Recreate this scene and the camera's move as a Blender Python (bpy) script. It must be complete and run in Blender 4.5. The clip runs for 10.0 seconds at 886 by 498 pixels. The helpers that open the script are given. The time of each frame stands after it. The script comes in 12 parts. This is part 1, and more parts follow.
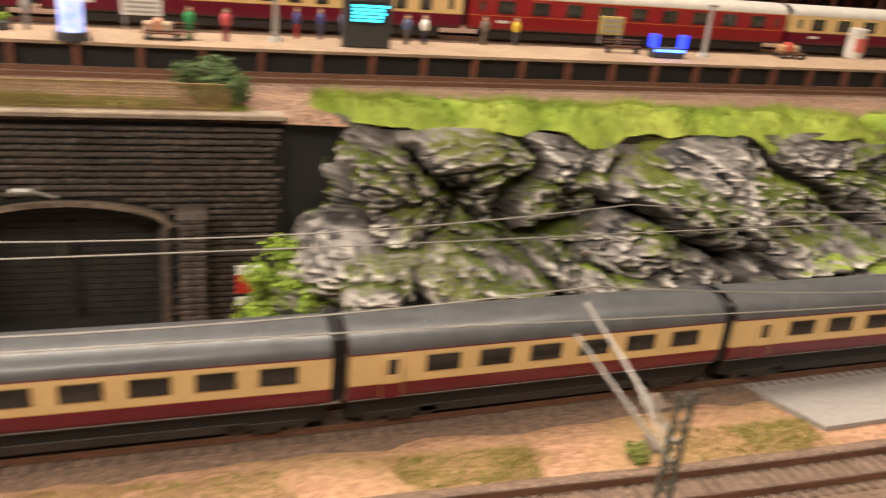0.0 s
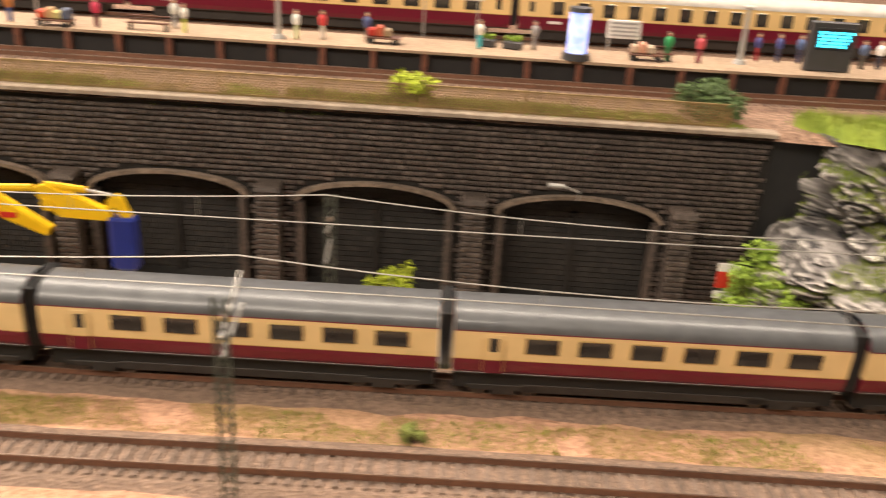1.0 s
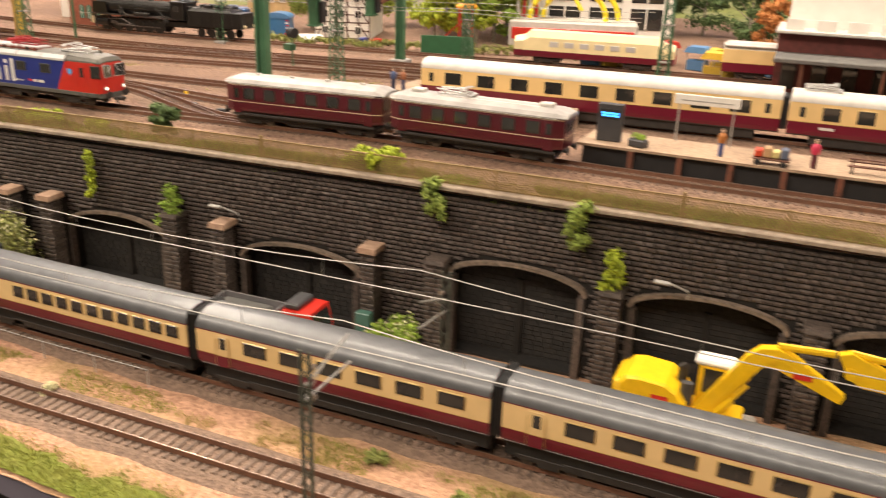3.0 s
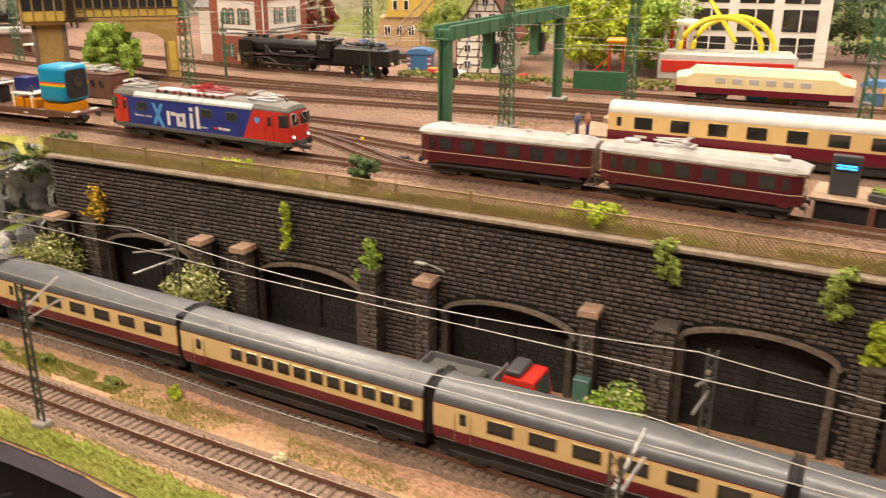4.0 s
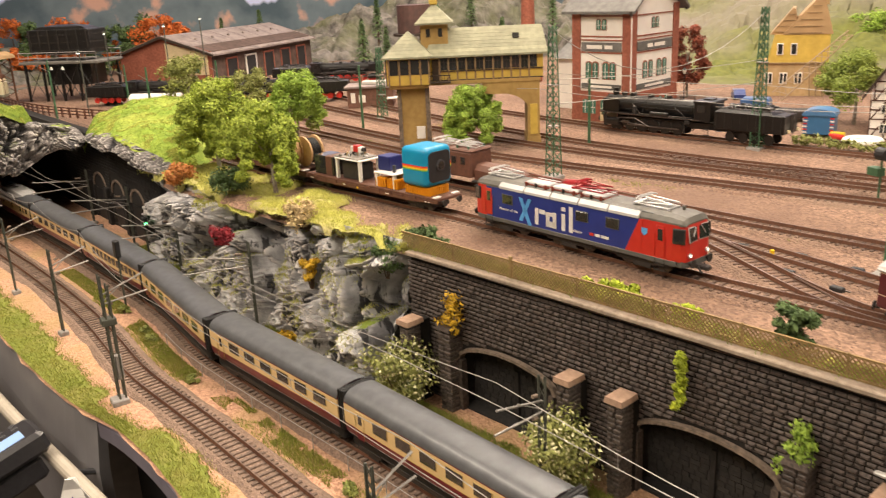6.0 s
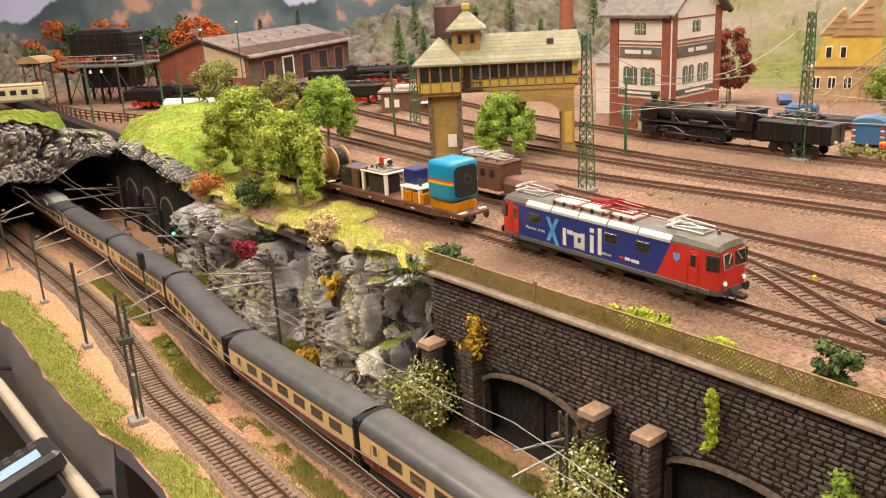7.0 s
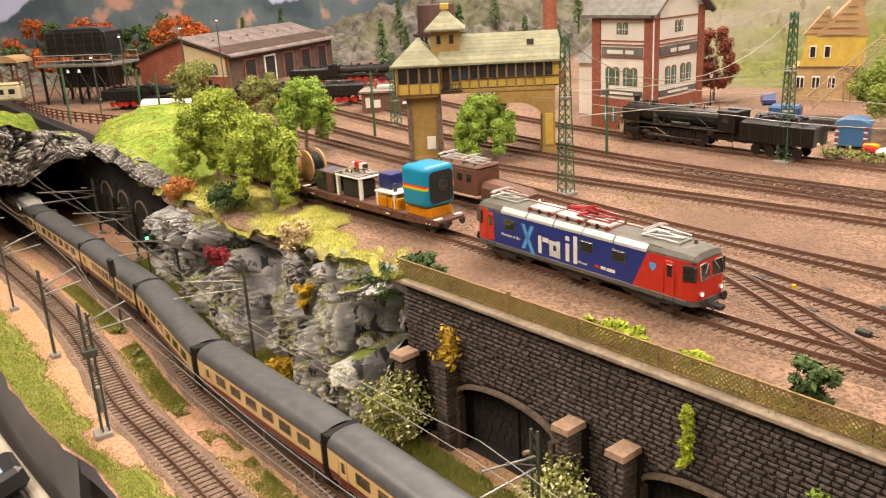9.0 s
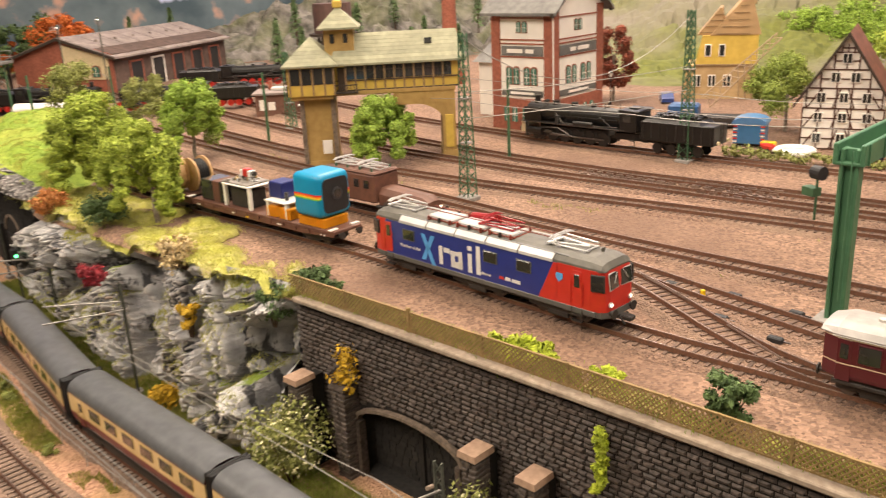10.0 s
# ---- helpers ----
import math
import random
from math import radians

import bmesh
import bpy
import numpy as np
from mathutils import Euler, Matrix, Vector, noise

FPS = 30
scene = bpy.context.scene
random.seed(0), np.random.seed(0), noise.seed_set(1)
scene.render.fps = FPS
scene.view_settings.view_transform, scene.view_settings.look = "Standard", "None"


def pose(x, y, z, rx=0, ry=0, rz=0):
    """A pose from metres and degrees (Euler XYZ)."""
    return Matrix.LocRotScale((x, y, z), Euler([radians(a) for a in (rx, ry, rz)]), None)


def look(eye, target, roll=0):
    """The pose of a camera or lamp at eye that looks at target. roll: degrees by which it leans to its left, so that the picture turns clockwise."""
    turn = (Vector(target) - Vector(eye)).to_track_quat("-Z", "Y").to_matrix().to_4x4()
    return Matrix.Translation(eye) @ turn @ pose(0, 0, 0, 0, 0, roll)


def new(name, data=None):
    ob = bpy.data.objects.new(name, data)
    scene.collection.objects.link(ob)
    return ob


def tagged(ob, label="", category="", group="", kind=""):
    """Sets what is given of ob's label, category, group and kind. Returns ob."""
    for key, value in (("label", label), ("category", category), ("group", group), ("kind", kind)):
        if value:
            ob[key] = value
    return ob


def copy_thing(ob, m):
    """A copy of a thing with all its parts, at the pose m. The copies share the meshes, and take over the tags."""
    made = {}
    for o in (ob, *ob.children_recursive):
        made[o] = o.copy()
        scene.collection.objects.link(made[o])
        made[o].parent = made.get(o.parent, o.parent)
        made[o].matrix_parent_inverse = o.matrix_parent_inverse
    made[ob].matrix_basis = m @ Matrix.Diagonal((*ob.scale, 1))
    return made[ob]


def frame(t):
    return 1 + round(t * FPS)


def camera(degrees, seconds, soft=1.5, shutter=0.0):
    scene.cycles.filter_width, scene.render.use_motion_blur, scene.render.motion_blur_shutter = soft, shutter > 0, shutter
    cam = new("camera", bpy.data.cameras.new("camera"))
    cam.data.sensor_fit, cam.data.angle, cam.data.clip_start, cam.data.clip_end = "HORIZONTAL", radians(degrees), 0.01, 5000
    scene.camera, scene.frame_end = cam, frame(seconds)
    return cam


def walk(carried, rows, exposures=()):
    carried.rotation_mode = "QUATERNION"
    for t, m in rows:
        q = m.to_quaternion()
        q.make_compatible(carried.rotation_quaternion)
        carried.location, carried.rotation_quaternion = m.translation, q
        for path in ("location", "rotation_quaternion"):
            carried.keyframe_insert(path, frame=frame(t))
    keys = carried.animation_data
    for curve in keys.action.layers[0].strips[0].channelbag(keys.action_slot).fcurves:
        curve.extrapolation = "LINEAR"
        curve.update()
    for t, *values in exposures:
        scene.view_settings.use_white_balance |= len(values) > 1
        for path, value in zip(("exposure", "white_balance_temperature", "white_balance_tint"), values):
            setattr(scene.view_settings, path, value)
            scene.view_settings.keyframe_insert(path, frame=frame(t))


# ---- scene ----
cam = camera(54.9, 10.0, soft=1.15, shutter=0.45)
METRES, EYE, TILT, LEAN, TURN = 0.8534, 0.1236, -22.743, -5.378, 4.958
ROWS = [
    (0.0, 0.0, 0.0, 0.0, 0.0, 0.0, -0.0),
    (0.5, -0.0701, -0.0571, -0.009, 9.84, -0.27, -3.2),
    (1.0, -0.1355, -0.1104, -0.0133, 17.99, -0.58, -5.38),
    (1.5, -0.2107, -0.151, -0.0144, 24.45, -0.6, -7.43),
    (2.0, -0.2973, -0.189, -0.0062, 30.28, -0.34, -9.49),
    (2.5, -0.3709, -0.2175, 0.0016, 35.1, 0.06, -11.26),
    (4.0, -0.5559, -0.3004, 0.0146, 44.39, 0.43, -12.78),
    (4.5, -0.6131, -0.318, 0.0234, 46.57, 0.32, -12.9),
    (5.0, -0.6636, -0.296, 0.045, 53.84, -1.14, -14.35),
    (5.5, -0.7139, -0.2745, 0.0735, 62.01, -2.76, -15.8),
    (6.0, -0.7468, -0.2658, 0.0968, 66.55, -3.9, -16.23),
    (7.5, -0.775, -0.2381, 0.1269, 69.75, -5.12, -16.57),
    (8.0, -0.7778, -0.2421, 0.1275, 69.84, -5.13, -16.63),
    (8.5, -0.7808, -0.2339, 0.1309, 69.32, -5.12, -16.58),
    (9.0, -0.787, -0.2237, 0.1356, 68.79, -5.01, -16.35),
    (9.5, -0.7978, -0.2052, 0.1422, 66.64, -4.43, -16.02),
    (10.0, -0.8322, -0.1953, 0.1445, 62.3, -3.21, -15.16),
]
walk(cam, [(t, pose(-0.1833, 0.2467, EYE, TILT, LEAN, TURN) @ pose(METRES * x, METRES * y, METRES * z, 90 + pitch, roll, yaw)) for t, x, y, z, yaw, pitch, roll in ROWS],
     exposures=[(0.0, 0.08), (0.5, 0.2), (1.0, 0.24), (1.5, 0.22), (2.5, 0.1), (4.0, 0.0), (5.0, -0.02), (6.0, -0.04), (7.5, 0.0), (10.0, 0.0)])

# ---- light: the hall's ceiling lamps, warm, over the middle of the layout ----
scene.view_settings.exposure = 0.0
world = bpy.data.worlds.new("hall_air")
scene.world = world
world.use_nodes = True
world.node_tree.nodes["Background"].inputs[0].default_value = (1.0, 0.82, 0.65, 1)
world.node_tree.nodes["Background"].inputs[1].default_value = 0.12


def area_lamp(name, eye, target, sx, sy, watts, colour):
    data = bpy.data.lights.new(name, "AREA")
    data.shape, data.size, data.size_y, data.energy, data.color = "RECTANGLE", sx, sy, watts, colour
    ob = new(name, data)
    ob.matrix_world = look(eye, target)
    return ob


WARM = (1.0, 0.845, 0.68)
area_lamp("ceiling_lamp", (-0.9, 0.95, 1.45), (-0.9, 0.75, 0), 2.6, 0.25, 55, WARM)
area_lamp("ceiling_lamp", (-2.6, 0.75, 1.45), (-2.4, 0.45, 0), 0.3, 2.0, 50, WARM)
area_lamp("ceiling_lamp", (-1.05, -0.9, 1.5), (-1.02, 0.2, 0), 2.9, 0.3, 62, WARM)

# ---- materials ----
def mat(name, c1, c2=None, scale=300.0, rough=0.6, metal=0.0, bump=0.15, stain=0.25, stain_scale=18.0, detail=5.0, c3=None, voronoi=False, coat=0.0, depth=0.0004, vary=0.0):
    """A surface with fine grain from c1 to c2, broad stains that darken it (or mix in c3), and relief."""
    m = bpy.data.materials.new(name)
    m.use_nodes = True
    n, l = m.node_tree.nodes, m.node_tree.links
    b = n["Principled BSDF"]
    c2 = c2 or tuple(0.75 * v for v in c1)
    geo = n.new("ShaderNodeNewGeometry")
    if voronoi:
        tex = n.new("ShaderNodeTexVoronoi")
        tex.inputs["Scale"].default_value = scale
        fac = tex.outputs["Distance"]
        grain = tex.outputs["Color"]
        sep = n.new("ShaderNodeSeparateColor")
        l.new(grain, sep.inputs[0])
        cf = sep.outputs[0]
    else:
        tex = n.new("ShaderNodeTexNoise")
        tex.inputs["Scale"].default_value = scale
        tex.inputs["Detail"].default_value = detail
        fac = cf = tex.outputs["Fac"]
    l.new(geo.outputs["Position"], tex.inputs["Vector"])
    ramp = n.new("ShaderNodeValToRGB")
    ramp.color_ramp.elements[0].position, ramp.color_ramp.elements[1].position = (0.0, 1.0) if voronoi else (0.32, 0.68)
    ramp.color_ramp.elements[0].color, ramp.color_ramp.elements[1].color = (*c2, 1), (*c1, 1)
    l.new(cf, ramp.inputs[0])
    big = n.new("ShaderNodeTexNoise")
    big.inputs["Scale"].default_value, big.inputs["Detail"].default_value = stain_scale, 4.0
    l.new(geo.outputs["Position"], big.inputs["Vector"])
    r2 = n.new("ShaderNodeValToRGB")
    r2.color_ramp.elements[0].position, r2.color_ramp.elements[1].position = 0.42, 0.66
    r2.color_ramp.elements[0].color, r2.color_ramp.elements[1].color = (0, 0, 0, 1), (stain, stain, stain, 1)
    l.new(big.outputs["Fac"], r2.inputs[0])
    mix = n.new("ShaderNodeMix")
    mix.data_type = "RGBA"
    l.new(r2.outputs[0], mix.inputs["Factor"])
    l.new(ramp.outputs[0], mix.inputs["A"])
    mix.inputs["B"].default_value = (*(c3 or tuple(0.45 * v for v in c2)), 1)
    out = mix.outputs["Result"]
    if vary:
        info = n.new("ShaderNodeObjectInfo")
        ma = n.new("ShaderNodeMath")
        ma.operation = "MULTIPLY_ADD"
        geo2 = n.new("ShaderNodeNewGeometry")
        add = n.new("ShaderNodeMath")
        add.operation = "ADD"
        l.new(info.outputs["Random"], add.inputs[0])
        l.new(geo2.outputs["Random Per Island"], add.inputs[1])
        fr = n.new("ShaderNodeMath")
        fr.operation = "FRACT"
        l.new(add.outputs[0], fr.inputs[0])
        ma.inputs[1].default_value, ma.inputs[2].default_value = 2 * vary, 1 - vary
        l.new(fr.outputs[0], ma.inputs[0])
        hsv = n.new("ShaderNodeHueSaturation")
        l.new(ma.outputs[0], hsv.inputs["Value"])
        l.new(out, hsv.inputs["Color"])
        out = hsv.outputs[0]
    l.new(out, b.inputs["Base Color"])
    b.inputs["Roughness"].default_value, b.inputs["Metallic"].default_value = rough, metal
    b.inputs["Coat Weight"].default_value = coat
    if bump:
        bn = n.new("ShaderNodeBump")
        bn.inputs["Strength"].default_value, bn.inputs["Distance"].default_value = bump, depth
        l.new(fac, bn.inputs["Height"])
        l.new(bn.outputs[0], b.inputs["Normal"])
    return m


def glow(name, c, strength):
    m = bpy.data.materials.new(name)
    m.use_nodes = True
    b = m.node_tree.nodes["Principled BSDF"]
    b.inputs["Base Color"].default_value = (*c, 1)
    b.inputs["Emission Color"].default_value, b.inputs["Emission Strength"].default_value = (*c, 1), strength
    return m


def paint(name, c, rough=0.35, metal=0.0, stain=0.12):
    return mat(name, c, tuple(0.88 * v for v in c), scale=160, rough=rough, metal=metal, bump=0.04, stain=stain, stain_scale=45, coat=0.1)


YARD = mat("yard_gravel", (0.350, 0.218, 0.150), (0.120, 0.070, 0.047), scale=430, rough=0.95, bump=0.9, stain=0.75, stain_scale=7, c3=(0.135, 0.078, 0.053), voronoi=True, depth=0.0012)
GRAVEL = mat("gravel", (0.59, 0.345, 0.225), (0.31, 0.168, 0.106), scale=520, rough=0.95, bump=0.9, stain=0.5, stain_scale=14, c3=(0.33, 0.25, 0.09), voronoi=True, depth=0.0012)
BALLAST = mat("ballast", (0.31, 0.21, 0.155), (0.15, 0.10, 0.075), scale=600, rough=0.95, bump=1.0, stain=0.5, stain_scale=20, c3=(0.16, 0.11, 0.08), voronoi=True, depth=0.0012)
GRASS = mat("grass_fibres", (0.29, 0.32, 0.05), (0.17, 0.20, 0.03), scale=260, rough=0.9, bump=0.3, stain=0.45, stain_scale=30, c3=(0.36, 0.30, 0.08), vary=0.3)
LUSH = mat("lush_grass_fibres", (0.235, 0.32, 0.035), (0.12, 0.19, 0.018), scale=120, rough=0.9, bump=0.3, stain=0.6, stain_scale=16, c3=(0.34, 0.36, 0.07), vary=0.22)
MEADOW = mat("meadow_fibres", (0.27, 0.31, 0.05), (0.15, 0.19, 0.028), scale=120, rough=0.9, bump=0.3, stain=0.5, stain_scale=18, c3=(0.33, 0.29, 0.09), vary=0.25)
STRAW = mat("straw_fibres", (0.45, 0.36, 0.14), (0.30, 0.25, 0.07), scale=260, rough=0.9, bump=0.2, stain=0.3, stain_scale=30, vary=0.25)
STONE = mat("dark_wall_stone", (0.122, 0.094, 0.079), (0.036, 0.028, 0.024), scale=420, rough=0.6, bump=0.6, stain=0.4, stain_scale=22, c3=(0.045, 0.035, 0.03), depth=0.0009, vary=0.26)
JOINT = mat("dark_mortar", (0.018, 0.015, 0.013), (0.010, 0.008, 0.007), scale=300, rough=0.95, bump=0.3)
# near-black masonry and stone: shade in niches and tunnel put into the colour
NICHESHADE = mat("shade_dark_masonry", (0.020, 0.018, 0.016), (0.008, 0.007, 0.007), scale=250, rough=0.95, bump=0.4, stain=0.3)
SHADESTONE = mat("shade_dark_stone", (0.024, 0.021, 0.019), (0.011, 0.010, 0.009), scale=350, rough=0.8, bump=0.4, stain=0.4, stain_scale=40, vary=0.3)
COPING = mat("coping_concrete", (0.38, 0.31, 0.24), (0.26, 0.20, 0.15), scale=250, rough=0.9, bump=0.4, stain=0.4, stain_scale=40)
TRIM = mat("weathered_trim", (0.25, 0.19, 0.145), (0.11, 0.085, 0.065), scale=300, rough=0.9, bump=0.4, stain=0.4, stain_scale=50)
CAPSTONE = mat("cap_brown", (0.46, 0.31, 0.22), (0.34, 0.22, 0.155), scale=250, rough=0.85, bump=0.2, stain=0.2, stain_scale=60)
LATTICE = mat("lattice_tan", (0.31, 0.205, 0.080), (0.20, 0.135, 0.05), scale=200, rough=0.7, bump=0.1, stain=0.25, stain_scale=40)
RUST = mat("rail_rust", (0.20, 0.092, 0.052), (0.11, 0.052, 0.032), scale=500, rough=0.7, metal=0.3, bump=0.2)
STEEL = mat("rail_head_steel", (0.34, 0.25, 0.20), (0.22, 0.155, 0.125), scale=300, rough=0.35, metal=0.8, bump=0.05)
SLEEPER = mat("sleeper_brown", (0.205, 0.145, 0.113), (0.125, 0.088, 0.068), scale=350, rough=0.85, bump=0.3, vary=0.25)
ROAD = mat("road_grey", (0.36, 0.34, 0.33), (0.29, 0.27, 0.26), scale=350, rough=0.9, bump=0.2, stain=0.3, stain_scale=12)
ROCK = mat("brown_grey_rock", (0.33, 0.305, 0.295), (0.060, 0.054, 0.052), scale=48, rough=0.85, bump=0.8, stain=0.85, stain_scale=26, c3=(0.030, 0.028, 0.028), detail=14, depth=0.0036)
PALEROCK = mat("blue_grey_plaster_rock", (0.78, 0.775, 0.775), (0.27, 0.27, 0.285), scale=40, rough=0.8, bump=0.8, stain=0.45, stain_scale=18, c3=(0.05, 0.051, 0.058), detail=14, depth=0.0036)
def mossy(m):
    """Pale drybrushed ridges, black wash run down in streaks, and grass colour where the rock lies flat, in patches."""
    n, l = m.node_tree.nodes, m.node_tree.links
    b = n["Principled BSDF"]
    src = b.inputs["Base Color"].links[0].from_socket
    geo, sep, nz = n.new("ShaderNodeNewGeometry"), n.new("ShaderNodeSeparateXYZ"), n.new("ShaderNodeTexNoise")
    nz.inputs["Scale"].default_value, nz.inputs["Detail"].default_value = 14, 4
    l.new(geo.outputs["Position"], nz.inputs["Vector"])
    l.new(geo.outputs["Normal"], sep.inputs[0])
    a, r, mix = n.new("ShaderNodeMath"), n.new("ShaderNodeValToRGB"), n.new("ShaderNodeMix")
    a.operation = "MULTIPLY_ADD"
    a.inputs[1].default_value = 0.38
    l.new(sep.outputs["Z"], a.inputs[0])
    l.new(nz.outputs["Fac"], a.inputs[2])
    r.color_ramp.elements[0].position, r.color_ramp.elements[1].position = 0.97, 1.0
    l.new(a.outputs[0], r.inputs[0])
    mix.data_type = "RGBA"
    l.new(r.outputs[0], mix.inputs["Factor"])
    dry, rd = n.new("ShaderNodeMix"), n.new("ShaderNodeValToRGB")
    dry.data_type = "RGBA"
    rd.color_ramp.elements[0].position, rd.color_ramp.elements[1].position = 0.508, 0.575
    rd.color_ramp.elements[1].color = (0.8, 0.8, 0.8, 1)
    l.new(geo.outputs["Pointiness"], rd.inputs[0])
    l.new(rd.outputs[0], dry.inputs["Factor"])
    dry.inputs["B"].default_value = (0.66, 0.62, 0.58, 1)
    wash, rw, run, long = n.new("ShaderNodeMix"), n.new("ShaderNodeValToRGB"), n.new("ShaderNodeTexNoise"), n.new("ShaderNodeMapping")
    wash.data_type = "RGBA"
    long.inputs["Scale"].default_value = (1, 1, 0.38)
    l.new(geo.outputs["Position"], long.inputs["Vector"])
    l.new(long.outputs[0], run.inputs["Vector"])
    run.inputs["Scale"].default_value, run.inputs["Detail"].default_value, run.inputs["Roughness"].default_value = 46, 10, 0.62
    rw.color_ramp.elements[0].position, rw.color_ramp.elements[1].position = 0.53, 0.575
    rw.color_ramp.elements[1].color = (0.92, 0.92, 0.92, 1)
    l.new(run.outputs["Fac"], rw.inputs[0])
    l.new(rw.outputs[0], wash.inputs["Factor"])
    l.new(src, wash.inputs["A"])
    wash.inputs["B"].default_value = (0.028, 0.027, 0.031, 1)
    l.new(wash.outputs["Result"], dry.inputs["A"])
    l.new(dry.outputs["Result"], mix.inputs["A"])
    mix.inputs["B"].default_value = (0.20, 0.27, 0.035, 1)
    fine, bn = n.new("ShaderNodeTexNoise"), n.new("ShaderNodeBump")
    fine.inputs["Scale"].default_value, fine.inputs["Detail"].default_value, fine.inputs["Roughness"].default_value = 120, 8, 0.62
    l.new(geo.outputs["Position"], fine.inputs["Vector"])
    bn.inputs["Strength"].default_value, bn.inputs["Distance"].default_value = 1.0, 0.0030
    l.new(fine.outputs["Fac"], bn.inputs["Height"])
    l.new(b.inputs["Normal"].links[0].from_socket, bn.inputs["Normal"])
    l.new(bn.outputs[0], b.inputs["Normal"])
    l.new(mix.outputs["Result"], b.inputs["Base Color"])


mossy(ROCK)
mossy(PALEROCK)
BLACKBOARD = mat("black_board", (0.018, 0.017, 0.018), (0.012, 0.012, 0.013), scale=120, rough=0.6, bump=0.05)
TABLE_FACE = mat("table_side", (0.21, 0.205, 0.215), (0.16, 0.155, 0.165), scale=14, rough=0.4, bump=0.05)
PLATFORM = mat("platform_top", (0.40, 0.29, 0.20), (0.29, 0.20, 0.135), scale=260, rough=0.9, bump=0.3, stain=0.3, stain_scale=30)
WALLPAINT = mat("hall_wall", (0.62, 0.58, 0.52), (0.58, 0.54, 0.48), scale=20, rough=0.9, bump=0.05, stain=0.1, stain_scale=2)
HALLFLOOR = mat("hall_floor", (0.16, 0.13, 0.11), (0.12, 0.10, 0.08), scale=20, rough=0.7, bump=0.05, stain=0.2, stain_scale=3)


# ---- helpers for meshes ----
def obj(name, bm, material, parent=None, label="", smooth=False):
    me = bpy.data.meshes.new(name)
    if isinstance(bm, tuple):
        me.from_pydata(bm[0], [], bm[1])
    else:
        bm.to_mesh(me)
        bm.free()
    me.materials.append(material)
    if smooth:
        me.polygons.foreach_set("use_smooth", [True] * len(me.polygons))
    ob = new(name, me)
    if parent:
        ob.parent = parent
    if label:
        ob["label"] = label
    return ob


def part(name, bm, material, parent, label="", smooth=False):
    return obj(name, bm, material, parent, label, smooth)


def thing(name, m, label, category, group=""):
    ob = new(name)
    ob.empty_display_size = 0.01
    ob.matrix_basis = m
    return tagged(ob, label, category, group)


class B:
    """A bag of faces that grows into one mesh."""

    def __init__(self):
        self.v, self.f = [], []

    def out(self):
        return (self.v, self.f)

    def add(self, verts, faces):
        k = len(self.v)
        self.v += [tuple(p) for p in verts]
        self.f += [tuple(i + k for i in f) for f in faces]
        return self

    def box(self, x, y, z, sx, sy, sz, m=None, c=0.0):
        """A box with its base centre at x, y, z; c: how far the top is drawn in."""
        h, w = sx / 2, sy / 2
        p = [(x - h, y - w, z), (x + h, y - w, z), (x + h, y + w, z), (x - h, y + w, z), (x - h + c, y - w + c, z + sz), (x + h - c, y - w + c, z + sz), (x + h - c, y + w - c, z + sz), (x - h + c, y + w - c, z + sz)]
        if m is not None:
            p = [m @ Vector(q) for q in p]
        return self.add(p, [(3, 2, 1, 0), (4, 5, 6, 7), (0, 1, 5, 4), (1, 2, 6, 5), (2, 3, 7, 6), (3, 0, 4, 7)])

    def block(self, x, y, z, sx, sy, sz, e=0.0005, m=None):
        """A box with chamfered edges, its base centre at x, y, z."""
        rings = []
        for dz, d in ((0, e), (e, 0), (sz - e, 0), (sz, e)):
            h, w = sx / 2 - d, sy / 2 - d
            k = e if not d else e * 0.4
            rings.append([(x - h + k, y - w, z + dz), (x + h - k, y - w, z + dz), (x + h, y - w + k, z + dz), (x + h, y + w - k, z + dz), (x + h - k, y + w, z + dz), (x - h + k, y + w, z + dz), (x - h, y + w - k, z + dz), (x - h, y - w + k, z + dz)])
        return self.loft(rings, m=m)

    def loft(self, rings, closed=True, caps=True, m=None):
        n, k = len(rings[0]), len(self.v)
        for r in rings:
            self.v += [tuple(m @ Vector(p)) if m is not None else tuple(p) for p in r]
        for i in range(len(rings) - 1):
            for j in range(n if closed else n - 1):
                a, b = k + i * n + j, k + i * n + (j + 1) % n
                self.f.append((a, b, b + n, a + n))
        if caps and closed:
            self.f.append(tuple(k + j for j in range(n))[::-1])
            self.f.append(tuple(k + (len(rings) - 1) * n + j for j in range(n)))
        return self

    def tube(self, pts, r0, r1=None, n=6, caps=True):
        r1 = r0 if r1 is None else r1
        rings, pts = [], [Vector(p) for p in pts]
        for i, p in enumerate(pts):
            d = (pts[min(i + 1, len(pts) - 1)] - pts[max(i - 1, 0)]).normalized()
            u = d.cross(Vector((0, 0, 1)) if abs(d.z) < 0.9 else Vector((1, 0, 0))).normalized()
            w = d.cross(u)
            r = r0 + (r1 - r0) * i / max(1, len(pts) - 1)
            rings.append([p + r * (math.cos(a) * u + math.sin(a) * w) for a in [2 * math.pi * j / n for j in range(n)]])
        return self.loft(rings, caps=caps)

    def disc(self, p, axis, r, h, n=16):
        """A short cylinder from p along axis, h long."""
        axis = Vector(axis).normalized()
        return self.tube([Vector(p), Vector(p) + axis * h], r, r, n)

    def prism(self, outline, y0, y1, m=None):
        """An outline in x, z pushed from y0 to y1."""
        return self.loft([[(x, y0, z) for x, z in outline], [(x, y1, z) for x, z in outline]], m=m)

    def plan(self, outline, z0, z1):
        return self.loft([[(x, y, z0) for x, y in outline], [(x, y, z1) for x, y in outline]])


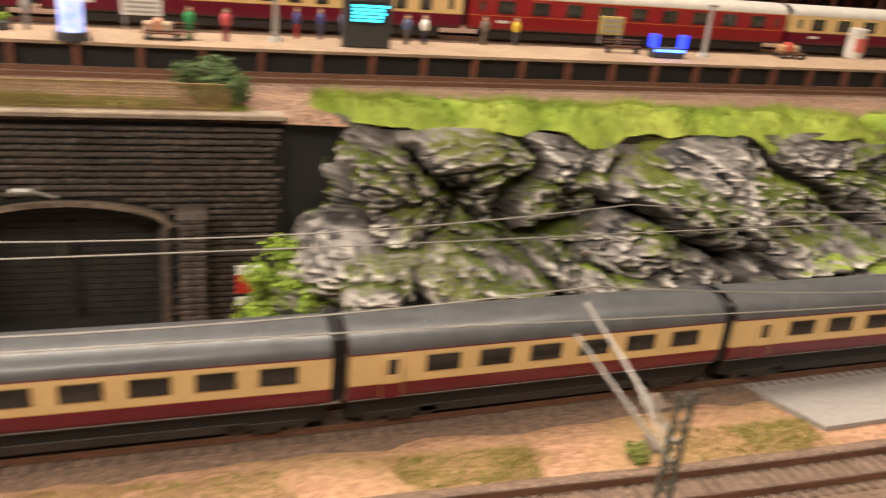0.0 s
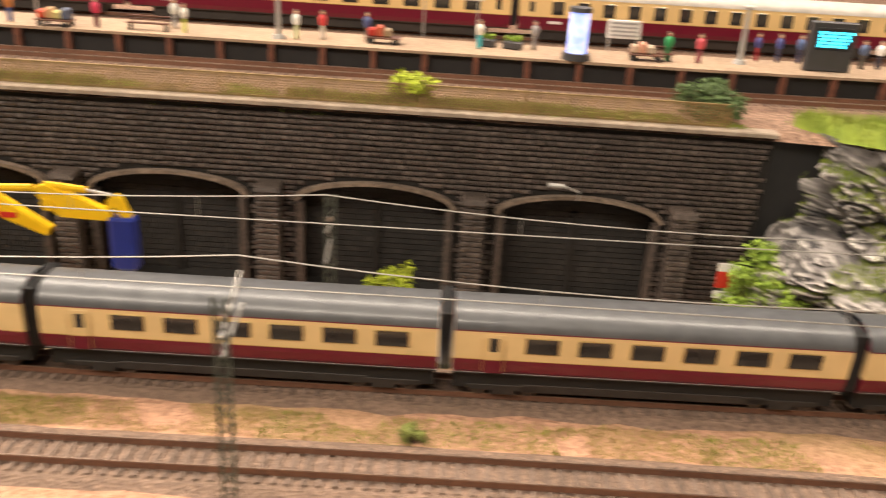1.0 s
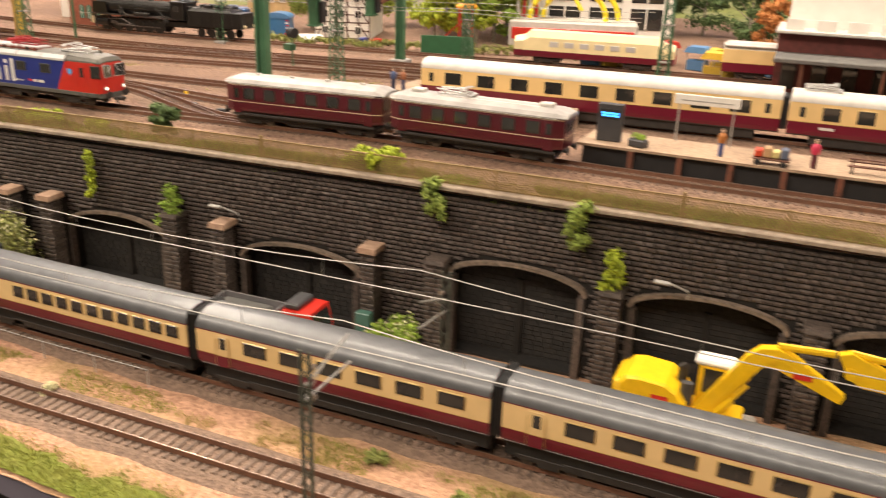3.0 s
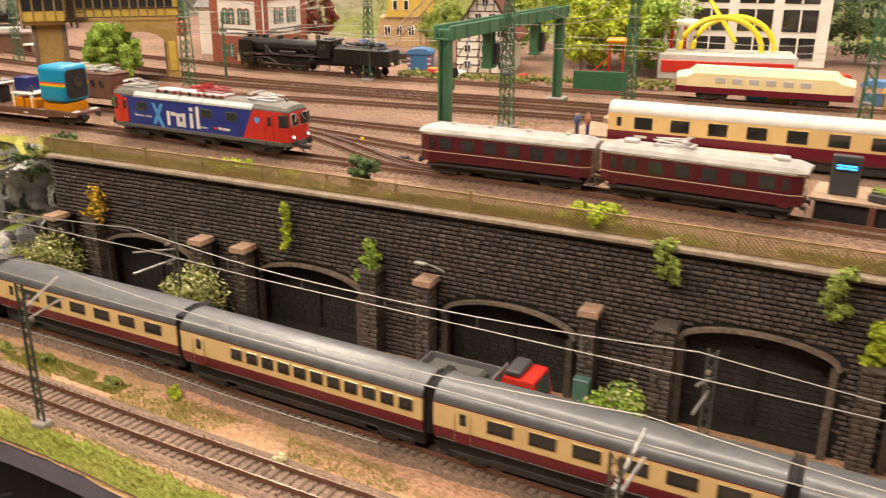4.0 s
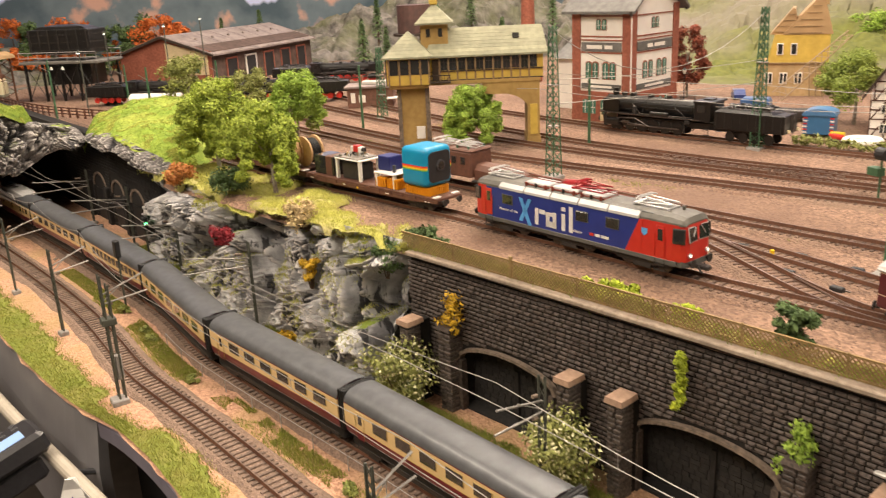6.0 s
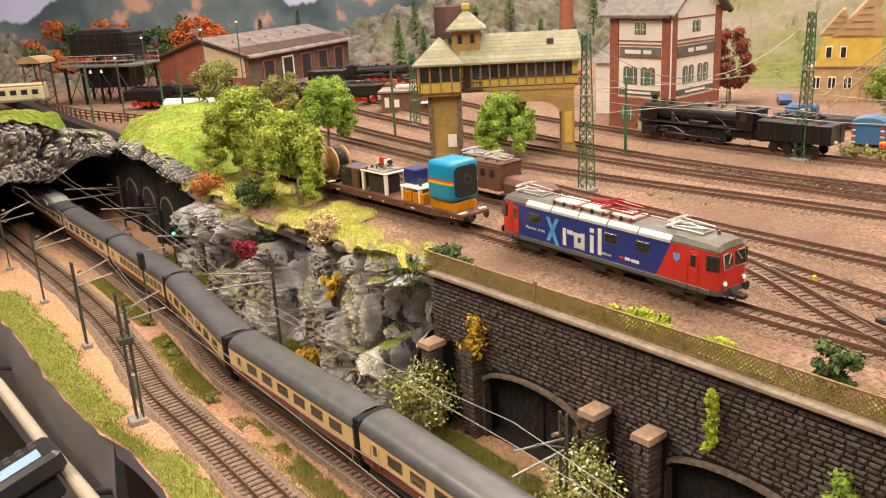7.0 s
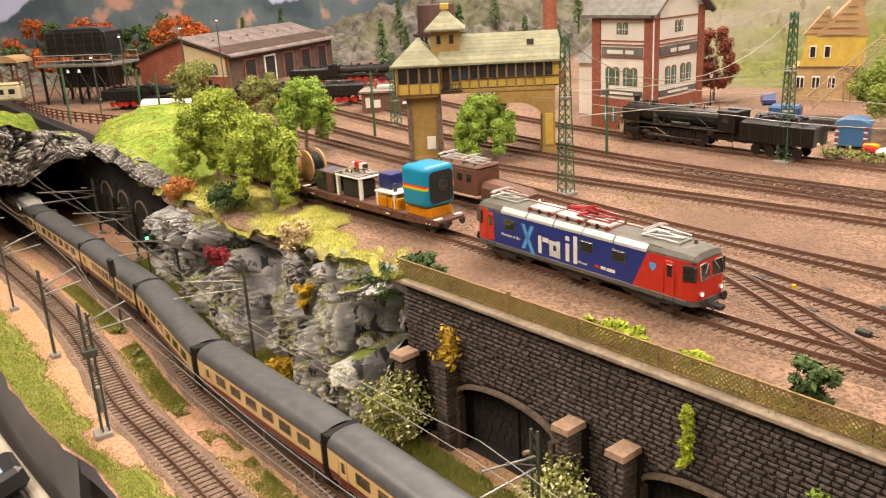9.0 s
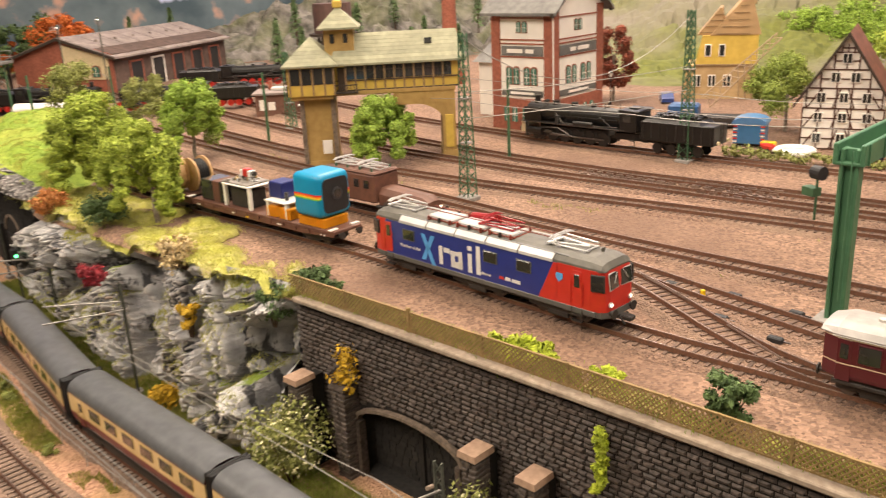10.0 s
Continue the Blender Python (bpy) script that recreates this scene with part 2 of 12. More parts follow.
def text(words, size, m, material, parent, name="lettering", depth=0.0001):
    cu = bpy.data.curves.new(name, "FONT")
    cu.body, cu.size, cu.extrude, cu.align_x, cu.align_y = words, size, depth, "CENTER", "CENTER"
    ob = new(name, cu)
    me = ob.to_mesh().copy()
    bpy.data.objects.remove(ob)
    me.materials.append(material)
    ob = new(name, me)
    ob.parent = parent
    ob.matrix_basis = m
    return ob


class Path:
    """A smooth line in plan through points, walked by its length."""

    def __init__(self, pts, step=0.01):
        p = [np.array(q, float) for q in pts]
        p = [2 * p[0] - p[1]] + p + [2 * p[-1] - p[-2]]
        out = []
        for i in range(1, len(p) - 2):
            n = max(2, int(np.linalg.norm(p[i + 1] - p[i]) / step))
            for k in range(n):
                u = k / n
                a, b, c, d = p[i - 1], p[i], p[i + 1], p[i + 2]
                out.append(0.5 * (2 * b + (c - a) * u + (2 * a - 5 * b + 4 * c - d) * u * u + (3 * b - a - 3 * c + d) * u**3))
        out.append(p[-2])
        q = np.array(out)
        for _ in range(10):
            q[1:-1] = 0.25 * q[:-2] + 0.5 * q[1:-1] + 0.25 * q[2:]
        self.q = q
        self.s = np.concatenate([[0], np.cumsum(np.linalg.norm(np.diff(q, axis=0), axis=1))])
        self.length = float(self.s[-1])

    def at(self, s, off=0.0):
        """Place and heading at the length s; off: metres to the side away from the aisle."""
        x, y = np.interp(s, self.s, self.q[:, 0]), np.interp(s, self.s, self.q[:, 1])
        d = 0.006
        tx = np.interp(s + d, self.s, self.q[:, 0]) - np.interp(s - d, self.s, self.q[:, 0])
        ty = np.interp(s + d, self.s, self.q[:, 1]) - np.interp(s - d, self.s, self.q[:, 1])
        h = math.hypot(tx, ty)
        tx, ty = tx / h, ty / h
        return float(x + off * ty), float(y - off * tx), math.atan2(ty, tx)

    def near(self, x, y):
        return float(self.s[np.argmin((self.q[:, 0] - x) ** 2 + (self.q[:, 1] - y) ** 2)])

    def place(self, s, off=0.0, z=0.0):
        x, y, h = self.at(s, off)
        return pose(x, y, z, 0, 0, math.degrees(h))

    def sweep(self, profile, s0=0.0, s1=None, step=0.02, closed=True):
        """A profile of (side, height) along the line."""
        s1 = self.length if s1 is None else s1
        n = max(1, int((s1 - s0) / step))
        rings = []
        for i in range(n + 1):
            s = s0 + (s1 - s0) * i / n
            rings.append([(*self.at(s, o)[:2], z) for o, z in profile])
        return B().loft(rings, closed=closed)


# ---- the plan ----
LOW, HIGH = -0.114, 0.0
FRONT = Path([(0.9, 0.99), (0.45, 0.79), (0.025, 0.607), (-0.214, 0.515), (-0.406, 0.438), (-0.59, 0.361), (-0.70, 0.318), (-0.835, 0.262), (-0.972, 0.206), (-1.07, 0.165), (-1.20, 0.112), (-1.365, 0.046), (-1.47, 0.003), (-1.531, -0.024), (-1.594, -0.051), (-1.665, -0.072), (-1.749, -0.098), (-1.853, -0.137), (-1.981, -0.19), (-2.107, -0.246), (-2.6, -0.46), (-3.2, -0.7)])
TRAIN = Path([(0.9, 1.085), (0.45, 0.885), (0.0, 0.692), (-0.265, 0.574), (-0.53, 0.463), (-0.645, 0.416), (-0.78, 0.364), (-0.947, 0.295), (-1.05, 0.253), (-1.14, 0.216), (-1.22, 0.188), (-1.288, 0.160), (-1.351, 0.133), (-1.44, 0.092), (-1.542, 0.046), (-1.626, 0.012), (-1.739, -0.019), (-1.929, -0.094), (-2.125, -0.178), (-2.6, -0.385), (-3.2, -0.63)])
EDGE = Path([(0.95, 0.86), (0.45, 0.65), (0.0, 0.50), (-0.35, 0.37), (-0.6, 0.275), (-0.9, 0.165), (-1.153, 0.076), (-1.239, 0.038), (-1.33, -0.005), (-1.419, -0.035), (-1.467, -0.055), (-1.509, -0.075), (-1.537, -0.097), (-1.593, -0.124), (-1.657, -0.153), (-1.746, -0.189), (-1.875, -0.244), (-2.2, -0.40), (-2.6, -0.60), (-3.2, -0.85)])
WALL = Path([(x, 0.00540907 * x**3 - 0.02866663 * x**2 + 0.36182275 * x + 0.81641396) for x in [-0.3 - 0.06 * i for i in range(21)]])
BRINK = Path([(1.2, 1.24), (0.6, 1.03), (0.2, 0.885), (-0.05, 0.785), (-0.3, 0.705)] + [(float(x), float(y)) for x, y in WALL.q[10:-14:6]] + [(-1.535, 0.175), (-1.60, 0.135), (-1.66, 0.105), (-1.81, 0.035), (-1.891, -0.011), (-1.98, -0.005), (-2.15, -0.02), (-2.35, -0.05), (-2.8, -0.2), (-3.6, -0.5), (-5.5, -1.2)])
U1 = Path([(-3.0, 0.02), (-2.6, -0.01), (-2.3, 0.005), (-2.08, 0.04), (-1.9, 0.108), (-1.782, 0.163), (-1.58, 0.262), (-1.331, 0.367), (-1.254, 0.404), (-1.207, 0.428), (-1.072, 0.492), (-0.922, 0.547), (-0.815, 0.587), (-0.527, 0.70), (-0.36, 0.765), (-0.221, 0.825), (0.14, 0.985), (0.9, 1.33)][::-1])
U2 = Path([(-2.9, 0.0), (-2.4, 0.13), (-2.0, 0.27), (-1.75, 0.37), (-1.559, 0.44), (-1.45, 0.485), (-1.282, 0.563), (-1.14, 0.641), (-0.95, 0.73), (-0.6, 0.873), (-0.3, 1.0), (0.1, 1.172), (0.9, 1.53)][::-1])
T3 = Path([(-2.7, -0.06), (-2.3, 0.07), (-1.95, 0.20), (-1.75, 0.285), (-1.6, 0.358), (-1.5, 0.412), (-1.429, 0.438), (-1.352, 0.455), (-1.287, 0.471), (-1.20, 0.492), (-1.10, 0.520)][::-1])
T4 = Path([(-1.62, 0.345), (-1.53, 0.393), (-1.46, 0.421), (-1.40, 0.429), (-1.34, 0.426), (-1.29, 0.4215), (-1.245, 0.422), (-1.20, 0.4335), (-1.12, 0.470)][::-1])
T5 = Path([(-2.9, 0.10), (-2.4, 0.20), (-1.95, 0.345), (-1.733, 0.452), (-1.534, 0.575), (-1.382, 0.667), (-1.2, 0.77), (-0.9, 0.93), (0.2, 1.5)][::-1])
T6 = Path([(-2.9, 0.17), (-2.5, 0.26), (-2.1, 0.38), (-1.812, 0.497), (-1.587, 0.615), (-1.408, 0.712), (-1.1, 0.87), (0.0, 1.45)][::-1])
T7 = Path([(-2.6, 0.32), (-2.2, 0.42), (-1.9, 0.515), (-1.701, 0.60), (-1.535, 0.69), (-1.3, 0.82), (-0.2, 1.42)][::-1])
T8 = Path([(-2.6, 0.43), (-2.2, 0.53), (-1.901, 0.632), (-1.773, 0.69), (-1.662, 0.745), (-1.4, 0.88), (-0.3, 1.45)][::-1])


FOOT = LOW - 0.0165


def foot_z(x, y):
    """Height of the lower ground: it steps down behind the express track to the foot of the wall."""
    tx, ty, h = TRAIN.at(TRAIN.near(x, y))
    o = (x - tx) * math.sin(h) - (y - ty) * math.cos(h)
    k = max(0.0, min(1.0, (o - 0.025) / 0.014)) * max(0.0, min(1.0, (x + 1.88) / 0.14))
    return LOW + (FOOT - LOW) * k * k * (3 - 2 * k)


# ---- the hall ----
def shell():
    for name, x, y, z, sx, sy, sz, m in (
        ("floor", -1.5, 0.5, -1.05, 9.2, 7.2, 0.05, HALLFLOOR),
        ("ceiling", -1.5, 0.5, 1.9, 9.2, 7.2, 0.05, WALLPAINT),
        ("wall_south", -1.5, -3.1, -1.0, 9.2, 0.1, 2.9, WALLPAINT),
        ("wall_east", 3.1, 0.5, -1.0, 0.1, 7.1, 2.9, WALLPAINT),
        ("wall_north", -1.5, 4.1, -1.0, 9.2, 0.1, 2.9, WALLPAINT),
        ("wall_west", -6.1, 0.5, -1.0, 0.1, 7.1, 2.9, WALLPAINT),
    ):
        tagged(obj(name, B().box(x, y, z, sx, sy, sz).out(), m), kind="structure")


shell()


# ---- the two levels of the layout ----
def lower_ground():
    n, rows, v, f = 260, 64, [], []
    total = EDGE.length
    for i in range(n + 1):
        s = total * i / n
        a = EDGE.at(s)
        b = BRINK.at(BRINK.near(a[0] - 0.12, a[1] + 0.34), 0.05)
        for j in range(rows + 1):
            u = j / rows
            x, y = a[0] + (b[0] - a[0]) * u, a[1] + (b[1] - a[1]) * u
            z = foot_z(x, y) + 0.0016 * noise.noise((x * 30, y * 30, 3)) + 0.0007 * noise.noise((x * 140, y * 140, 9))
            if j == 0:
                x, y = x + 0.004 * noise.noise((x * 35, y * 35, 1)), y + 0.004 * noise.noise((x * 35, y * 35, 5))
            v.append((x, y, z))
    w = rows + 1
    for i in range(n):
        for j in range(rows):
            k = i * w + j
            f.append((k, k + w, k + w + 1, k + 1))
    tagged(obj("ground_lower", (v, f), GRAVEL, smooth=True), kind="structure")


def upper_ground():
    v, f = [], []
    n, total = 220, BRINK.length
    steps = [0, 0.01, 0.03, 0.06, 0.1, 0.15, 0.2, 0.27, 0.35, 0.45, 0.55, 0.7, 0.9, 1.2, 1.6, 2.2, 3.0]
    for i in range(n + 1):
        x0, y0, h = BRINK.at(total * i / n)
        for d in steps:
            x, y = x0 - 0.39 * d, y0 + 0.92 * d
            v.append((x, y, HIGH + 0.0010 * noise.noise((x * 30, y * 30, 7)) - (0.004 if d == 0 else 0)))
    w = len(steps)
    for i in range(n):
        for j in range(w - 1):
            k = i * w + j
            f.append((k, k + w, k + w + 1, k + 1))
    tagged(obj("ground_upper", (v, f), YARD, smooth=True), kind="structure")


lower_ground()
upper_ground()
FASCIA = mat("purple_grey_fascia", (0.17, 0.155, 0.20), (0.13, 0.12, 0.155), scale=40, rough=0.5, bump=0.05, stain=0.2, stain_scale=20)
seam = EDGE.near(-1.515, -0.078)
tagged(obj("table_fascia", EDGE.sweep([(0.001, LOW - 0.003), (0.001, LOW - 0.017), (0.008, LOW - 0.017), (0.008, LOW - 0.003)], 0.0, seam).out(), FASCIA), "narrow purple grey board along the table edge", "fascia", kind="structure")
tagged(obj("table_skirt", EDGE.sweep([(0.002, LOW - 0.004), (-0.004, LOW - 0.05), (-0.004, LOW - 0.16), (0.006, LOW - 0.16), (0.006, LOW - 0.05), (0.010, LOW - 0.004)], seam + 0.003).out(), TABLE_FACE), "grey hanging skirt panel under the table edge", "panel", kind="structure")
tagged(obj("table_frame_board", EDGE.sweep([(0.05, LOW - 0.004), (0.05, LOW - 0.30), (0.06, LOW - 0.30), (0.06, LOW - 0.004)], 0.0, seam + 0.05).out(), BLACKBOARD), "dark recessed frame board under the table", "board", kind="structure")


MASTGREY = mat("mast_grey_green", (0.10, 0.105, 0.085), (0.065, 0.07, 0.055), scale=200, rough=0.6, metal=0.2, bump=0.1)
YARDBED = mat("yard_ballast", (0.255, 0.155, 0.108), (0.105, 0.062, 0.044), scale=600, rough=0.95, bump=1.0, stain=0.5, stain_scale=12, c3=(0.26, 0.18, 0.13), voronoi=True, depth=0.0012)
YARDSLEEPER = mat("yard_sleeper", (0.170, 0.105, 0.076), (0.095, 0.060, 0.045), scale=350, rough=0.85, bump=0.3, vary=0.3)


def track(name, path, z, s0=0.0, s1=None, label="", each=None):
    """Bed, sleepers and two rails; z is the ground. each: a stretch whose sleepers are objects."""
    s1 = path.length if s1 is None else s1
    crown = 0.0022 if z < -0.05 else 0.0026
    top = thing(name, pose(0, 0, 0), label, "railway track", "tracks of the layout")
    part("bed", path.sweep([(-0.024, z - 0.001), (-0.017, z + crown), (0.017, z + crown), (0.024, z - 0.001)], s0, s1, closed=False).out(), BALLAST if z < -0.05 else YARDBED, top)
    sl = B()
    n = int((s1 - s0) / 0.0068)
    one = None
    for i in range(n):
        s = s0 + 0.0068 * i + 0.003
        m = path.place(s, 0, z + 0.0015)
        if each and each[0] < s < each[1]:
            if one is None:
                one = part("sleeper", B().box(0, 0, 0, 0.0028, 0.029, 0.0019, c=0.0003).out(), SLEEPER, top)
                one.matrix_basis = m
            else:
                o = new("sleeper", one.data)
                o.parent, o.matrix_basis = top, m
        else:
            sl.box(0, 0, 0, 0.0028, 0.029, 0.0019, m, c=0.0003)
    tagged(part("sleeper_rest", sl.out(), SLEEPER if z < -0.05 else YARDSLEEPER, top), kind="stuff")
    for o in (-0.0083, 0.0083):
        r = part("rail", path.sweep([(o - 0.0009, z + 0.0034), (o - 0.0005, z + 0.006), (o + 0.0005, z + 0.006), (o + 0.0009, z + 0.0034)], s0, s1).out(), RUST, top)
        part("rail_head", path.sweep([(o - 0.00045, z + 0.0059), (o - 0.0004, z + 0.0065), (o + 0.0004, z + 0.0065), (o + 0.00045, z + 0.0059)], s0, s1).out(), STEEL, r, "worn bright rail head")
    return top


k0 = FRONT.near(-0.9, 0.235)
track("railway_track", FRONT, LOW, label="brown single model track on pinkish ballast beside the table edge", each=(k0 - 0.9, k0 + 0.9))
track("railway_track", TRAIN, LOW, label="brown model track that carries the red and cream express train")

# ---- upper tracks and platform ----
track("railway_track", U1, HIGH, 0.0, U1.near(-2.06, 0.048), label="brown model track along the lattice fence on gravel")
track("railway_track", U2, HIGH, label="brown model track behind the platform on gravel")
track("railway_track", T3, HIGH, label="brown model track branching behind the blue engine")
track("railway_track", T4, HIGH + 0.0004, label="brown model turnout track crossing to the fenced line")
track("railway_track", T5, HIGH, label="brown yard track on dusty gravel")
track("railway_track", T6, HIGH, label="brown yard track on dusty gravel")
track("railway_track", T7, HIGH, label="brown yard track beside the rail crossing")
track("railway_track", T8, HIGH, label="brown yard track under the black steam engine")


# ---- the retaining wall with its arches ----
ARCHES = [(0.064, 0.170, 0), (0.200, 0.303, 0), (0.337, 0.440, 0), (0.470, 0.571, 0), (0.603, 0.704, 0), (0.780, 0.887, 1), (0.962, 1.069, 1), (1.142, 1.246, 1)]
WALL_S0, WALL_S1 = 0.0, 1.335


def arch_top(s):
    """Height of an arch's opening at s, or None in solid wall."""
    for a, b, low in ARCHES:
        if a <= s <= b:
            spring, crown = (-0.0845, -0.0675) if low else (-0.0668, -0.0522)
            u = (2 * s - a - b) / (b - a)
            return spring + (crown - spring) * math.sqrt(max(0.0, 1 - abs(u) ** 1.9))
    return None


def retaining_wall():
    base = tagged(new("retaining_wall"), "dark grey stone retaining wall with a row of arched niches", "wall", kind="structure")
    v, f, n = [], [], 445
    face = B()
    for i in range(n):
        s, e = WALL_S0 + (WALL_S1 - WALL_S0) * i / n, WALL_S0 + (WALL_S1 - WALL_S0) * (i + 1) / n
        t = arch_top((s + e) / 2)
        z0, z1 = (FOOT - 0.004 if t is None else arch_top(s) or t), (FOOT - 0.004 if t is None else arch_top(e) or t)
        p, q = WALL.at(s, 0.004), WALL.at(e, 0.004)
        face.add([(p[0], p[1], z0), (q[0], q[1], z1), (q[0], q[1], -0.003), (p[0], p[1], -0.003)], [(0, 1, 2, 3)])
        if t is not None:
            p2, q2 = WALL.at(s, 0.018), WALL.at(e, 0.018)
            face.add([(p[0], p[1], z0), (q[0], q[1], z1), (q2[0], q2[1], z1), (p2[0], p2[1], z0)], [(3, 2, 1, 0)])
    part("wall_backing", face.out(), JOINT, base)
    # niche back, stones, floor and jambs carry the niche's shade in their colour
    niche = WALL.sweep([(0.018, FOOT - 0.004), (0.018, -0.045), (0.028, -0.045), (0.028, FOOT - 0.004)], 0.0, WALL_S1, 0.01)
    part("niche_wall", niche.out(), NICHESHADE, base, "wall at the back of the niches, coloured dark for shade")
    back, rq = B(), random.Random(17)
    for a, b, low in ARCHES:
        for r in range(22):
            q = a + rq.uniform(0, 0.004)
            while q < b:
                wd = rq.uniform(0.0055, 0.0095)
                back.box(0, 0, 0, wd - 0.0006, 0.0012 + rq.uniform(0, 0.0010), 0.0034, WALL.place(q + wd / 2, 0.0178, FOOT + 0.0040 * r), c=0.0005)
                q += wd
    tagged(part("niche_stone", back.out(), SHADESTONE, base), kind="stuff")
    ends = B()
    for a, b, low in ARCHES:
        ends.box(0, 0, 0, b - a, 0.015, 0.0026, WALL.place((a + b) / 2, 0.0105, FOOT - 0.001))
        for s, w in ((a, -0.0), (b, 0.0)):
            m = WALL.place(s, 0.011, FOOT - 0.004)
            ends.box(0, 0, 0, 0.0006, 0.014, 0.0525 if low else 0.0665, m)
    part("niche_jambs", ends.out(), NICHESHADE, base)
    course, rest, near, one = 0.00375, B(), [], None
    rows = int((-0.004 - FOOT) / course)
    rnd = random.Random(4)
    for r in range(rows):
        z, s = FOOT + r * course, WALL_S0 + rnd.uniform(0, 0.006)
        while s < WALL_S1 - 0.003:
            w = min(rnd.uniform(0.0058, 0.0088), WALL_S1 - s)
            c = s + w / 2
            tops = [arch_top(c + k * w * 0.5) for k in (-1, 0, 1)]
            t = max([x for x in tops if x is not None], default=None)
            if t is None or z > t + 0.0025:
                g = 0.00048
                d = rnd.uniform(0.0012, 0.0024)
                m = WALL.place(c, 0.0042, z)
                hw, hh = w / 2 - rnd.uniform(0.0001, 0.0003), (course - g) * rnd.uniform(0.88, 1.0)
                x1, z1, z2 = hw - rnd.uniform(0.0007, 0.0012), hh * rnd.uniform(0.22, 0.36), hh * rnd.uniform(0.62, 0.78)
                y0, y1 = 0.0, d
                pts = [(-hw, y0, 0), (hw, y0, 0), (hw, y0, hh), (-hw, y0, hh), (-x1, y1, z1), (x1, y1 * rnd.uniform(0.7, 1), z1), (x1, y1, z2), (-x1, y1 * rnd.uniform(0.7, 1), z2)]
                fc = [(4, 7, 6, 5), (0, 4, 5, 1), (1, 5, 6, 2), (2, 6, 7, 3), (3, 7, 4, 0)]
                if 1.070 < c < 1.140 or (0.900 < c < 0.950 and r > 17):
                    near.append((m, pts, fc))
                else:
                    rest.add([m @ Vector(p) for p in pts], fc)
            s += w
    tagged(part("stones", rest.out(), STONE, base), kind="stuff")
    rings = []
    for a, b, low in ARCHES:
        ring, n = B(), 30
        sec = []
        for i in range(n + 1):
            s = a + (b - a) * i / n
            t = arch_top(min(max(s, a + 1e-6), b - 1e-6))
            p0, p1 = WALL.at(s, -0.0008), WALL.at(s, 0.006)
            g = 0.0023
            u = 2 * i / n - 1
            so = s + u * 0.0025
            q0, q1 = WALL.at(so, -0.0008), WALL.at(so, 0.006)
            sec.append([(p0[0], p0[1], t), (q0[0], q0[1], t + g), (q1[0], q1[1], t + g), (p1[0], p1[1], t)])
        ring.loft(sec)
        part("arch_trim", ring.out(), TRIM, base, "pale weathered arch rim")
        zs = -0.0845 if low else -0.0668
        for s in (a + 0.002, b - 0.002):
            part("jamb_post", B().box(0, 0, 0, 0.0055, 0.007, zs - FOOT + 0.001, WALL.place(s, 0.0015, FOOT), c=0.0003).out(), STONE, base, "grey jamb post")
        # pilaster in joint black, so it sinks into the painted shade
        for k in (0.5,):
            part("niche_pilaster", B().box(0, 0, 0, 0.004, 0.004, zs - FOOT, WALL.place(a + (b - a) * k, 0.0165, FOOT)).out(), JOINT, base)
    return base, near


def wall_pieces(base, near):
    for m, pts, fc in near:
        k = (round(pts[1][0], 3), )
        o = part("stone", B().add(pts, fc).out(), STONE, base)
        o.matrix_basis = m


WALL_BASE, WALL_NEAR = retaining_wall()
tagged(obj("coping", WALL.sweep([(-0.0024, -0.0018), (-0.0024, 0.0004), (-0.0017, 0.0012), (0.0085, 0.0012), (0.0085, -0.0018)], WALL_S0, WALL_S1, 0.012).out(), COPING), "pale concrete coping along the top of the stone wall", "coping", kind="structure")


def wall_pier(s, top, width, cap, off=-0.005):
    """A stone pier that stands before the wall, with or without a brown cap."""
    m = WALL.place(s, off, FOOT)
    t = thing("wall_pier", m, "dark stone pier with a brown cap against the retaining wall" if cap else "dark rough stone pier against the retaining wall", "pier", "piers along the wall")
    h = top - FOOT
    part("core", B().box(0, off / 2 + 0.0025, -0.003, width - 0.003, 0.012 - off - 0.005, h + 0.0005).out(), JOINT, t)
    rnd, z = random.Random(int(s * 1000)), 0.0
    while z < h - 0.004:
        c = 0.0038
        a = rnd.uniform(0.35, 0.65)
        w = width
        for x, ww in ((-w / 2 + w * a / 2, w * a), (w / 2 - w * (1 - a) / 2, w * (1 - a))):
            d = rnd.uniform(0, 0.0012)
            part("stone", B().block(x, d / 2, z, ww - 0.0006, 0.0145 + d, c - 0.0005, 0.0006).out(), STONE, t)
        z += c
    if cap:
        part("cap", B().box(0, 0, h - 0.003, width + 0.0028, 0.0190, 0.0044, c=0.0004).out(), CAPSTONE, t, "brown cap slab")
    else:
        part("cap", B().box(0, 0, h - 0.003, width + 0.002, 0.0185, 0.003, c=0.001).out(), STONE, t, "rough grey cap stone")


for s, capped, off in ((0.051, 0, -0.005), (0.186, 0, -0.005), (0.320, 0, -0.005), (0.453, 0, -0.005), (0.583, 0, -0.005), (0.712, 0, -0.005), (0.7655, 1, -0.007), (0.8965, 1, -0.010), (0.948, 0, -0.005), (1.0705, 1, -0.014), (1.116, 1, -0.014), (1.252, 0, -0.0035), (1.2865, 1, -0.018)):
    wall_pier(s, -0.0525, 0.0122 if capped else 0.0150, capped, off)


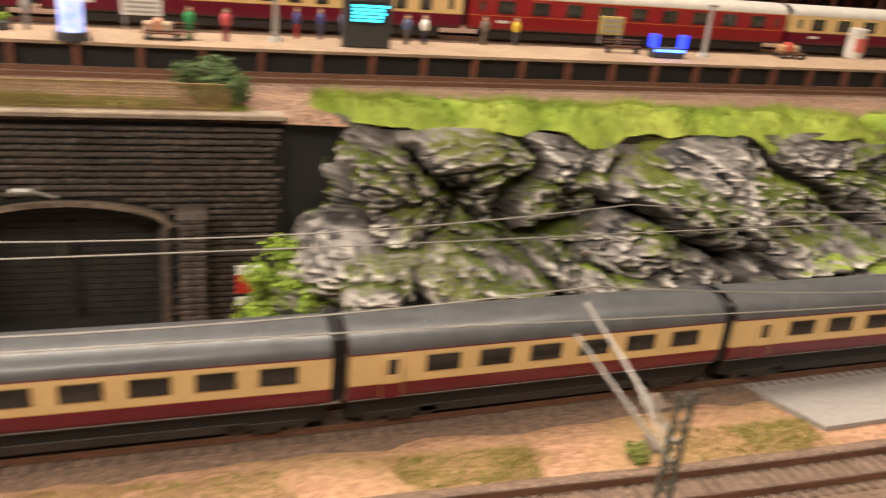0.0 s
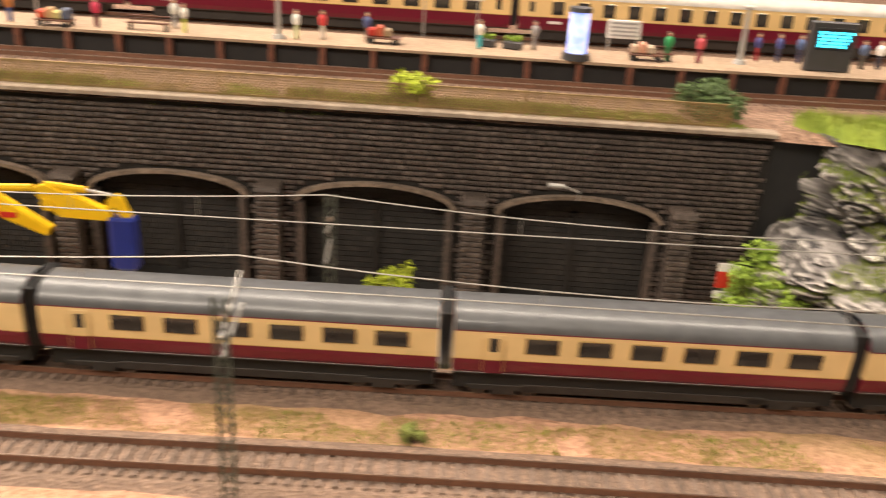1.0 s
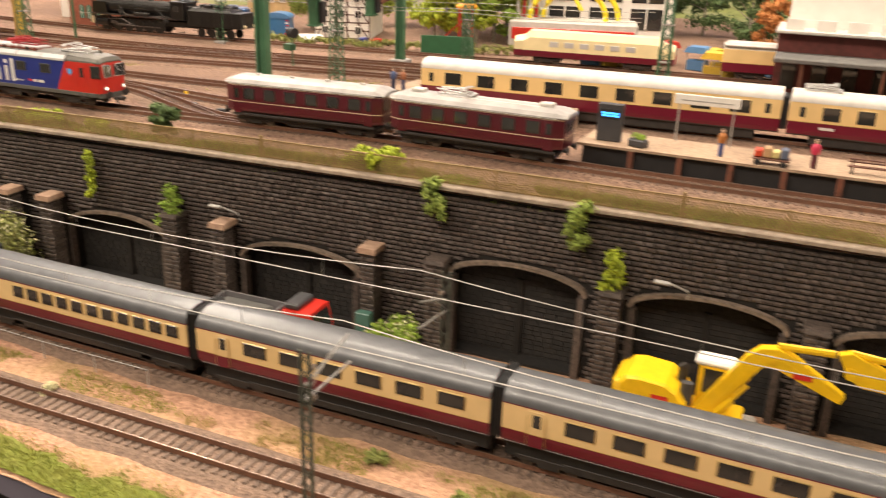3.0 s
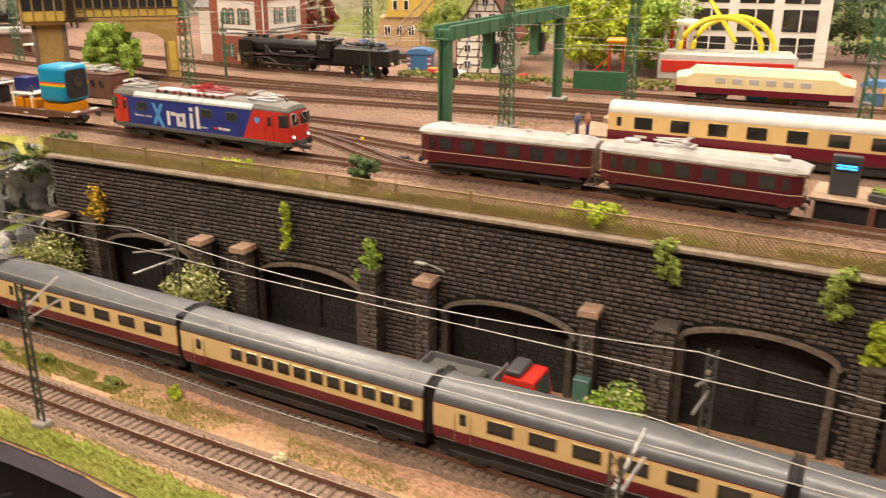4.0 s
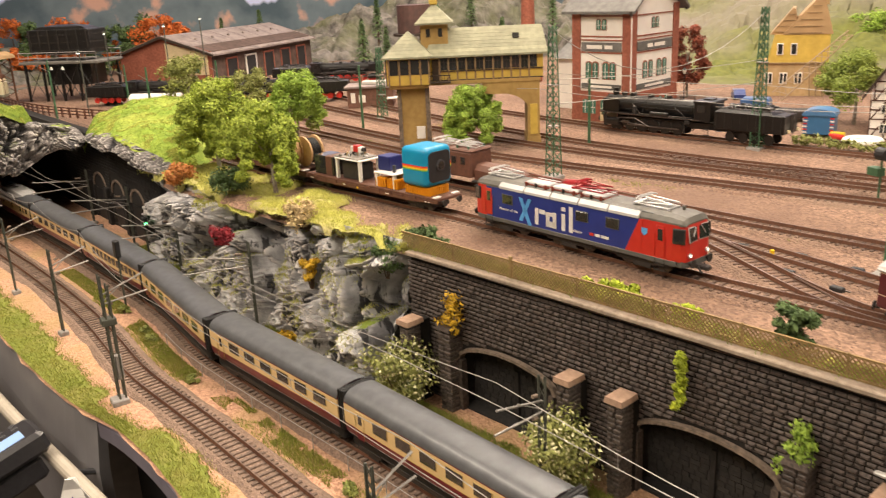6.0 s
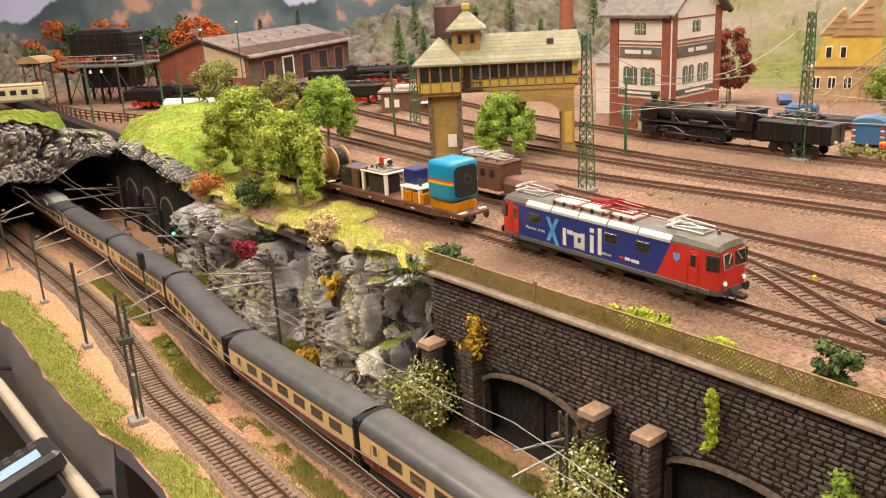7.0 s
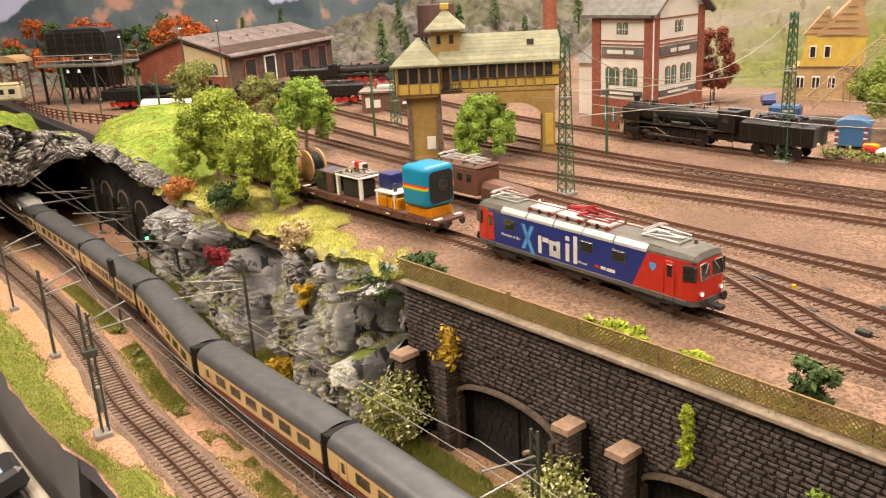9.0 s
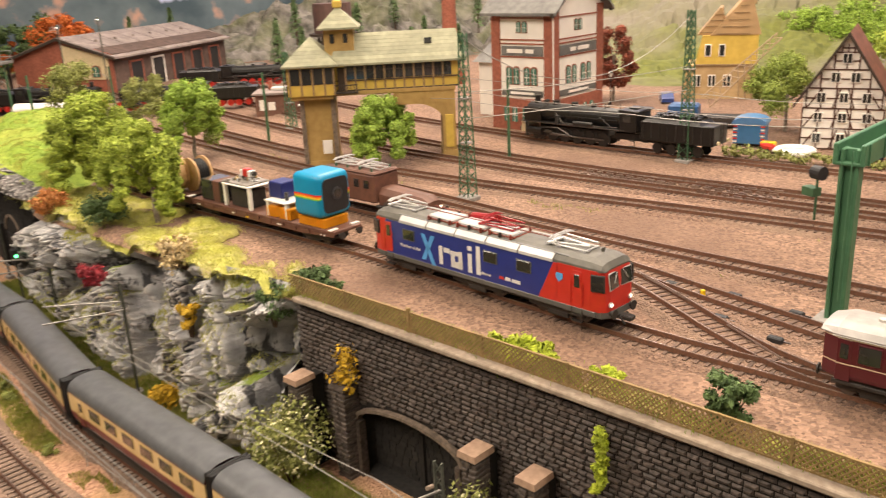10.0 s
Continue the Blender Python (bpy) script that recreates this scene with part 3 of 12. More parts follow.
# ---- lattice fence on the wall ----
def fence():
    t = thing("lattice_fence", pose(0, 0, 0), "tan wooden lattice fence with low posts behind the coping", "fence")
    s0, s1, w = 0.03, 1.318, 0.0644
    n = int(round((s1 - s0) / w))
    for i in range(n + 1):
        s = s0 + (s1 - s0) * i / n
        big = i % 5 == 3
        part("post", B().box(0, 0, 0, 0.0026 if big else 0.0016, 0.0026 if big else 0.0016, 0.0185 if big else 0.0165, WALL.place(s, 0.0058, 0.0), c=0.0002).out(), LATTICE, t)
    for i in range(n):
        a, b = s0 + (s1 - s0) * i / n, s0 + (s1 - s0) * (i + 1) / n
        ln, h = b - a, 0.0135
        m = WALL.place(0.5 * (a + b), 0.0058, 0.0018)
        g, k = B(), 0.0032
        x = -ln / 2 - h
        while x < ln / 2:
            for sgn, off in ((1, -0.0002), (-1, 0.0002)):
                p = []
                for u in (0.0, 1.0):
                    p.append((x + (h * u if sgn > 0 else h * (1 - u)), h * u))
                (xa, za), (xb, zb) = p
                lo, hi = -ln / 2, ln / 2
                if max(xa, xb) <= lo or min(xa, xb) >= hi:
                    continue
                ca, cb = xa, xb
                za2, zb2 = za, zb
                if min(xa, xb) < lo:
                    u = (lo - xa) / (xb - xa)
                    if xa < lo:
                        ca, za2 = lo, za + (zb - za) * u
                    else:
                        cb, zb2 = lo, za + (zb - za) * u
                if max(xa, xb) > hi:
                    u = (hi - xa) / (xb - xa)
                    if xa > hi:
                        ca, za2 = hi, za + (zb - za) * u
                    else:
                        cb, zb2 = hi, za + (zb - za) * u
                q = 0.00056
                g.add([m @ Vector(c) for c in ((ca - q, off, za2), (ca + q, off, za2), (cb + q, off, zb2), (cb - q, off, zb2), (ca - q, off + 0.0005, za2), (ca + q, off + 0.0005, za2), (cb + q, off + 0.0005, zb2), (cb - q, off + 0.0005, zb2))], [(0, 1, 2, 3), (7, 6, 5, 4), (0, 3, 7, 4), (1, 5, 6, 2)])
            x += k
        part("lattice_panel", g.out(), LATTICE, t)
        for z in (0.0, h):
            part("fence_rail", B().box(0, 0, z - 0.0004, ln, 0.0014, 0.0010, m).out(), LATTICE, t)


fence()


# ---- rocks ----
def chunk(p, s):
    """Blocky rock relief: cells with slanted faces, cracks between them."""
    q = Vector(p) * s
    d, pts = noise.voronoi(q)
    c = pts[0]
    tilt = Vector((noise.noise(c * 3.1), noise.noise(c * 2.3 + Vector((5, 1, 2))), noise.noise(c * 1.7 + Vector((2, 7, 3)))))
    edge = min(1.0, (d[1] - d[0]) * 3.0)
    return (0.5 * noise.noise(c * 4.7) + tilt.dot(q - c) * 0.9) * 0.9 - 0.55 * (1 - edge) ** 2


def boulder(q):
    """Rounded lumps with clefts between them, each lump set in or out by chance."""
    d, pts = noise.voronoi(q)
    c = pts[0]
    lean = Vector((noise.noise(c * 3.1), noise.noise(c * 2.3 + Vector((5, 1, 2))), noise.noise(c * 1.7 + Vector((2, 7, 3)))))
    cleft = max(0.0, 1 - (d[1] - d[0]) * 4.5)
    return 0.75 * noise.noise(c * 4.7) + 0.5 * (1 - min(1.0, d[0] * 1.1) ** 2) + 0.8 * lean.dot(q - c) - 0.5 * cleft * cleft


def crag(p, tall, deep=0.0):
    """Cast plaster rock: buttresses with deep clefts, lumps on them, chipped edges."""
    q = Vector((p.x, p.y, p.z * tall))
    w = Vector((noise.noise(q * 19), noise.noise(q * 19 + Vector((4, 4, 4))), noise.noise(q * 19 + Vector((9, 1, 4))))) * 0.022
    k = Vector((noise.noise(q * 70), noise.noise(q * 70 + Vector((3, 6, 1))), noise.noise(q * 70 + Vector((2, 2, 8))))) * 0.004
    a = q + w + k
    b = 1 - 2 * abs(noise.noise(a * 34 + Vector((1, 8, 2))))
    c = 1 - 2 * abs(noise.noise(a * 85 + Vector((6, 2, 5))))
    col = Vector((a.x, a.y, a.z * 0.6)) * 12.0
    big = boulder(col)
    if deep:
        d = noise.voronoi(col)[0]
        big -= deep * max(0.0, 1 - (d[1] - d[0]) * 6.5)
    return 1.15 * big + 0.50 * boulder(a * 27) + 0.26 * b * (0.6 + 0.4 * big) + 0.15 * c + 0.32 * chunk(a, 58) + 0.14 * chunk(a, 120) + 0.12 * (1 - 2 * abs(noise.noise(q * 180))) + 0.04 * noise.noise(q * 330) - 0.45 + 0.12 * deep


LEDGES = []


def rock_face(name, foot, top, z0, ztop, label, nu=200, nv=70, amp=0.022, seed=0.0, tall=0.5, deep=0.0, ledge=0.0, material=ROCK):
    """A cliff between a foot line and a top line, leaning and broken into blocks."""
    v, f = [], []
    off = Vector((seed, seed * 1.7, seed * 0.3))
    for i in range(nu + 1):
        u = i / nu
        a, b = foot.at(foot.length * u), top.at(top.length * u)
        zt = ztop(u)
        for j in range(nv + 1):
            w = j / nv
            shelf = max(0.0, min(1.0, ledge * (1 + 2.2 * noise.noise((u * 9, 4.4, seed)))))
            wl = 0.50 + 0.16 * noise.noise((u * 6, seed, 1.7))
            step = float(np.interp(w, (0, wl - 0.05, wl + 0.05, 1), (0, 0.18, 0.80, 1)))
            k = w ** 1.3 * (1 - shelf) + step * shelf
            x, y = a[0] + (b[0] - a[0]) * k, a[1] + (b[1] - a[1]) * k
            z = z0 + (zt - z0) * w
            p = Vector((x, y, z)) + off
            d = amp * (crag(p, tall, deep) * (1 - 0.55 * shelf * max(0.0, 1 - abs(w - wl) * 9)) + 0.5 * noise.noise(p * 8))
            k = min(1.0, (1 - w) * 5.0) * min(1.0, 0.35 + w * 4)
            ed = min(1.0, u * 45, (1 - u) * 30)
            k *= 0.35 + 0.65 * ed
            h = a[2] - math.pi / 2
            nx, ny = -math.cos(h), -math.sin(h)
            v.append((x + nx * d * k, y + ny * d * k, z + 0.25 * d * k))
    w = nv + 1
    for i in range(nu):
        for j in range(nv):
            q = i * w + j
            f.append((q, q + 1, q + w + 1, q + w))
    ob = obj(name, (v, f), material)
    flat = [q for q in ob.data.polygons if q.normal.z > 0.84 and noise.noise(Vector(q.center) * 17 + Vector((3, 1, 2))) > 0.0]
    LEDGES.append([tuple(q.center) for q in flat])
    return ob


FOOT_R = Path([(0.75, 1.0), (0.45, 0.872), (0.2, 0.782), (-0.02, 0.70), (-0.12, 0.672), (-0.262, 0.640), (-0.288, 0.69)])
TOP_R = Path([(0.75, 1.08), (0.45, 0.97), (0.2, 0.875), (-0.02, 0.79), (-0.14, 0.748), (-0.266, 0.708), (-0.288, 0.74)])
tagged(rock_face("rock_cliff", FOOT_R, TOP_R, FOOT - 0.004, lambda u: -0.001 + 0.009 * noise.noise((u * 24, 0.3, 7)), "", 620, 150, 0.028, 0.0, 1.5, 0.5, 1.0), "craggy grey model rock face with grass in its cracks", "rock cliff")
FOOT_L = Path([(-1.507, 0.168), (-1.56, 0.122), (-1.62, 0.094), (-1.70, 0.062), (-1.80, 0.026), (-1.90, -0.012), (-1.965, -0.035)])
TOP_L = Path([(-1.512, 0.20), (-1.572, 0.152), (-1.64, 0.122), (-1.72, 0.086), (-1.81, 0.046), (-1.905, 0.002), (-1.97, -0.02)])
tagged(rock_face("rock_cliff", FOOT_L, TOP_L, FOOT - 0.004, lambda u: 0.004 + 0.006 * math.sin(9 * u), "", 620, 190, 0.032, 3.3, 0.85, 0.9, 0.0, PALEROCK), "craggy grey and black rock cliff with tufts beside the wall", "rock cliff")
m = pose(-0.285, 0.722, FOOT - 0.003, 0, 0, 20)
tagged(obj("end_panel", B().box(0, 0, 0, 0.09, 0.006, 0.1315, m).out(), BLACKBOARD), "plain dark panel that closes the wall beside the rocks", "panel", kind="structure")

# ---- platform ----
plat0, plat1 = U1.near(0.9, 1.33), U1.near(-0.93, 0.545)
tagged(obj("platform", U1.sweep([(0.022, 0.0165), (0.022, 0.0185), (0.074, 0.0185), (0.074, 0.0165)], plat0, plat1).out(), PLATFORM), "sandy station platform with a paved top", "platform", kind="structure")
tagged(obj("platform_wall", U1.sweep([(0.026, -0.001), (0.026, 0.0165), (0.070, 0.0165), (0.070, -0.001)], plat0, plat1 - 0.004).out(), BLACKBOARD), "dark platform side", "platform", kind="structure")

for a, b, c, d in (((-1.227, 0.614), (-1.249, 0.681), (-1.189, 0.694), (-1.158, 0.642)), ((-1.253, 0.714), (-1.232, 0.760), (-1.273, 0.818), (-1.295, 0.780))):
    slab = tagged(new("paved_slab"), "tan paved loading slab between the yard tracks", "paving", "paved slabs")
    part("slab_body", B().plan([a, b, c, d], 0.0005, 0.0115).out(), BLACKBOARD, slab)
    part("slab_top", B().plan([a, b, c, d], 0.0115, 0.0130).out(), PLATFORM, slab)
# ---- rolling stock: paints ----
def bands(name, stops, top=0.05, rough=0.3, coat=0.25):
    """Paint in level stripes: stops are (height, colour) from the bottom up."""
    m = bpy.data.materials.new(name)
    m.use_nodes = True
    n, l = m.node_tree.nodes, m.node_tree.links
    b = n["Principled BSDF"]
    tc, sep, mul = n.new("ShaderNodeTexCoord"), n.new("ShaderNodeSeparateXYZ"), n.new("ShaderNodeMath")
    l.new(tc.outputs["Object"], sep.inputs[0])
    mul.operation = "DIVIDE"
    l.new(sep.outputs["Z"], mul.inputs[0])
    mul.inputs[1].default_value = top
    ramp = n.new("ShaderNodeValToRGB")
    ramp.color_ramp.interpolation = "CONSTANT"
    e = ramp.color_ramp.elements
    while len(e) < len(stops):
        e.new(0.5)
    for k, (z, c) in enumerate(stops):
        e[k].position, e[k].color = z / top, (*c, 1)
    l.new(mul.outputs[0], ramp.inputs[0])
    nz = n.new("ShaderNodeTexNoise")
    nz.inputs["Scale"].default_value = 60
    l.new(tc.outputs["Object"], nz.inputs["Vector"])
    hsv = n.new("ShaderNodeHueSaturation")
    ma = n.new("ShaderNodeMath")
    ma.operation = "MULTIPLY_ADD"
    ma.inputs[1].default_value, ma.inputs[2].default_value = 0.3, 0.85
    l.new(nz.outputs["Fac"], ma.inputs[0])
    l.new(ma.outputs[0], hsv.inputs["Value"])
    l.new(ramp.outputs[0], hsv.inputs["Color"])
    l.new(hsv.outputs[0], b.inputs["Base Color"])
    b.inputs["Roughness"].default_value, b.inputs["Coat Weight"].default_value = rough, coat
    return m


WINE, CREAM, GOLD = (0.130, 0.003, 0.019), (0.68, 0.49, 0.235), (0.55, 0.36, 0.10)
EXPRESS = bands("express_livery", [(0, (0.012, 0.011, 0.011)), (0.0044, WINE), (0.0158, GOLD), (0.0162, CREAM), (0.0342, WINE)])
EXPRESS_ROOF = mat("express_roof", (0.115, 0.12, 0.128), (0.085, 0.088, 0.095), scale=120, rough=0.42, metal=0.2, bump=0.04, stain=0.2, stain_scale=40, coat=0.12)
SILVER = mat("dull_silver", (0.62, 0.61, 0.60), (0.54, 0.53, 0.52), scale=150, rough=0.35, metal=0.35, bump=0.05, stain=0.15, stain_scale=50)
GLASS = mat("dark_window", (0.035, 0.035, 0.032), (0.02, 0.02, 0.02), scale=40, rough=0.08, bump=0.0, coat=0.5)
RUBBER = mat("black_rubber", (0.02, 0.02, 0.022), (0.012, 0.012, 0.013), scale=200, rough=0.6, bump=0.1)
SKIRT = mat("skirt_black", (0.010, 0.009, 0.009), (0.006, 0.006, 0.006), scale=200, rough=0.7, bump=0.15, stain=0.2, c3=(0.016, 0.013, 0.011))
CHASSIS = mat("chassis_black", (0.028, 0.025, 0.023), (0.015, 0.013, 0.012), scale=200, rough=0.6, bump=0.15, stain=0.3, c3=(0.06, 0.04, 0.03))
WHEEL = mat("wheel_steel", (0.16, 0.14, 0.13), (0.09, 0.08, 0.075), scale=200, rough=0.4, metal=0.7, bump=0.05)
BRASS = paint("brass_rim", (0.55, 0.40, 0.16), 0.3, 0.6)
WHITE = paint("white_paint", (0.78, 0.76, 0.72), 0.4)
RED = paint("red_paint", (0.55, 0.03, 0.02), 0.3)
BLUE = paint("blue_paint", (0.02, 0.035, 0.22), 0.3)
YELLOW = paint("yellow_plastic", (0.80, 0.50, 0.01), 0.35)
LAMPLIT = glow("lit_lamp", (1.0, 0.9, 0.7), 2.5)


def wheel(parent, x, y, r, z=None):
    w = part("wheel", B().disc((x, y - 0.0012, r if z is None else z), (0, 1, 0), r, 0.0024, 14).out(), WHEEL, parent)
    return w


def bogie(t, x, r=0.0052, base=0.026, half=0.012, axles=2):
    bg = part("bogie", B().block(x, 0, r * 0.7, base + 2.2 * r, 2 * half, 0.0042, 0.0008).block(x, half - 0.001, r * 0.3, base * 0.5, 0.002, 0.0035, 0.0004).block(x, -half + 0.001, r * 0.3, base * 0.5, 0.002, 0.0035, 0.0004).out(), CHASSIS, t)
    for k in range(axles):
        dx = -base / 2 + base * k / (axles - 1)
        for y in (-0.0083, 0.0083):
            wheel(bg, x + dx, y, r)


def window(t, x, y, z, w, h, rim=BRASS, side=1, name="window"):
    """A pane in a thin rim on a side wall at y; z is its lower edge."""
    e = 0.0006
    fr = part(name, B().block(x, y + side * 0.0001, z - e, w + 2 * e, 0.0006, h + 2 * e, 0.0002).out(), rim, t)
    part("pane", B().block(x, y + side * 0.0003, z, w, 0.0006, h, 0.00015).out(), GLASS, fr)


SIDE = [(0.0142, 0.0042), (0.0160, 0.0075), (0.0170, 0.013), (0.0172, 0.019), (0.0172, 0.0352)]
ROOF = [(0.0172, 0.0352), (0.0169, 0.0372), (0.0156, 0.0402), (0.0130, 0.0430), (0.0095, 0.0449), (0.005, 0.0460), (0.0, 0.0463)]


def express_coach(seats, doors, label):
    t = thing("train_coach", pose(0, 0, 0), label, "train coach", "cars of the red and cream express")
    L = 0.198
    o = SIDE + [(-y, z) for y, z in reversed(SIDE)]
    part("body", B().loft([[(x, y, z) for y, z in o] for x in (-L / 2, L / 2)]).out(), EXPRESS, t)
    r = ROOF + [(-y, z) for y, z in reversed(ROOF[:-1])]
    part("roof", B().loft([[(x, y, z) for y, z in r] for x in (-L / 2, L / 2)], closed=False).out(), EXPRESS_ROOF, t, "grey rounded roof", smooth=True)
    for side in (-1, 1):
        y = side * 0.0172
        for x, w in seats:
            window(t, x, y, 0.0216, w, 0.0098, BRASS, side)
        for x in doors:
            d = part("door", B().block(x, y + side * 0.0001, 0.0068, 0.0085, 0.0005, 0.0262, 0.0002).out(), EXPRESS, t)
            part("door_pane", B().block(x, y + side * 0.0003, 0.0215, 0.0046, 0.0006, 0.0092, 0.0002).out(), GLASS, d)
            for k in (-1, 1):
                part("grab_rail", B().tube([(x + k * 0.0052, y + side * 0.0007, 0.0085), (x + k * 0.0052, y + side * 0.0007, 0.030)], 0.00022, n=5).out(), BRASS, d)
        part("skirt_line", B().box(0, y - side * 0.0022, 0.0046, L, 0.0008, 0.0006).out(), CHASSIS, t)
    bel = B()
    for k in range(4):
        bel.block(-L / 2 - 0.0012 - 0.0016 * k, 0, 0.006, 0.0013, 0.0315 if k % 2 else 0.0335, 0.0385 if k % 2 else 0.0392, 0.0008)
    part("gangway", bel.out(), RUBBER, t, "black folded gangway")
    part("underframe", B().block(0, 0, 0.003, L - 0.07, 0.024, 0.006, 0.001).out(), CHASSIS, t)
    for x in (-0.072, 0.072):
        bogie(t, x)
    return t


def livery_power():
    m = bands("power_car_livery", [(0, (0.012, 0.011, 0.011)), (0.0042, WINE)])
    n, l = m.node_tree.nodes, m.node_tree.links
    b = n["Principled BSDF"]
    tc, sep = n.new("ShaderNodeTexCoord"), n.new("ShaderNodeSeparateXYZ")
    l.new(tc.outputs["Object"], sep.inputs[0])

    def op(kind, a, c, d=None):
        k = n.new("ShaderNodeMath")
        k.operation = kind
        for i, v in enumerate((a, c, d)):
            if v is None:
                continue
            if isinstance(v, (int, float)):
                k.inputs[i].default_value = v
            else:
                l.new(v, k.inputs[i])
        return k.outputs[0]

    x, z = sep.outputs["X"], sep.outputs["Z"]
    d = op("SUBTRACT", 0.1165, x)
    u = op("MINIMUM", op("MAXIMUM", op("DIVIDE", d, 0.066), 0.0), 1.0)
    ease = op("MULTIPLY", op("MULTIPLY", u, u), op("SUBTRACT", 3.0, op("MULTIPLY", u, 2.0)))
    zc = op("ADD", 0.0105, op("MULTIPLY", ease, 0.0252))
    wide = op("MULTIPLY_ADD", u, -0.0010, 0.0020)
    stripe = op("LESS_THAN", op("ABSOLUTE", op("SUBTRACT", z, zc), 0.0), wide)
    stripe = op("MULTIPLY", stripe, op("LESS_THAN", d, 0.16))
    round1 = op("POWER", op("DIVIDE", op("MAXIMUM", op("SUBTRACT", 0.040, d), 0.0), 0.014), 2.0)
    round2 = op("POWER", op("ABSOLUTE", op("DIVIDE", op("SUBTRACT", z, 0.0248), 0.0088), 0.0), 2.0)
    cream = op("LESS_THAN", op("ADD", round1, round2), 1.0)
    hsv = b.inputs["Base Color"].links[0].from_node
    m1, m2 = n.new("ShaderNodeMix"), n.new("ShaderNodeMix")
    m1.data_type = m2.data_type = "RGBA"
    for k, f, src, c in ((m1, cream, hsv.inputs["Color"].links[0].from_socket, CREAM), (m2, stripe, m1.outputs["Result"], (0.70, 0.69, 0.68))):
        l.new(f, k.inputs["Factor"])
        l.new(src, k.inputs["A"])
        k.inputs["B"].default_value = (*c, 1)
    l.new(m2.outputs["Result"], hsv.inputs["Color"])
    return m


POWER = livery_power()


def power_car():
    t = thing("train_power_car", pose(0, 0, 0), "wine red and cream streamlined power car with a silver roof dome", "train", "cars of the red and cream express")
    N = 0.1165
    rings = []
    for f, hw, zb, zt in ((0.0, 0.0045, 0.0080, 0.0185), (0.004, 0.0078, 0.0062, 0.0218), (0.010, 0.0102, 0.0052, 0.0246), (0.02, 0.0125, 0.0046, 0.0276), (0.04, 0.0150, 0.0042, 0.0306), (0.07, 0.0165, 0.0040, 0.0330), (0.11, 0.0171, 0.0040, 0.0347), (0.16, 0.0172, 0.0040, 0.0360), (0.21, 0.0172, 0.0040, 0.0368), (0.27, 0.0172, 0.0040, 0.0372), (0.5, 0.0172, 0.0040, 0.0372), (1.0, 0.0172, 0.0040, 0.0372)):
        x, ring = N - f * 0.233, []
        h = zt - zb
        for y, z in ((0.83, 0.0), (0.94, 0.10), (0.99, 0.26), (1.0, 0.45), (1.0, 0.66), (0.97, 0.80), (0.89, 0.90), (0.72, 0.965), (0.45, 0.995), (0.0, 1.0)):
            ring.append((x, y * hw, zb + z * h))
        rings.append(ring + [(p[0], -p[1], p[2]) for p in reversed(ring[:-1])])
    part("body", B().loft(rings, caps=False).out(), POWER, t, smooth=True)
    r = [(0.0171, 0.0350)] + ROOF[1:]
    ring = r + [(-y, z) for y, z in reversed(r[:-1])]
    part("roof", B().loft([[(x, y, z) for y, z in ring] for x in (-0.1165, 0.045)], closed=False).out(), EXPRESS_ROOF, t, "grey rounded roof", smooth=True)
    dome = []
    for x, hw, zt, zb in ((0.0635, 0.0128, 0.0385, 0.0365), (0.0595, 0.0140, 0.0470, 0.0360), (0.057, 0.0143, 0.0492, 0.0352), (0.05, 0.0146, 0.0500, 0.0352), (-0.03, 0.0146, 0.0500, 0.0352), (-0.045, 0.0142, 0.0488, 0.0352), (-0.058, 0.013, 0.0474, 0.0352), (-0.068, 0.0110, 0.0455, 0.0360)):
        h = zt - zb
        rg = [(x, hw * 1.17, zb), (x, hw * 1.16, zb + 0.25 * h), (x, hw * 1.02, zb + 0.62 * h), (x, hw * 0.82, zb + 0.88 * h), (x, hw * 0.72, zb + 0.97 * h), (x, 0, zt)]
        dome.append(rg + [(p[0], -p[1], p[2]) for p in reversed(rg[:-1])])
    part("dome", B().loft(dome).out(), SILVER, t, "silver roof dome over the cab and engine", smooth=False)
    ws = B()
    for s in (-1, 1):
        ws.add([(0.0650, s * 0.0005, 0.0392), (0.0650, s * 0.0100, 0.0390), (0.0612, s * 0.0100, 0.0455), (0.0612, s * 0.0005, 0.0462), (0.0642, s * 0.0005, 0.0388), (0.0642, s * 0.0100, 0.0386), (0.0604, s * 0.0100, 0.0453), (0.0604, s * 0.0005, 0.0458)], [(0, 1, 2, 3), (7, 6, 5, 4), (0, 4, 5, 1), (1, 5, 6, 2), (2, 6, 7, 3), (3, 7, 4, 0)])
    part("windscreen", ws.out(), GLASS, t, "dark split windscreen")
    for s in (-1, 1):
        cw = part("cab_window", B().prism([(0.0590, 0.0372), (0.0570, 0.0448), (0.0440, 0.0448), (0.0360, 0.0372)], s * 0.0153, s * 0.0166).out(), GLASS, t, "dark swept cab side window")
        part("window_rim", B().block(0.0525, s * 0.0167, 0.0378, 0.0062, 0.0004, 0.0052, 0.0002).block(0.0525, s * 0.0169, 0.0402, 0.0056, 0.0003, 0.0004, 0.0001).out(), SILVER, cw)
        part("cab_window_pane", B().block(0.0540, s * 0.0169, 0.0383, 0.0024, 0.0003, 0.0042, 0.0001).block(0.0510, s * 0.0169, 0.0383, 0.0024, 0.0003, 0.0042, 0.0001).out(), GLASS, cw)
        gr = B().prism([(0.041, 0.0362), (0.033, 0.0462), (-0.036, 0.0462), (-0.056, 0.0362)], s * 0.0146, s * 0.0172)
        g = part("grille", gr.out(), SILVER, t, "silver louvred air grille")
        lv = B()
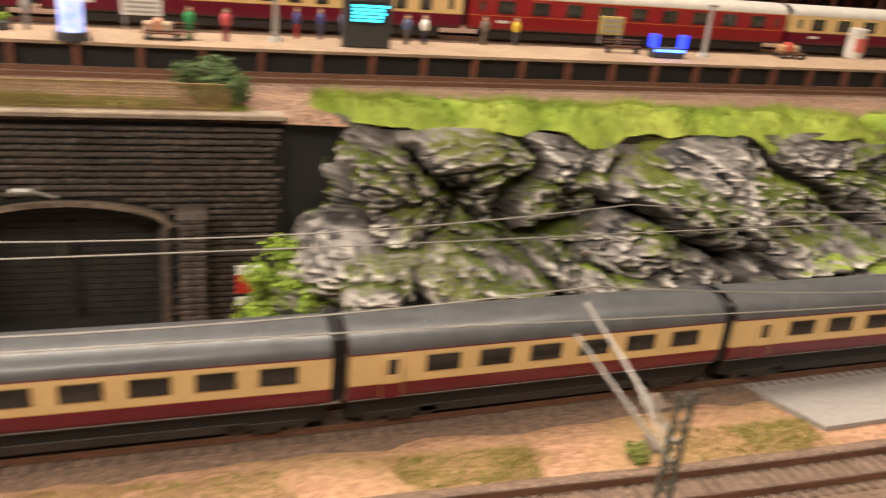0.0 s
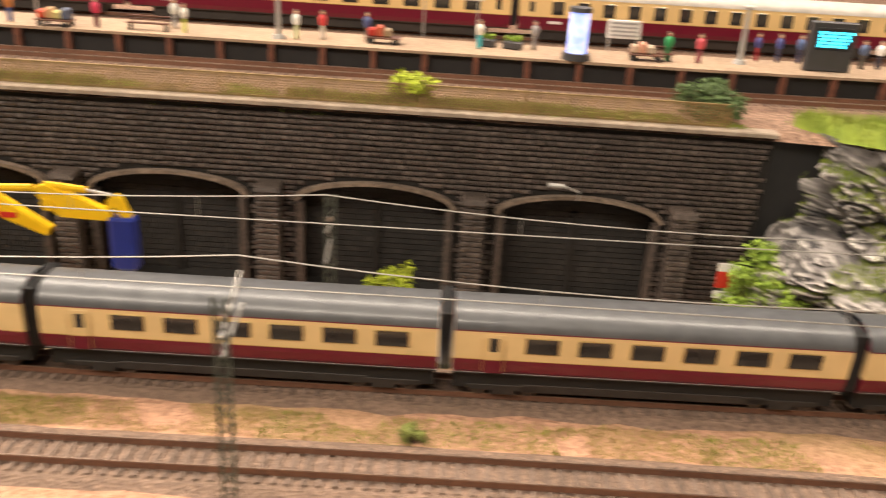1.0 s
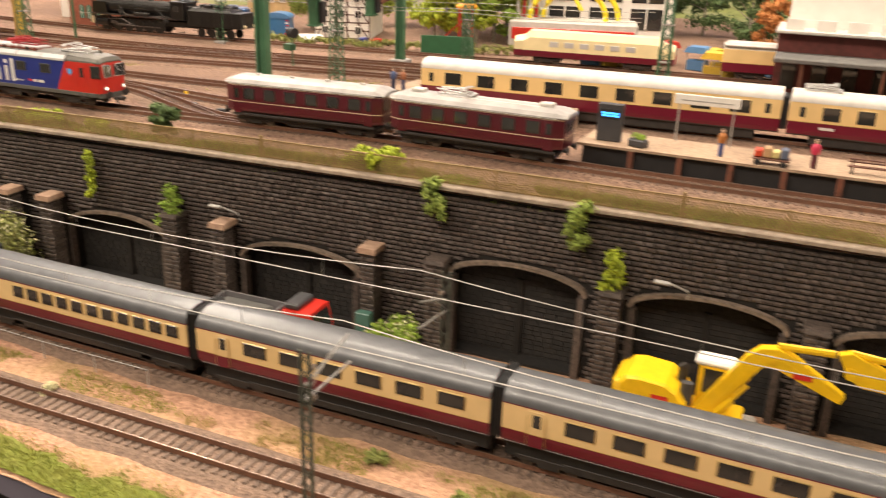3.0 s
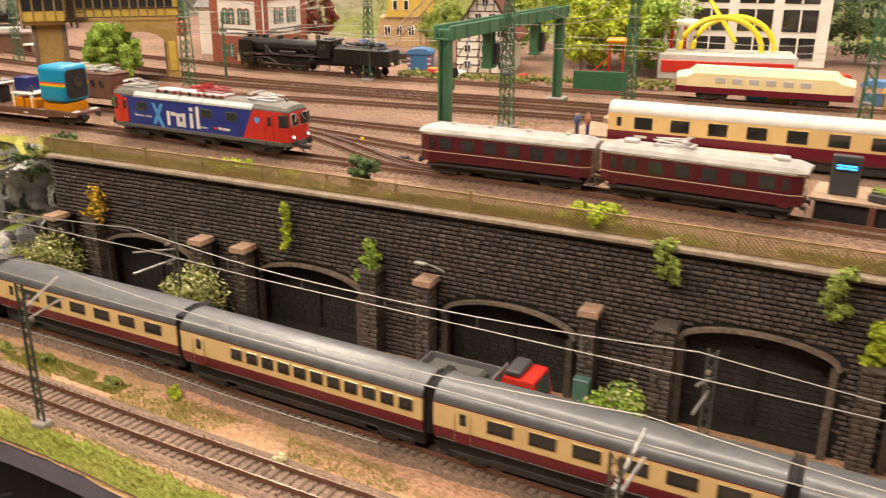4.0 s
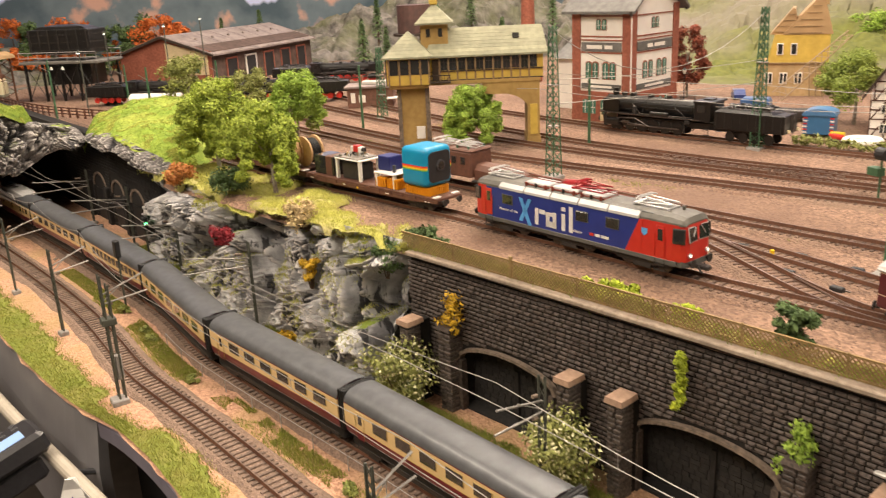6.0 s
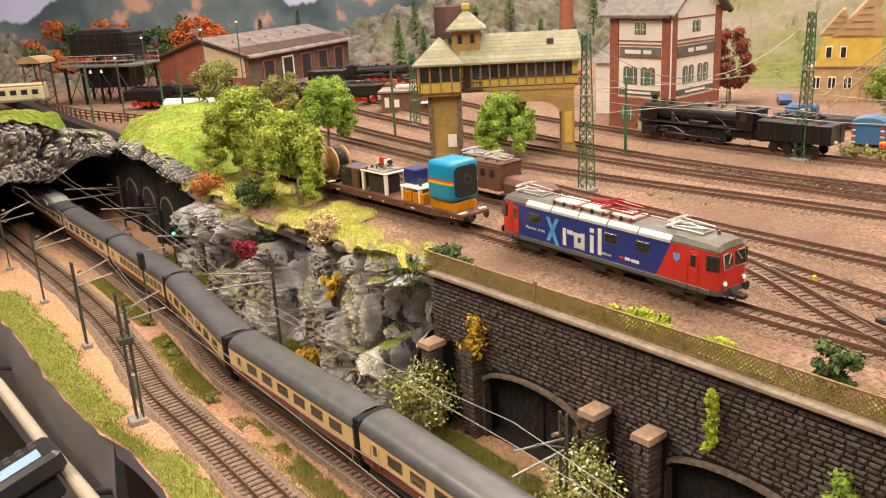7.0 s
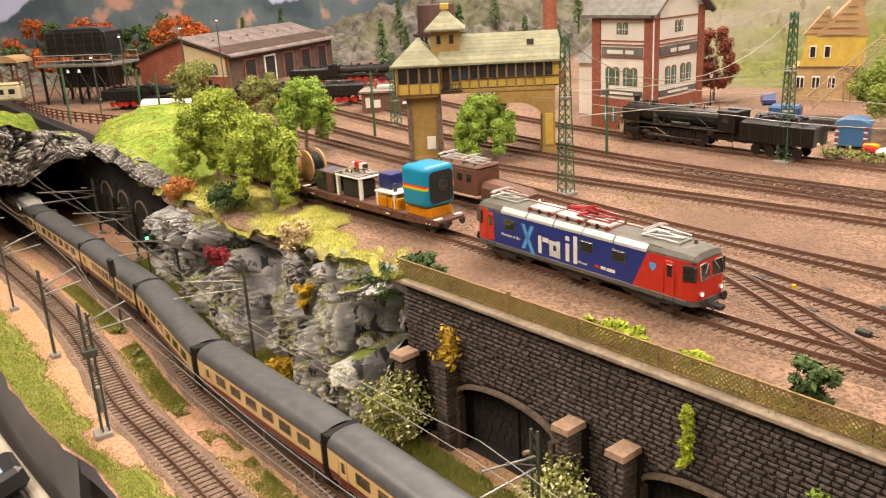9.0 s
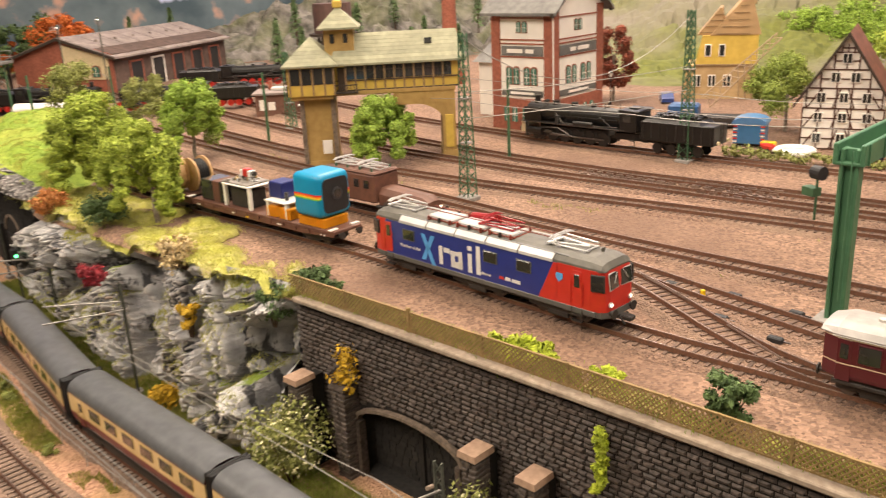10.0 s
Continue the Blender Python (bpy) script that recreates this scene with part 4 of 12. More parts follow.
        for k in range(8):
            z = 0.0373 + k * 0.0010
            a = (z - 0.0362) / 0.01
            lv.box(0.5 * ((0.040 - 0.008 * a) + (-0.053 + 0.018 * a)), s * 0.0173, z, (0.040 - 0.008 * a) + (0.053 - 0.018 * a), 0.0006, 0.00045)
        part("louvre", lv.out(), WHITE, g)
        for x in (0.082, 0.0225, 0.0075):
            ph = part("porthole", B().disc((x, s * 0.0166, 0.0255), (0, s, 0), 0.0031, 0.0010, 18).out(), BRASS, t)
            part("pane", B().disc((x, s * 0.0168, 0.0255), (0, s, 0), 0.0025, 0.0011, 18).out(), GLASS, ph)
        for x in (-0.029, -0.0365):
            window(t, x, s * 0.0172, 0.0222, 0.0042, 0.0085, BRASS, s)
        for x in (-0.075, -0.102):
            window(t, x, s * 0.0172, 0.0222, 0.0080, 0.0088, BRASS, s)
        d = part("door", B().block(-0.0885, s * 0.0173, 0.0068, 0.0085, 0.0005, 0.0262, 0.0002).out(), EXPRESS, t)
        part("door_pane", B().block(-0.0885, s * 0.0175, 0.0215, 0.0052, 0.0006, 0.0095, 0.0002).out(), GLASS, d)
        lamp = part("headlamp", B().disc((0.1095, s * 0.0103, 0.0142), (1, s * 0.55, 0), 0.0019, 0.0016, 14).out(), SILVER, t)
        part("lens", B().disc((0.1109, s * 0.0111, 0.0142), (1, s * 0.55, 0), 0.0014, 0.0004, 14).out(), LAMPLIT, lamp, "lit yellow lamp")
    for x in (0.024, 0.0095, -0.005):
        fan = part("roof_fan", B().disc((x, 0, 0.0497), (0, 0, 1), 0.0054, 0.0007, 22).out(), SILVER, t)
        part("fan_opening", B().disc((x, 0, 0.0502), (0, 0, 1), 0.0044, 0.0004, 22).out(), CHASSIS, fan, "dark round fan opening")
    part("nose_badge", B().block(0.1005, 0.0, 0.0302, 0.006, 0.0075, 0.0006, 0.0002, m=pose(0, 0, 0)).out(), SILVER, t)
    part("underframe", B().block(-0.01, 0, 0.002, 0.15, 0.025, 0.006, 0.001).out(), CHASSIS, t)
    part("coupler", B().block(0.119, 0, 0.0055, 0.010, 0.0025, 0.003, 0.0004).block(0.1235, 0, 0.0045, 0.003, 0.006, 0.004, 0.0006).out(), CHASSIS, t, "black coupler hook")
    for x in (-0.083, 0.06):
        bogie(t, x)
    bel = B()
    for k in range(4):
        bel.block(-0.1177 - 0.0016 * k, 0, 0.006, 0.0013, 0.0315 if k % 2 else 0.0335, 0.0385 if k % 2 else 0.0392, 0.0008)
    part("gangway", bel.out(), RUBBER, t, "black folded gangway")
    return t


def on_path(path, s, span, z, turn=0.0):
    """The pose of a car whose two bogies stand on the line, its middle at s."""
    a, b = path.at(s + span / 2), path.at(s - span / 2)
    return pose((a[0] + b[0]) / 2, (a[1] + b[1]) / 2, z, 0, 0, math.degrees(math.atan2(a[1] - b[1], a[0] - b[0])) + turn)


RAIL_LOW, RAIL_HIGH = LOW + 0.0065, HIGH + 0.0065
NOSE = TRAIN.near(-2.19, -0.206) + 0.19
p_car = power_car()
SLIM = pose(0, 0, 0.0115) @ Matrix.Diagonal((1, 0.97, 0.84, 1))


def settle(car, length):
    """Bogies stay on the rails; a black underframe fills the gap up to the raised body."""
    for ob in [o for o in bpy.data.objects if o.parent is car]:
        kind = ob.name.split(".")[0]
        if kind in ("bogie", "wheel", "underframe", "coupler"):
            ob.matrix_basis = SLIM.inverted() @ ob.matrix_basis
    box = part("under_skirt", B().block(0, 0, 0.0045, length, 0.0235, 0.0125, 0.001).out(), SKIRT, car, "black recessed underframe")
    box.matrix_basis = SLIM.inverted()
    for s in (-1, 1):
        part("sill_line", B().box(0, s * 0.0146, 0.0050, length, 0.0008, 0.0005).out(), SILVER, car)


settle(p_car, 0.19)
p_car.matrix_basis = on_path(TRAIN, NOSE - 0.1165, 0.14, RAIL_LOW) @ SLIM
saloon = express_coach([(0.055 - 0.0262 * k, 0.0162) for k in range(6)], [0.079], "wine red and cream express coach with a grey rounded roof")
diner = express_coach([(0.088 - 0.0135 * k, 0.0095) for k in range(3, 14)], [0.082], "wine red and cream coach with many narrow windows and grey roof")
settle(saloon, 0.196)
settle(diner, 0.196)
s_car = NOSE - 0.233 - 0.0075 - 0.099
saloon.matrix_basis = on_path(TRAIN, s_car, 0.144, RAIL_LOW) @ SLIM
s_car -= 0.2055
diner.matrix_basis = on_path(TRAIN, s_car, 0.144, RAIL_LOW) @ SLIM
for k in range(10):
    s_car -= 0.2055
    copy_thing(diner if k in (3,) else saloon, on_path(TRAIN, s_car, 0.144, RAIL_LOW) @ pose(0, 0, 0.0115))

# ---- blue and red electric engine ----
ROOFGREY = mat("roof_grey_green", (0.118, 0.110, 0.092), (0.085, 0.080, 0.068), scale=200, rough=0.55, bump=0.1, stain=0.25, stain_scale=60)
SKIRT = paint("frame_grey", (0.10, 0.10, 0.095), 0.5)
LIGHTBLUE = paint("light_blue_print", (0.10, 0.36, 0.75), 0.4)
BROWN = mat("wagon_brown", (0.15, 0.065, 0.04), (0.10, 0.042, 0.028), scale=200, rough=0.6, bump=0.1, stain=0.3, stain_scale=50)
MAROON = (0.075, 0.006, 0.014)
DARKGREY = paint("dark_grey_plastic", (0.05, 0.05, 0.055), 0.45)


def pantograph(t, x, z, colour, up=False, w=0.022):
    """A folded current collector on the roof."""
    p = part("pantograph", B().block(x - 0.014, 0, z - 0.0006, 0.003, 0.015, 0.0014, 0.0003).out(), colour, t)
    for y in (-0.006, 0.006):
        part("base_rail", B().tube([(x - 0.014, y, z), (x + 0.014, y, z)], 0.0006, n=5).out(), colour, p)
        part("lower_arm", B().tube([(x - 0.013, y, z + 0.001), (x + 0.015, y * 0.7, z + 0.003)], 0.0006, n=5).out(), colour, p)
        part("upper_arm", B().tube([(x + 0.015, y * 0.7, z + 0.003), (x - 0.011, y * 0.5, z + 0.0048)], 0.0005, n=5).out(), colour, p)
    part("cross_rail", B().tube([(x + 0.013, -0.007, z), (x + 0.013, 0.007, z)], 0.0006, n=5).out(), colour, p)
    part("contact_bar", B().tube([(x - 0.011, -w / 2, z + 0.0042), (x - 0.011, -w / 2 + 0.004, z + 0.0054), (x - 0.011, w / 2 - 0.004, z + 0.0054), (x - 0.011, w / 2, z + 0.0042)], 0.0006, n=5).tube([(x - 0.0085, -w / 2, z + 0.0042), (x - 0.0085, -w / 2 + 0.004, z + 0.0054), (x - 0.0085, w / 2 - 0.004, z + 0.0054), (x - 0.0085, w / 2, z + 0.0042)], 0.0006, n=5).out(), colour, p)


def buffers(t, x, d, z=0.0115, y=0.010):
    for s in (-1, 1):
        bf = part("buffer", B().disc((x, s * y, z), (d, 0, 0), 0.0015, 0.0035, 12).out(), CHASSIS, t)
        part("buffer_plate", B().disc((x + d * 0.0033, s * y, z), (d, 0, 0), 0.0031, 0.0008, 16).out(), CHASSIS, bf)


TERRACOTTA = paint("insulator_brown", (0.22, 0.05, 0.03), 0.3)
ROOFPANEL = mat("roof_panel_grey", (0.56, 0.55, 0.55), (0.46, 0.45, 0.45), scale=120, rough=0.4, metal=0.2, bump=0.05, stain=0.25, stain_scale=60)


def grown(bag, tilt):
    """The white strokes, set wider and taller."""
    bag.v = [(tilt * (-0.0335 + 1.36 * (tilt * x + 0.0335)), y, 0.0150 + 1.12 * (z - 0.0168)) for x, y, z in bag.v]
    return bag


def electric_engine():
    t = thing("electric_locomotive", on_path(U1, U1.near(-1.437, 0.324), 0.14, RAIL_HIGH, 180) @ Matrix.Diagonal((1.10, 1.06, 1.08, 1)), "blue electric model locomotive with red cab ends on the fenced track", "locomotive")
    L = 0.205
    h = L / 2

    def ring(x, hw, z0, z1, lean=0.0):
        o = [(hw, z0), (hw, z0 + 0.012), (hw - 0.0003, z1)]
        return [(x + lean * (z - z0), y, z) for y, z in o] + [(x + lean * (z - z0), -y, z) for y, z in reversed(o)]

    z0, z1 = 0.0125, 0.0375
    part("body", B().loft([ring(-h + 0.0160, 0.0171, z0, z1), ring(h - 0.034, 0.0171, z0, z1)]).out(), BLUE, t, "dark blue printed side walls")
    for d, a, lab in ((1, h - 0.034, "red front cab"), (-1, h - 0.0160, "red rear cab")):
        rg = []
        for x, hw, ln in ((a, 0.0171, 0), (h - 0.010, 0.0171, -0.02), (h - 0.004, 0.0158, -0.06), (h - 0.001, 0.0135, -0.09), (h, 0.0105, -0.10)):
            o = [(hw, z0), (hw, z0 + 0.011), (hw - 0.0004, z1 + 0.0004)]
            rg.append([(d * (x + ln * max(0, z - z0 - 0.011)), y, z) for y, z in o] + [(d * (x + ln * max(0, z - z0 - 0.011)), -y, z) for y, z in reversed(o)])
        cab = part("cab", B().loft(rg).out(), RED, t, lab)
        for s in (-1, 1):
            pn = []
            m = pose(d * (h - 0.0002), s * 0.0062, 0.0262, 0, -d * 7, -d * s * 6)
            part("windscreen", B().block(0, 0, 0, 0.0014, 0.0100, 0.0096, 0.0003, m=m).out(), GLASS, cab, "dark windscreen")
            part("windscreen_rim", B().block(0, 0, -0.0006, 0.0008, 0.0110, 0.0108, 0.0003, m=m).out(), SILVER, cab)
            part("wiper", B().tube([m @ Vector((d * 0.0011, -s * 0.003, 0.0092)), m @ Vector((d * 0.0011, s * 0.001, 0.0035))], 0.0003, n=4).out(), SILVER, cab)
            m2 = pose(d * (h - 0.0052), s * 0.0158, 0.0258, 0, 0, -d * s * 17)
            part("corner_window", B().block(0, 0, 0, 0.0074, 0.0022, 0.0094, 0.0003, m=m2).out(), GLASS, cab)
            part("corner_rim", B().block(0, 0, -0.0006, 0.0086, 0.0018, 0.0106, 0.0003, m=m2).out(), CHASSIS, cab)
            window(cab, d * (h - 0.019), s * 0.0171, 0.0255, 0.0040, 0.0080, RED, s, "door_window")
            part("door_line", B().block(d * (h - 0.019), s * 0.01715, 0.0135, 0.0066, 0.0004, 0.0225, 0.0002).out(), RED, cab)
            for k in (-1, 1):
                part("grab_rail", B().tube([(d * (h - 0.019) + k * 0.0042, s * 0.0178, 0.0145), (d * (h - 0.019) + k * 0.0042, s * 0.0178, 0.030)], 0.0003, n=5).out(), RED, cab)
            lamp = part("headlamp", B().disc((d * (h - 0.0015), s * 0.0098, 0.0168), (d, s * 0.2, 0), 0.0018, 0.0022, 14).out(), SILVER, cab)
            part("lens", B().disc((d * (h + 0.0006), s * 0.0102, 0.0168), (d, s * 0.2, 0), 0.0010, 0.0004, 14).out(), LAMPLIT if d > 0 else WHITE, lamp)
            part("step", B().box(d * (h - 0.019), s * 0.0165, 0.0035, 0.008, 0.003, 0.0006).box(d * (h - 0.019), s * 0.0165, 0.0075, 0.008, 0.003, 0.0006).tube([(d * (h - 0.019) + 0.0038, s * 0.0175, 0.0035), (d * (h - 0.019) + 0.0038, s * 0.0175, 0.0125)], 0.0003, n=5).tube([(d * (h - 0.019) - 0.0038, s * 0.0175, 0.0035), (d * (h - 0.019) - 0.0038, s * 0.0175, 0.0125)], 0.0003, n=5).out(), CHASSIS, t)
        part("apron", B().loft([[(d * (h - 0.030), 0.0168, z), (d * (h - 0.009), 0.0168, z), (d * (h - 0.003), 0.0152, z), (d * (h + 0.0006), 0.0104, z), (d * (h + 0.0006), -0.0104, z), (d * (h - 0.003), -0.0152, z), (d * (h - 0.009), -0.0168, z), (d * (h - 0.030), -0.0168, z)] for z in (0.0086, 0.0128)]).out(), SKIRT, cab, "dark grey apron under the cab")
        part("badge", B().disc((d * (h - 0.0012), 0, 0.0205), (d, 0, 0), 0.0013, 0.0006, 10).out(), BRASS, cab)
        part("white_line", B().block(d * (h - 0.002), 0, 0.0135, 0.003, 0.024, 0.0008, 0.0002).out(), WHITE, cab)
        buffers(t, d * (h - 0.001), d)
        part("coupling", B().block(d * (h + 0.004), 0, 0.006, 0.010, 0.006, 0.003, 0.0006).tube([(d * (h + 0.002), 0.004, 0.009), (d * (h + 0.006), 0.004, 0.004)], 0.0007, n=5).tube([(d * (h + 0.002), -0.004, 0.009), (d * (h + 0.006), -0.004, 0.004)], 0.0007, n=5).out(), CHASSIS, t)
    for s in (-1, 1):
        # slanting foot of the front red field
        part("red_field", B().prism([(h - 0.0480, z0 + 0.0002), (h - 0.0338, z0 + 0.0002), (h - 0.0338, z1), (h - 0.0365, z1)], s * 0.01705, s * 0.01725).out(), RED, t)
        for x in (-0.0620, 0.0150, 0.043):
            window(t, x, s * 0.0172, 0.0262, 0.0108, 0.0070, SKIRT, s)
        for k in range(5):
            x = -0.0575 + 0.0275 * k - 0.0005
            part("roof_panel", B().prism([(0.0176, 0.0376), (0.0172, 0.0394), (0.0142, 0.0424), (0.0138, 0.0420), (0.0166, 0.0378)], x - 0.0132, x + 0.0132, m=Matrix(((0, 1, 0, 0), (s, 0, 0, 0), (0, 0, 1, 0), (0, 0, 0, 1)))).out(), ROOFPANEL, t, "pale grey sloping roof panel")
        part("frame_band", B().block(0, s * 0.0168, 0.0092, L - 0.012, 0.0012, 0.0034, 0.0003).out(), SKIRT, t)
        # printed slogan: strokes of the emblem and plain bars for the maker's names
        y, tilt = s * 0.01728, 1 if s < 0 else -1
        for a, b in (((-0.0475, 0.0148), (-0.0375, 0.0338)), ((-0.0475, 0.0338), (-0.0370, 0.0118))):
            (xa, za), (xb, zb) = a, b
            part("print_stroke", B().prism([(tilt * (xa - 0.0019), za), (tilt * (xa + 0.0019), za), (tilt * (xb + 0.0019), zb), (tilt * (xb - 0.0019), zb)][:: tilt], y - 0.00012, y + 0.00012).out(), LIGHTBLUE, t)
        for x, w, hh in ((-0.0310, 0.0025, 0.0118), (-0.0268, 0.0042, 0.0030), (-0.0200, 0.0068, 0.0040), (-0.0175, 0.0025, 0.0112), (-0.0110, 0.0026, 0.0118), (-0.0055, 0.0026, 0.0178)):
            zb = 0.0168 if hh > 0.0045 else (0.0252 if x < -0.022 else 0.0170)
            part("print_bar", grown(B().box(tilt * x, y, zb, w, 0.00024, hh), tilt).out(), WHITE, t)
        for x, z, w, hh in ((-0.0110, 0.0305, 0.0028, 0.0028), (-0.0210, 0.0248, 0.0066, 0.0026), (-0.0226, 0.0170, 0.0026, 0.0100)):
            part("print_bar", grown(B().box(tilt * x, y, z, w, 0.00024, hh), tilt).out(), WHITE, t)
        flip = pose(0, 0, 0, 90, 0, 0) if s < 0 else pose(0, 0, 0, 90, 0, 180)
        text("Member of the", 0.0034, Matrix.Translation((tilt * -0.061, y + s * 0.0001, 0.0212)) @ flip, WHITE, t)
        text("alliance", 0.0030, Matrix.Translation((tilt * 0.0110, y + s * 0.0001, 0.0172)) @ flip, WHITE, t)
        part("print_bar", B().box(tilt * 0.0245, y, 0.0168, 0.0036, 0.00024, 0.0020).out(), RED, t)
        part("print_bar", B().box(tilt * 0.0298, y, 0.0168, 0.0044, 0.00024, 0.0022).box(tilt * 0.0365, y, 0.0166, 0.0070, 0.00024, 0.0022).out(), WHITE, t)
        part("shield", B().prism([(h - 0.0345, 0.0318), (h - 0.0295, 0.0318), (h - 0.0295, 0.0285), (h - 0.032, 0.0262), (h - 0.0345, 0.0285)], y - 0.0001, y + 0.0002).out(), LIGHTBLUE, t)
    roof = [(0.0166, 0.0374), (0.0162, 0.0392), (0.0138, 0.0420), (0.009, 0.0436), (0.0, 0.0440)]
    rg = roof + [(-y, z) for y, z in reversed(roof[:-1])]
    stations = [(-h + 0.0015, 0.80, 0.0372), (-h + 0.004, 0.93, 0.0388), (-h + 0.012, 1.0, 1), (h - 0.012, 1.0, 1), (h - 0.004, 0.93, 0.0388), (h - 0.0015, 0.80, 0.0372)]
    rr = []
    for x, k, zz in stations:
        f = 1.0 if zz == 1 else (0.25 if zz < 0.038 else 0.75)
        rr.append([(x, y * k, 0.0374 + (z - 0.0374) * f) for y, z in rg])
    part("roof", B().loft(rr).out(), ROOFGREY, t, "grey green curved roof")
    for x, w in ((-0.036, 0.024), (-0.008, 0.025), (0.019, 0.021)):
        bx = part("roof_box", B().block(x, -0.002, 0.0432, w, 0.016, 0.0030, 0.0008).out(), ROOFPANEL, t, "pale roof equipment box")
        part("box_fringe", B().block(x, -0.002, 0.0430, w + 0.0012, 0.0172, 0.0014, 0.0004).out(), TERRACOTTA, bx, "dark red fringe")
        for k in range(3):
            for y in (-0.0115, 0.0085):
                part("insulator", B().disc((x + (k - 1) * w * 0.42, y, 0.0425), (0, 0, 1), 0.0009, 0.0034, 8).disc((x + (k - 1) * w * 0.42, y, 0.0432), (0, 0, 1), 0.0013, 0.0006, 8).disc((x + (k - 1) * w * 0.42, y, 0.0446), (0, 0, 1), 0.0012, 0.0006, 8).out(), TERRACOTTA if k != 1 else CHASSIS, bx)
    part("walkway", B().block(0, -0.0125, 0.0418, 0.150, 0.0028, 0.0008, 0.0002).out(), SKIRT, t)
    part("breaker", B().tube([(-0.020, 0.006, 0.0455), (0.004, 0.006, 0.0485)], 0.0034, 0.0026, 10).out(), paint("pantograph_red", (0.30, 0.012, 0.016), 0.35), t, "dark red roof switch gear")
    pantograph(t, 0.012, 0.0470, paint("switch_red", (0.33, 0.014, 0.018), 0.35), w=0.018)
    pantograph(t, 0.069, 0.0450, SILVER)
    pantograph(t, -0.078, 0.0450, SILVER)
    for y in (-0.004, 0.004):
        part("roof_line", B().tube([(-0.055, y, 0.0480), (0.055, y, 0.0480)], 0.0004, n=5).out(), TERRACOTTA, t)
    part("horn", B().disc((0.088, 0.003, 0.0435), (0, 0, 1), 0.0012, 0.003, 8).out(), ROOFGREY, t)
    for x in (-0.067, 0.0, 0.067):
        bogie(t, x, 0.0066, 0.031, 0.0145)
    part("underframe", B().block(0, 0, 0.006, L - 0.04, 0.028, 0.006, 0.001).out(), CHASSIS, t)
    return t


electric_engine()


# ---- flat wagon with its load ----
def flat_wagon():
    t = thing("flat_wagon", on_path(U1, U1.near(-1.688, 0.214), 0.15, RAIL_HIGH, 180), "long brown flat wagon behind the blue locomotive", "wagon")
    L = 0.228
    part("deck", B().block(0, 0, 0.0125, L, 0.033, 0.0030, 0.0005).out(), BROWN, t)
    for s in (-1, 1):
        part("side_beam", B().prism([(-L / 2, 0.0128), (L / 2, 0.0128), (L / 2, 0.0108), (L * 0.3, 0.0085), (-L * 0.3, 0.0085), (-L / 2, 0.0108)], s * 0.0155, s * 0.0172).out(), BROWN, t)
        for k in range(12):
            part("stake_pocket", B().block(-0.1 + 0.0182 * k, s * 0.0176, 0.0105, 0.0022, 0.0012, 0.004, 0.0003).out(), BROWN, t)
        for x in (-0.09, -0.03, 0.04, 0.1):
            part("print_bar", B().box(x, s * 0.0174, 0.0105, 0.006, 0.0003, 0.0012).out(), WHITE, t)
        part("side_lamp", B().disc((-0.008, s * 0.0172, 0.0105), (0, s, 0), 0.0012, 0.0012, 8).out(), YELLOW, t)
        for d in (-1, 1):
            part("end_plate", B().block(d * 0.109, s * 0.0125, 0.0155, 0.004, 0.009, 0.0012, 0.0003).out(), WHITE, t)
    for x in (-0.083, 0.083):
        bogie(t, x)
    for d in (-1, 1):
        buffers(t, d * L / 2, d, 0.0115)
    return t


wagon = flat_wagon()
WAGON = wagon.matrix_basis.copy()
DECK = 0.0155
CUBE_BLUE = mat("cube_blue", (0.0, 0.25, 0.46), (0.0, 0.22, 0.42), scale=120, rough=0.42, bump=0.04, stain=0.08, stain_scale=60)
ORANGE = paint("orange_plastic", (0.80, 0.33, 0.01), 0.4)
BOXBLUE = paint("navy_box", (0.012, 0.02, 0.13), 0.3)
CIRCUIT = mat("circuit_grey", (0.35, 0.32, 0.28), (0.08, 0.07, 0.06), scale=260, rough=0.5, bump=0.6, stain=0.4, stain_scale=120, voronoi=True)
WOOD = mat("spool_wood", (0.60, 0.38, 0.19), (0.48, 0.28, 0.13), scale=150, rough=0.7, bump=0.15, stain=0.25, stain_scale=60)


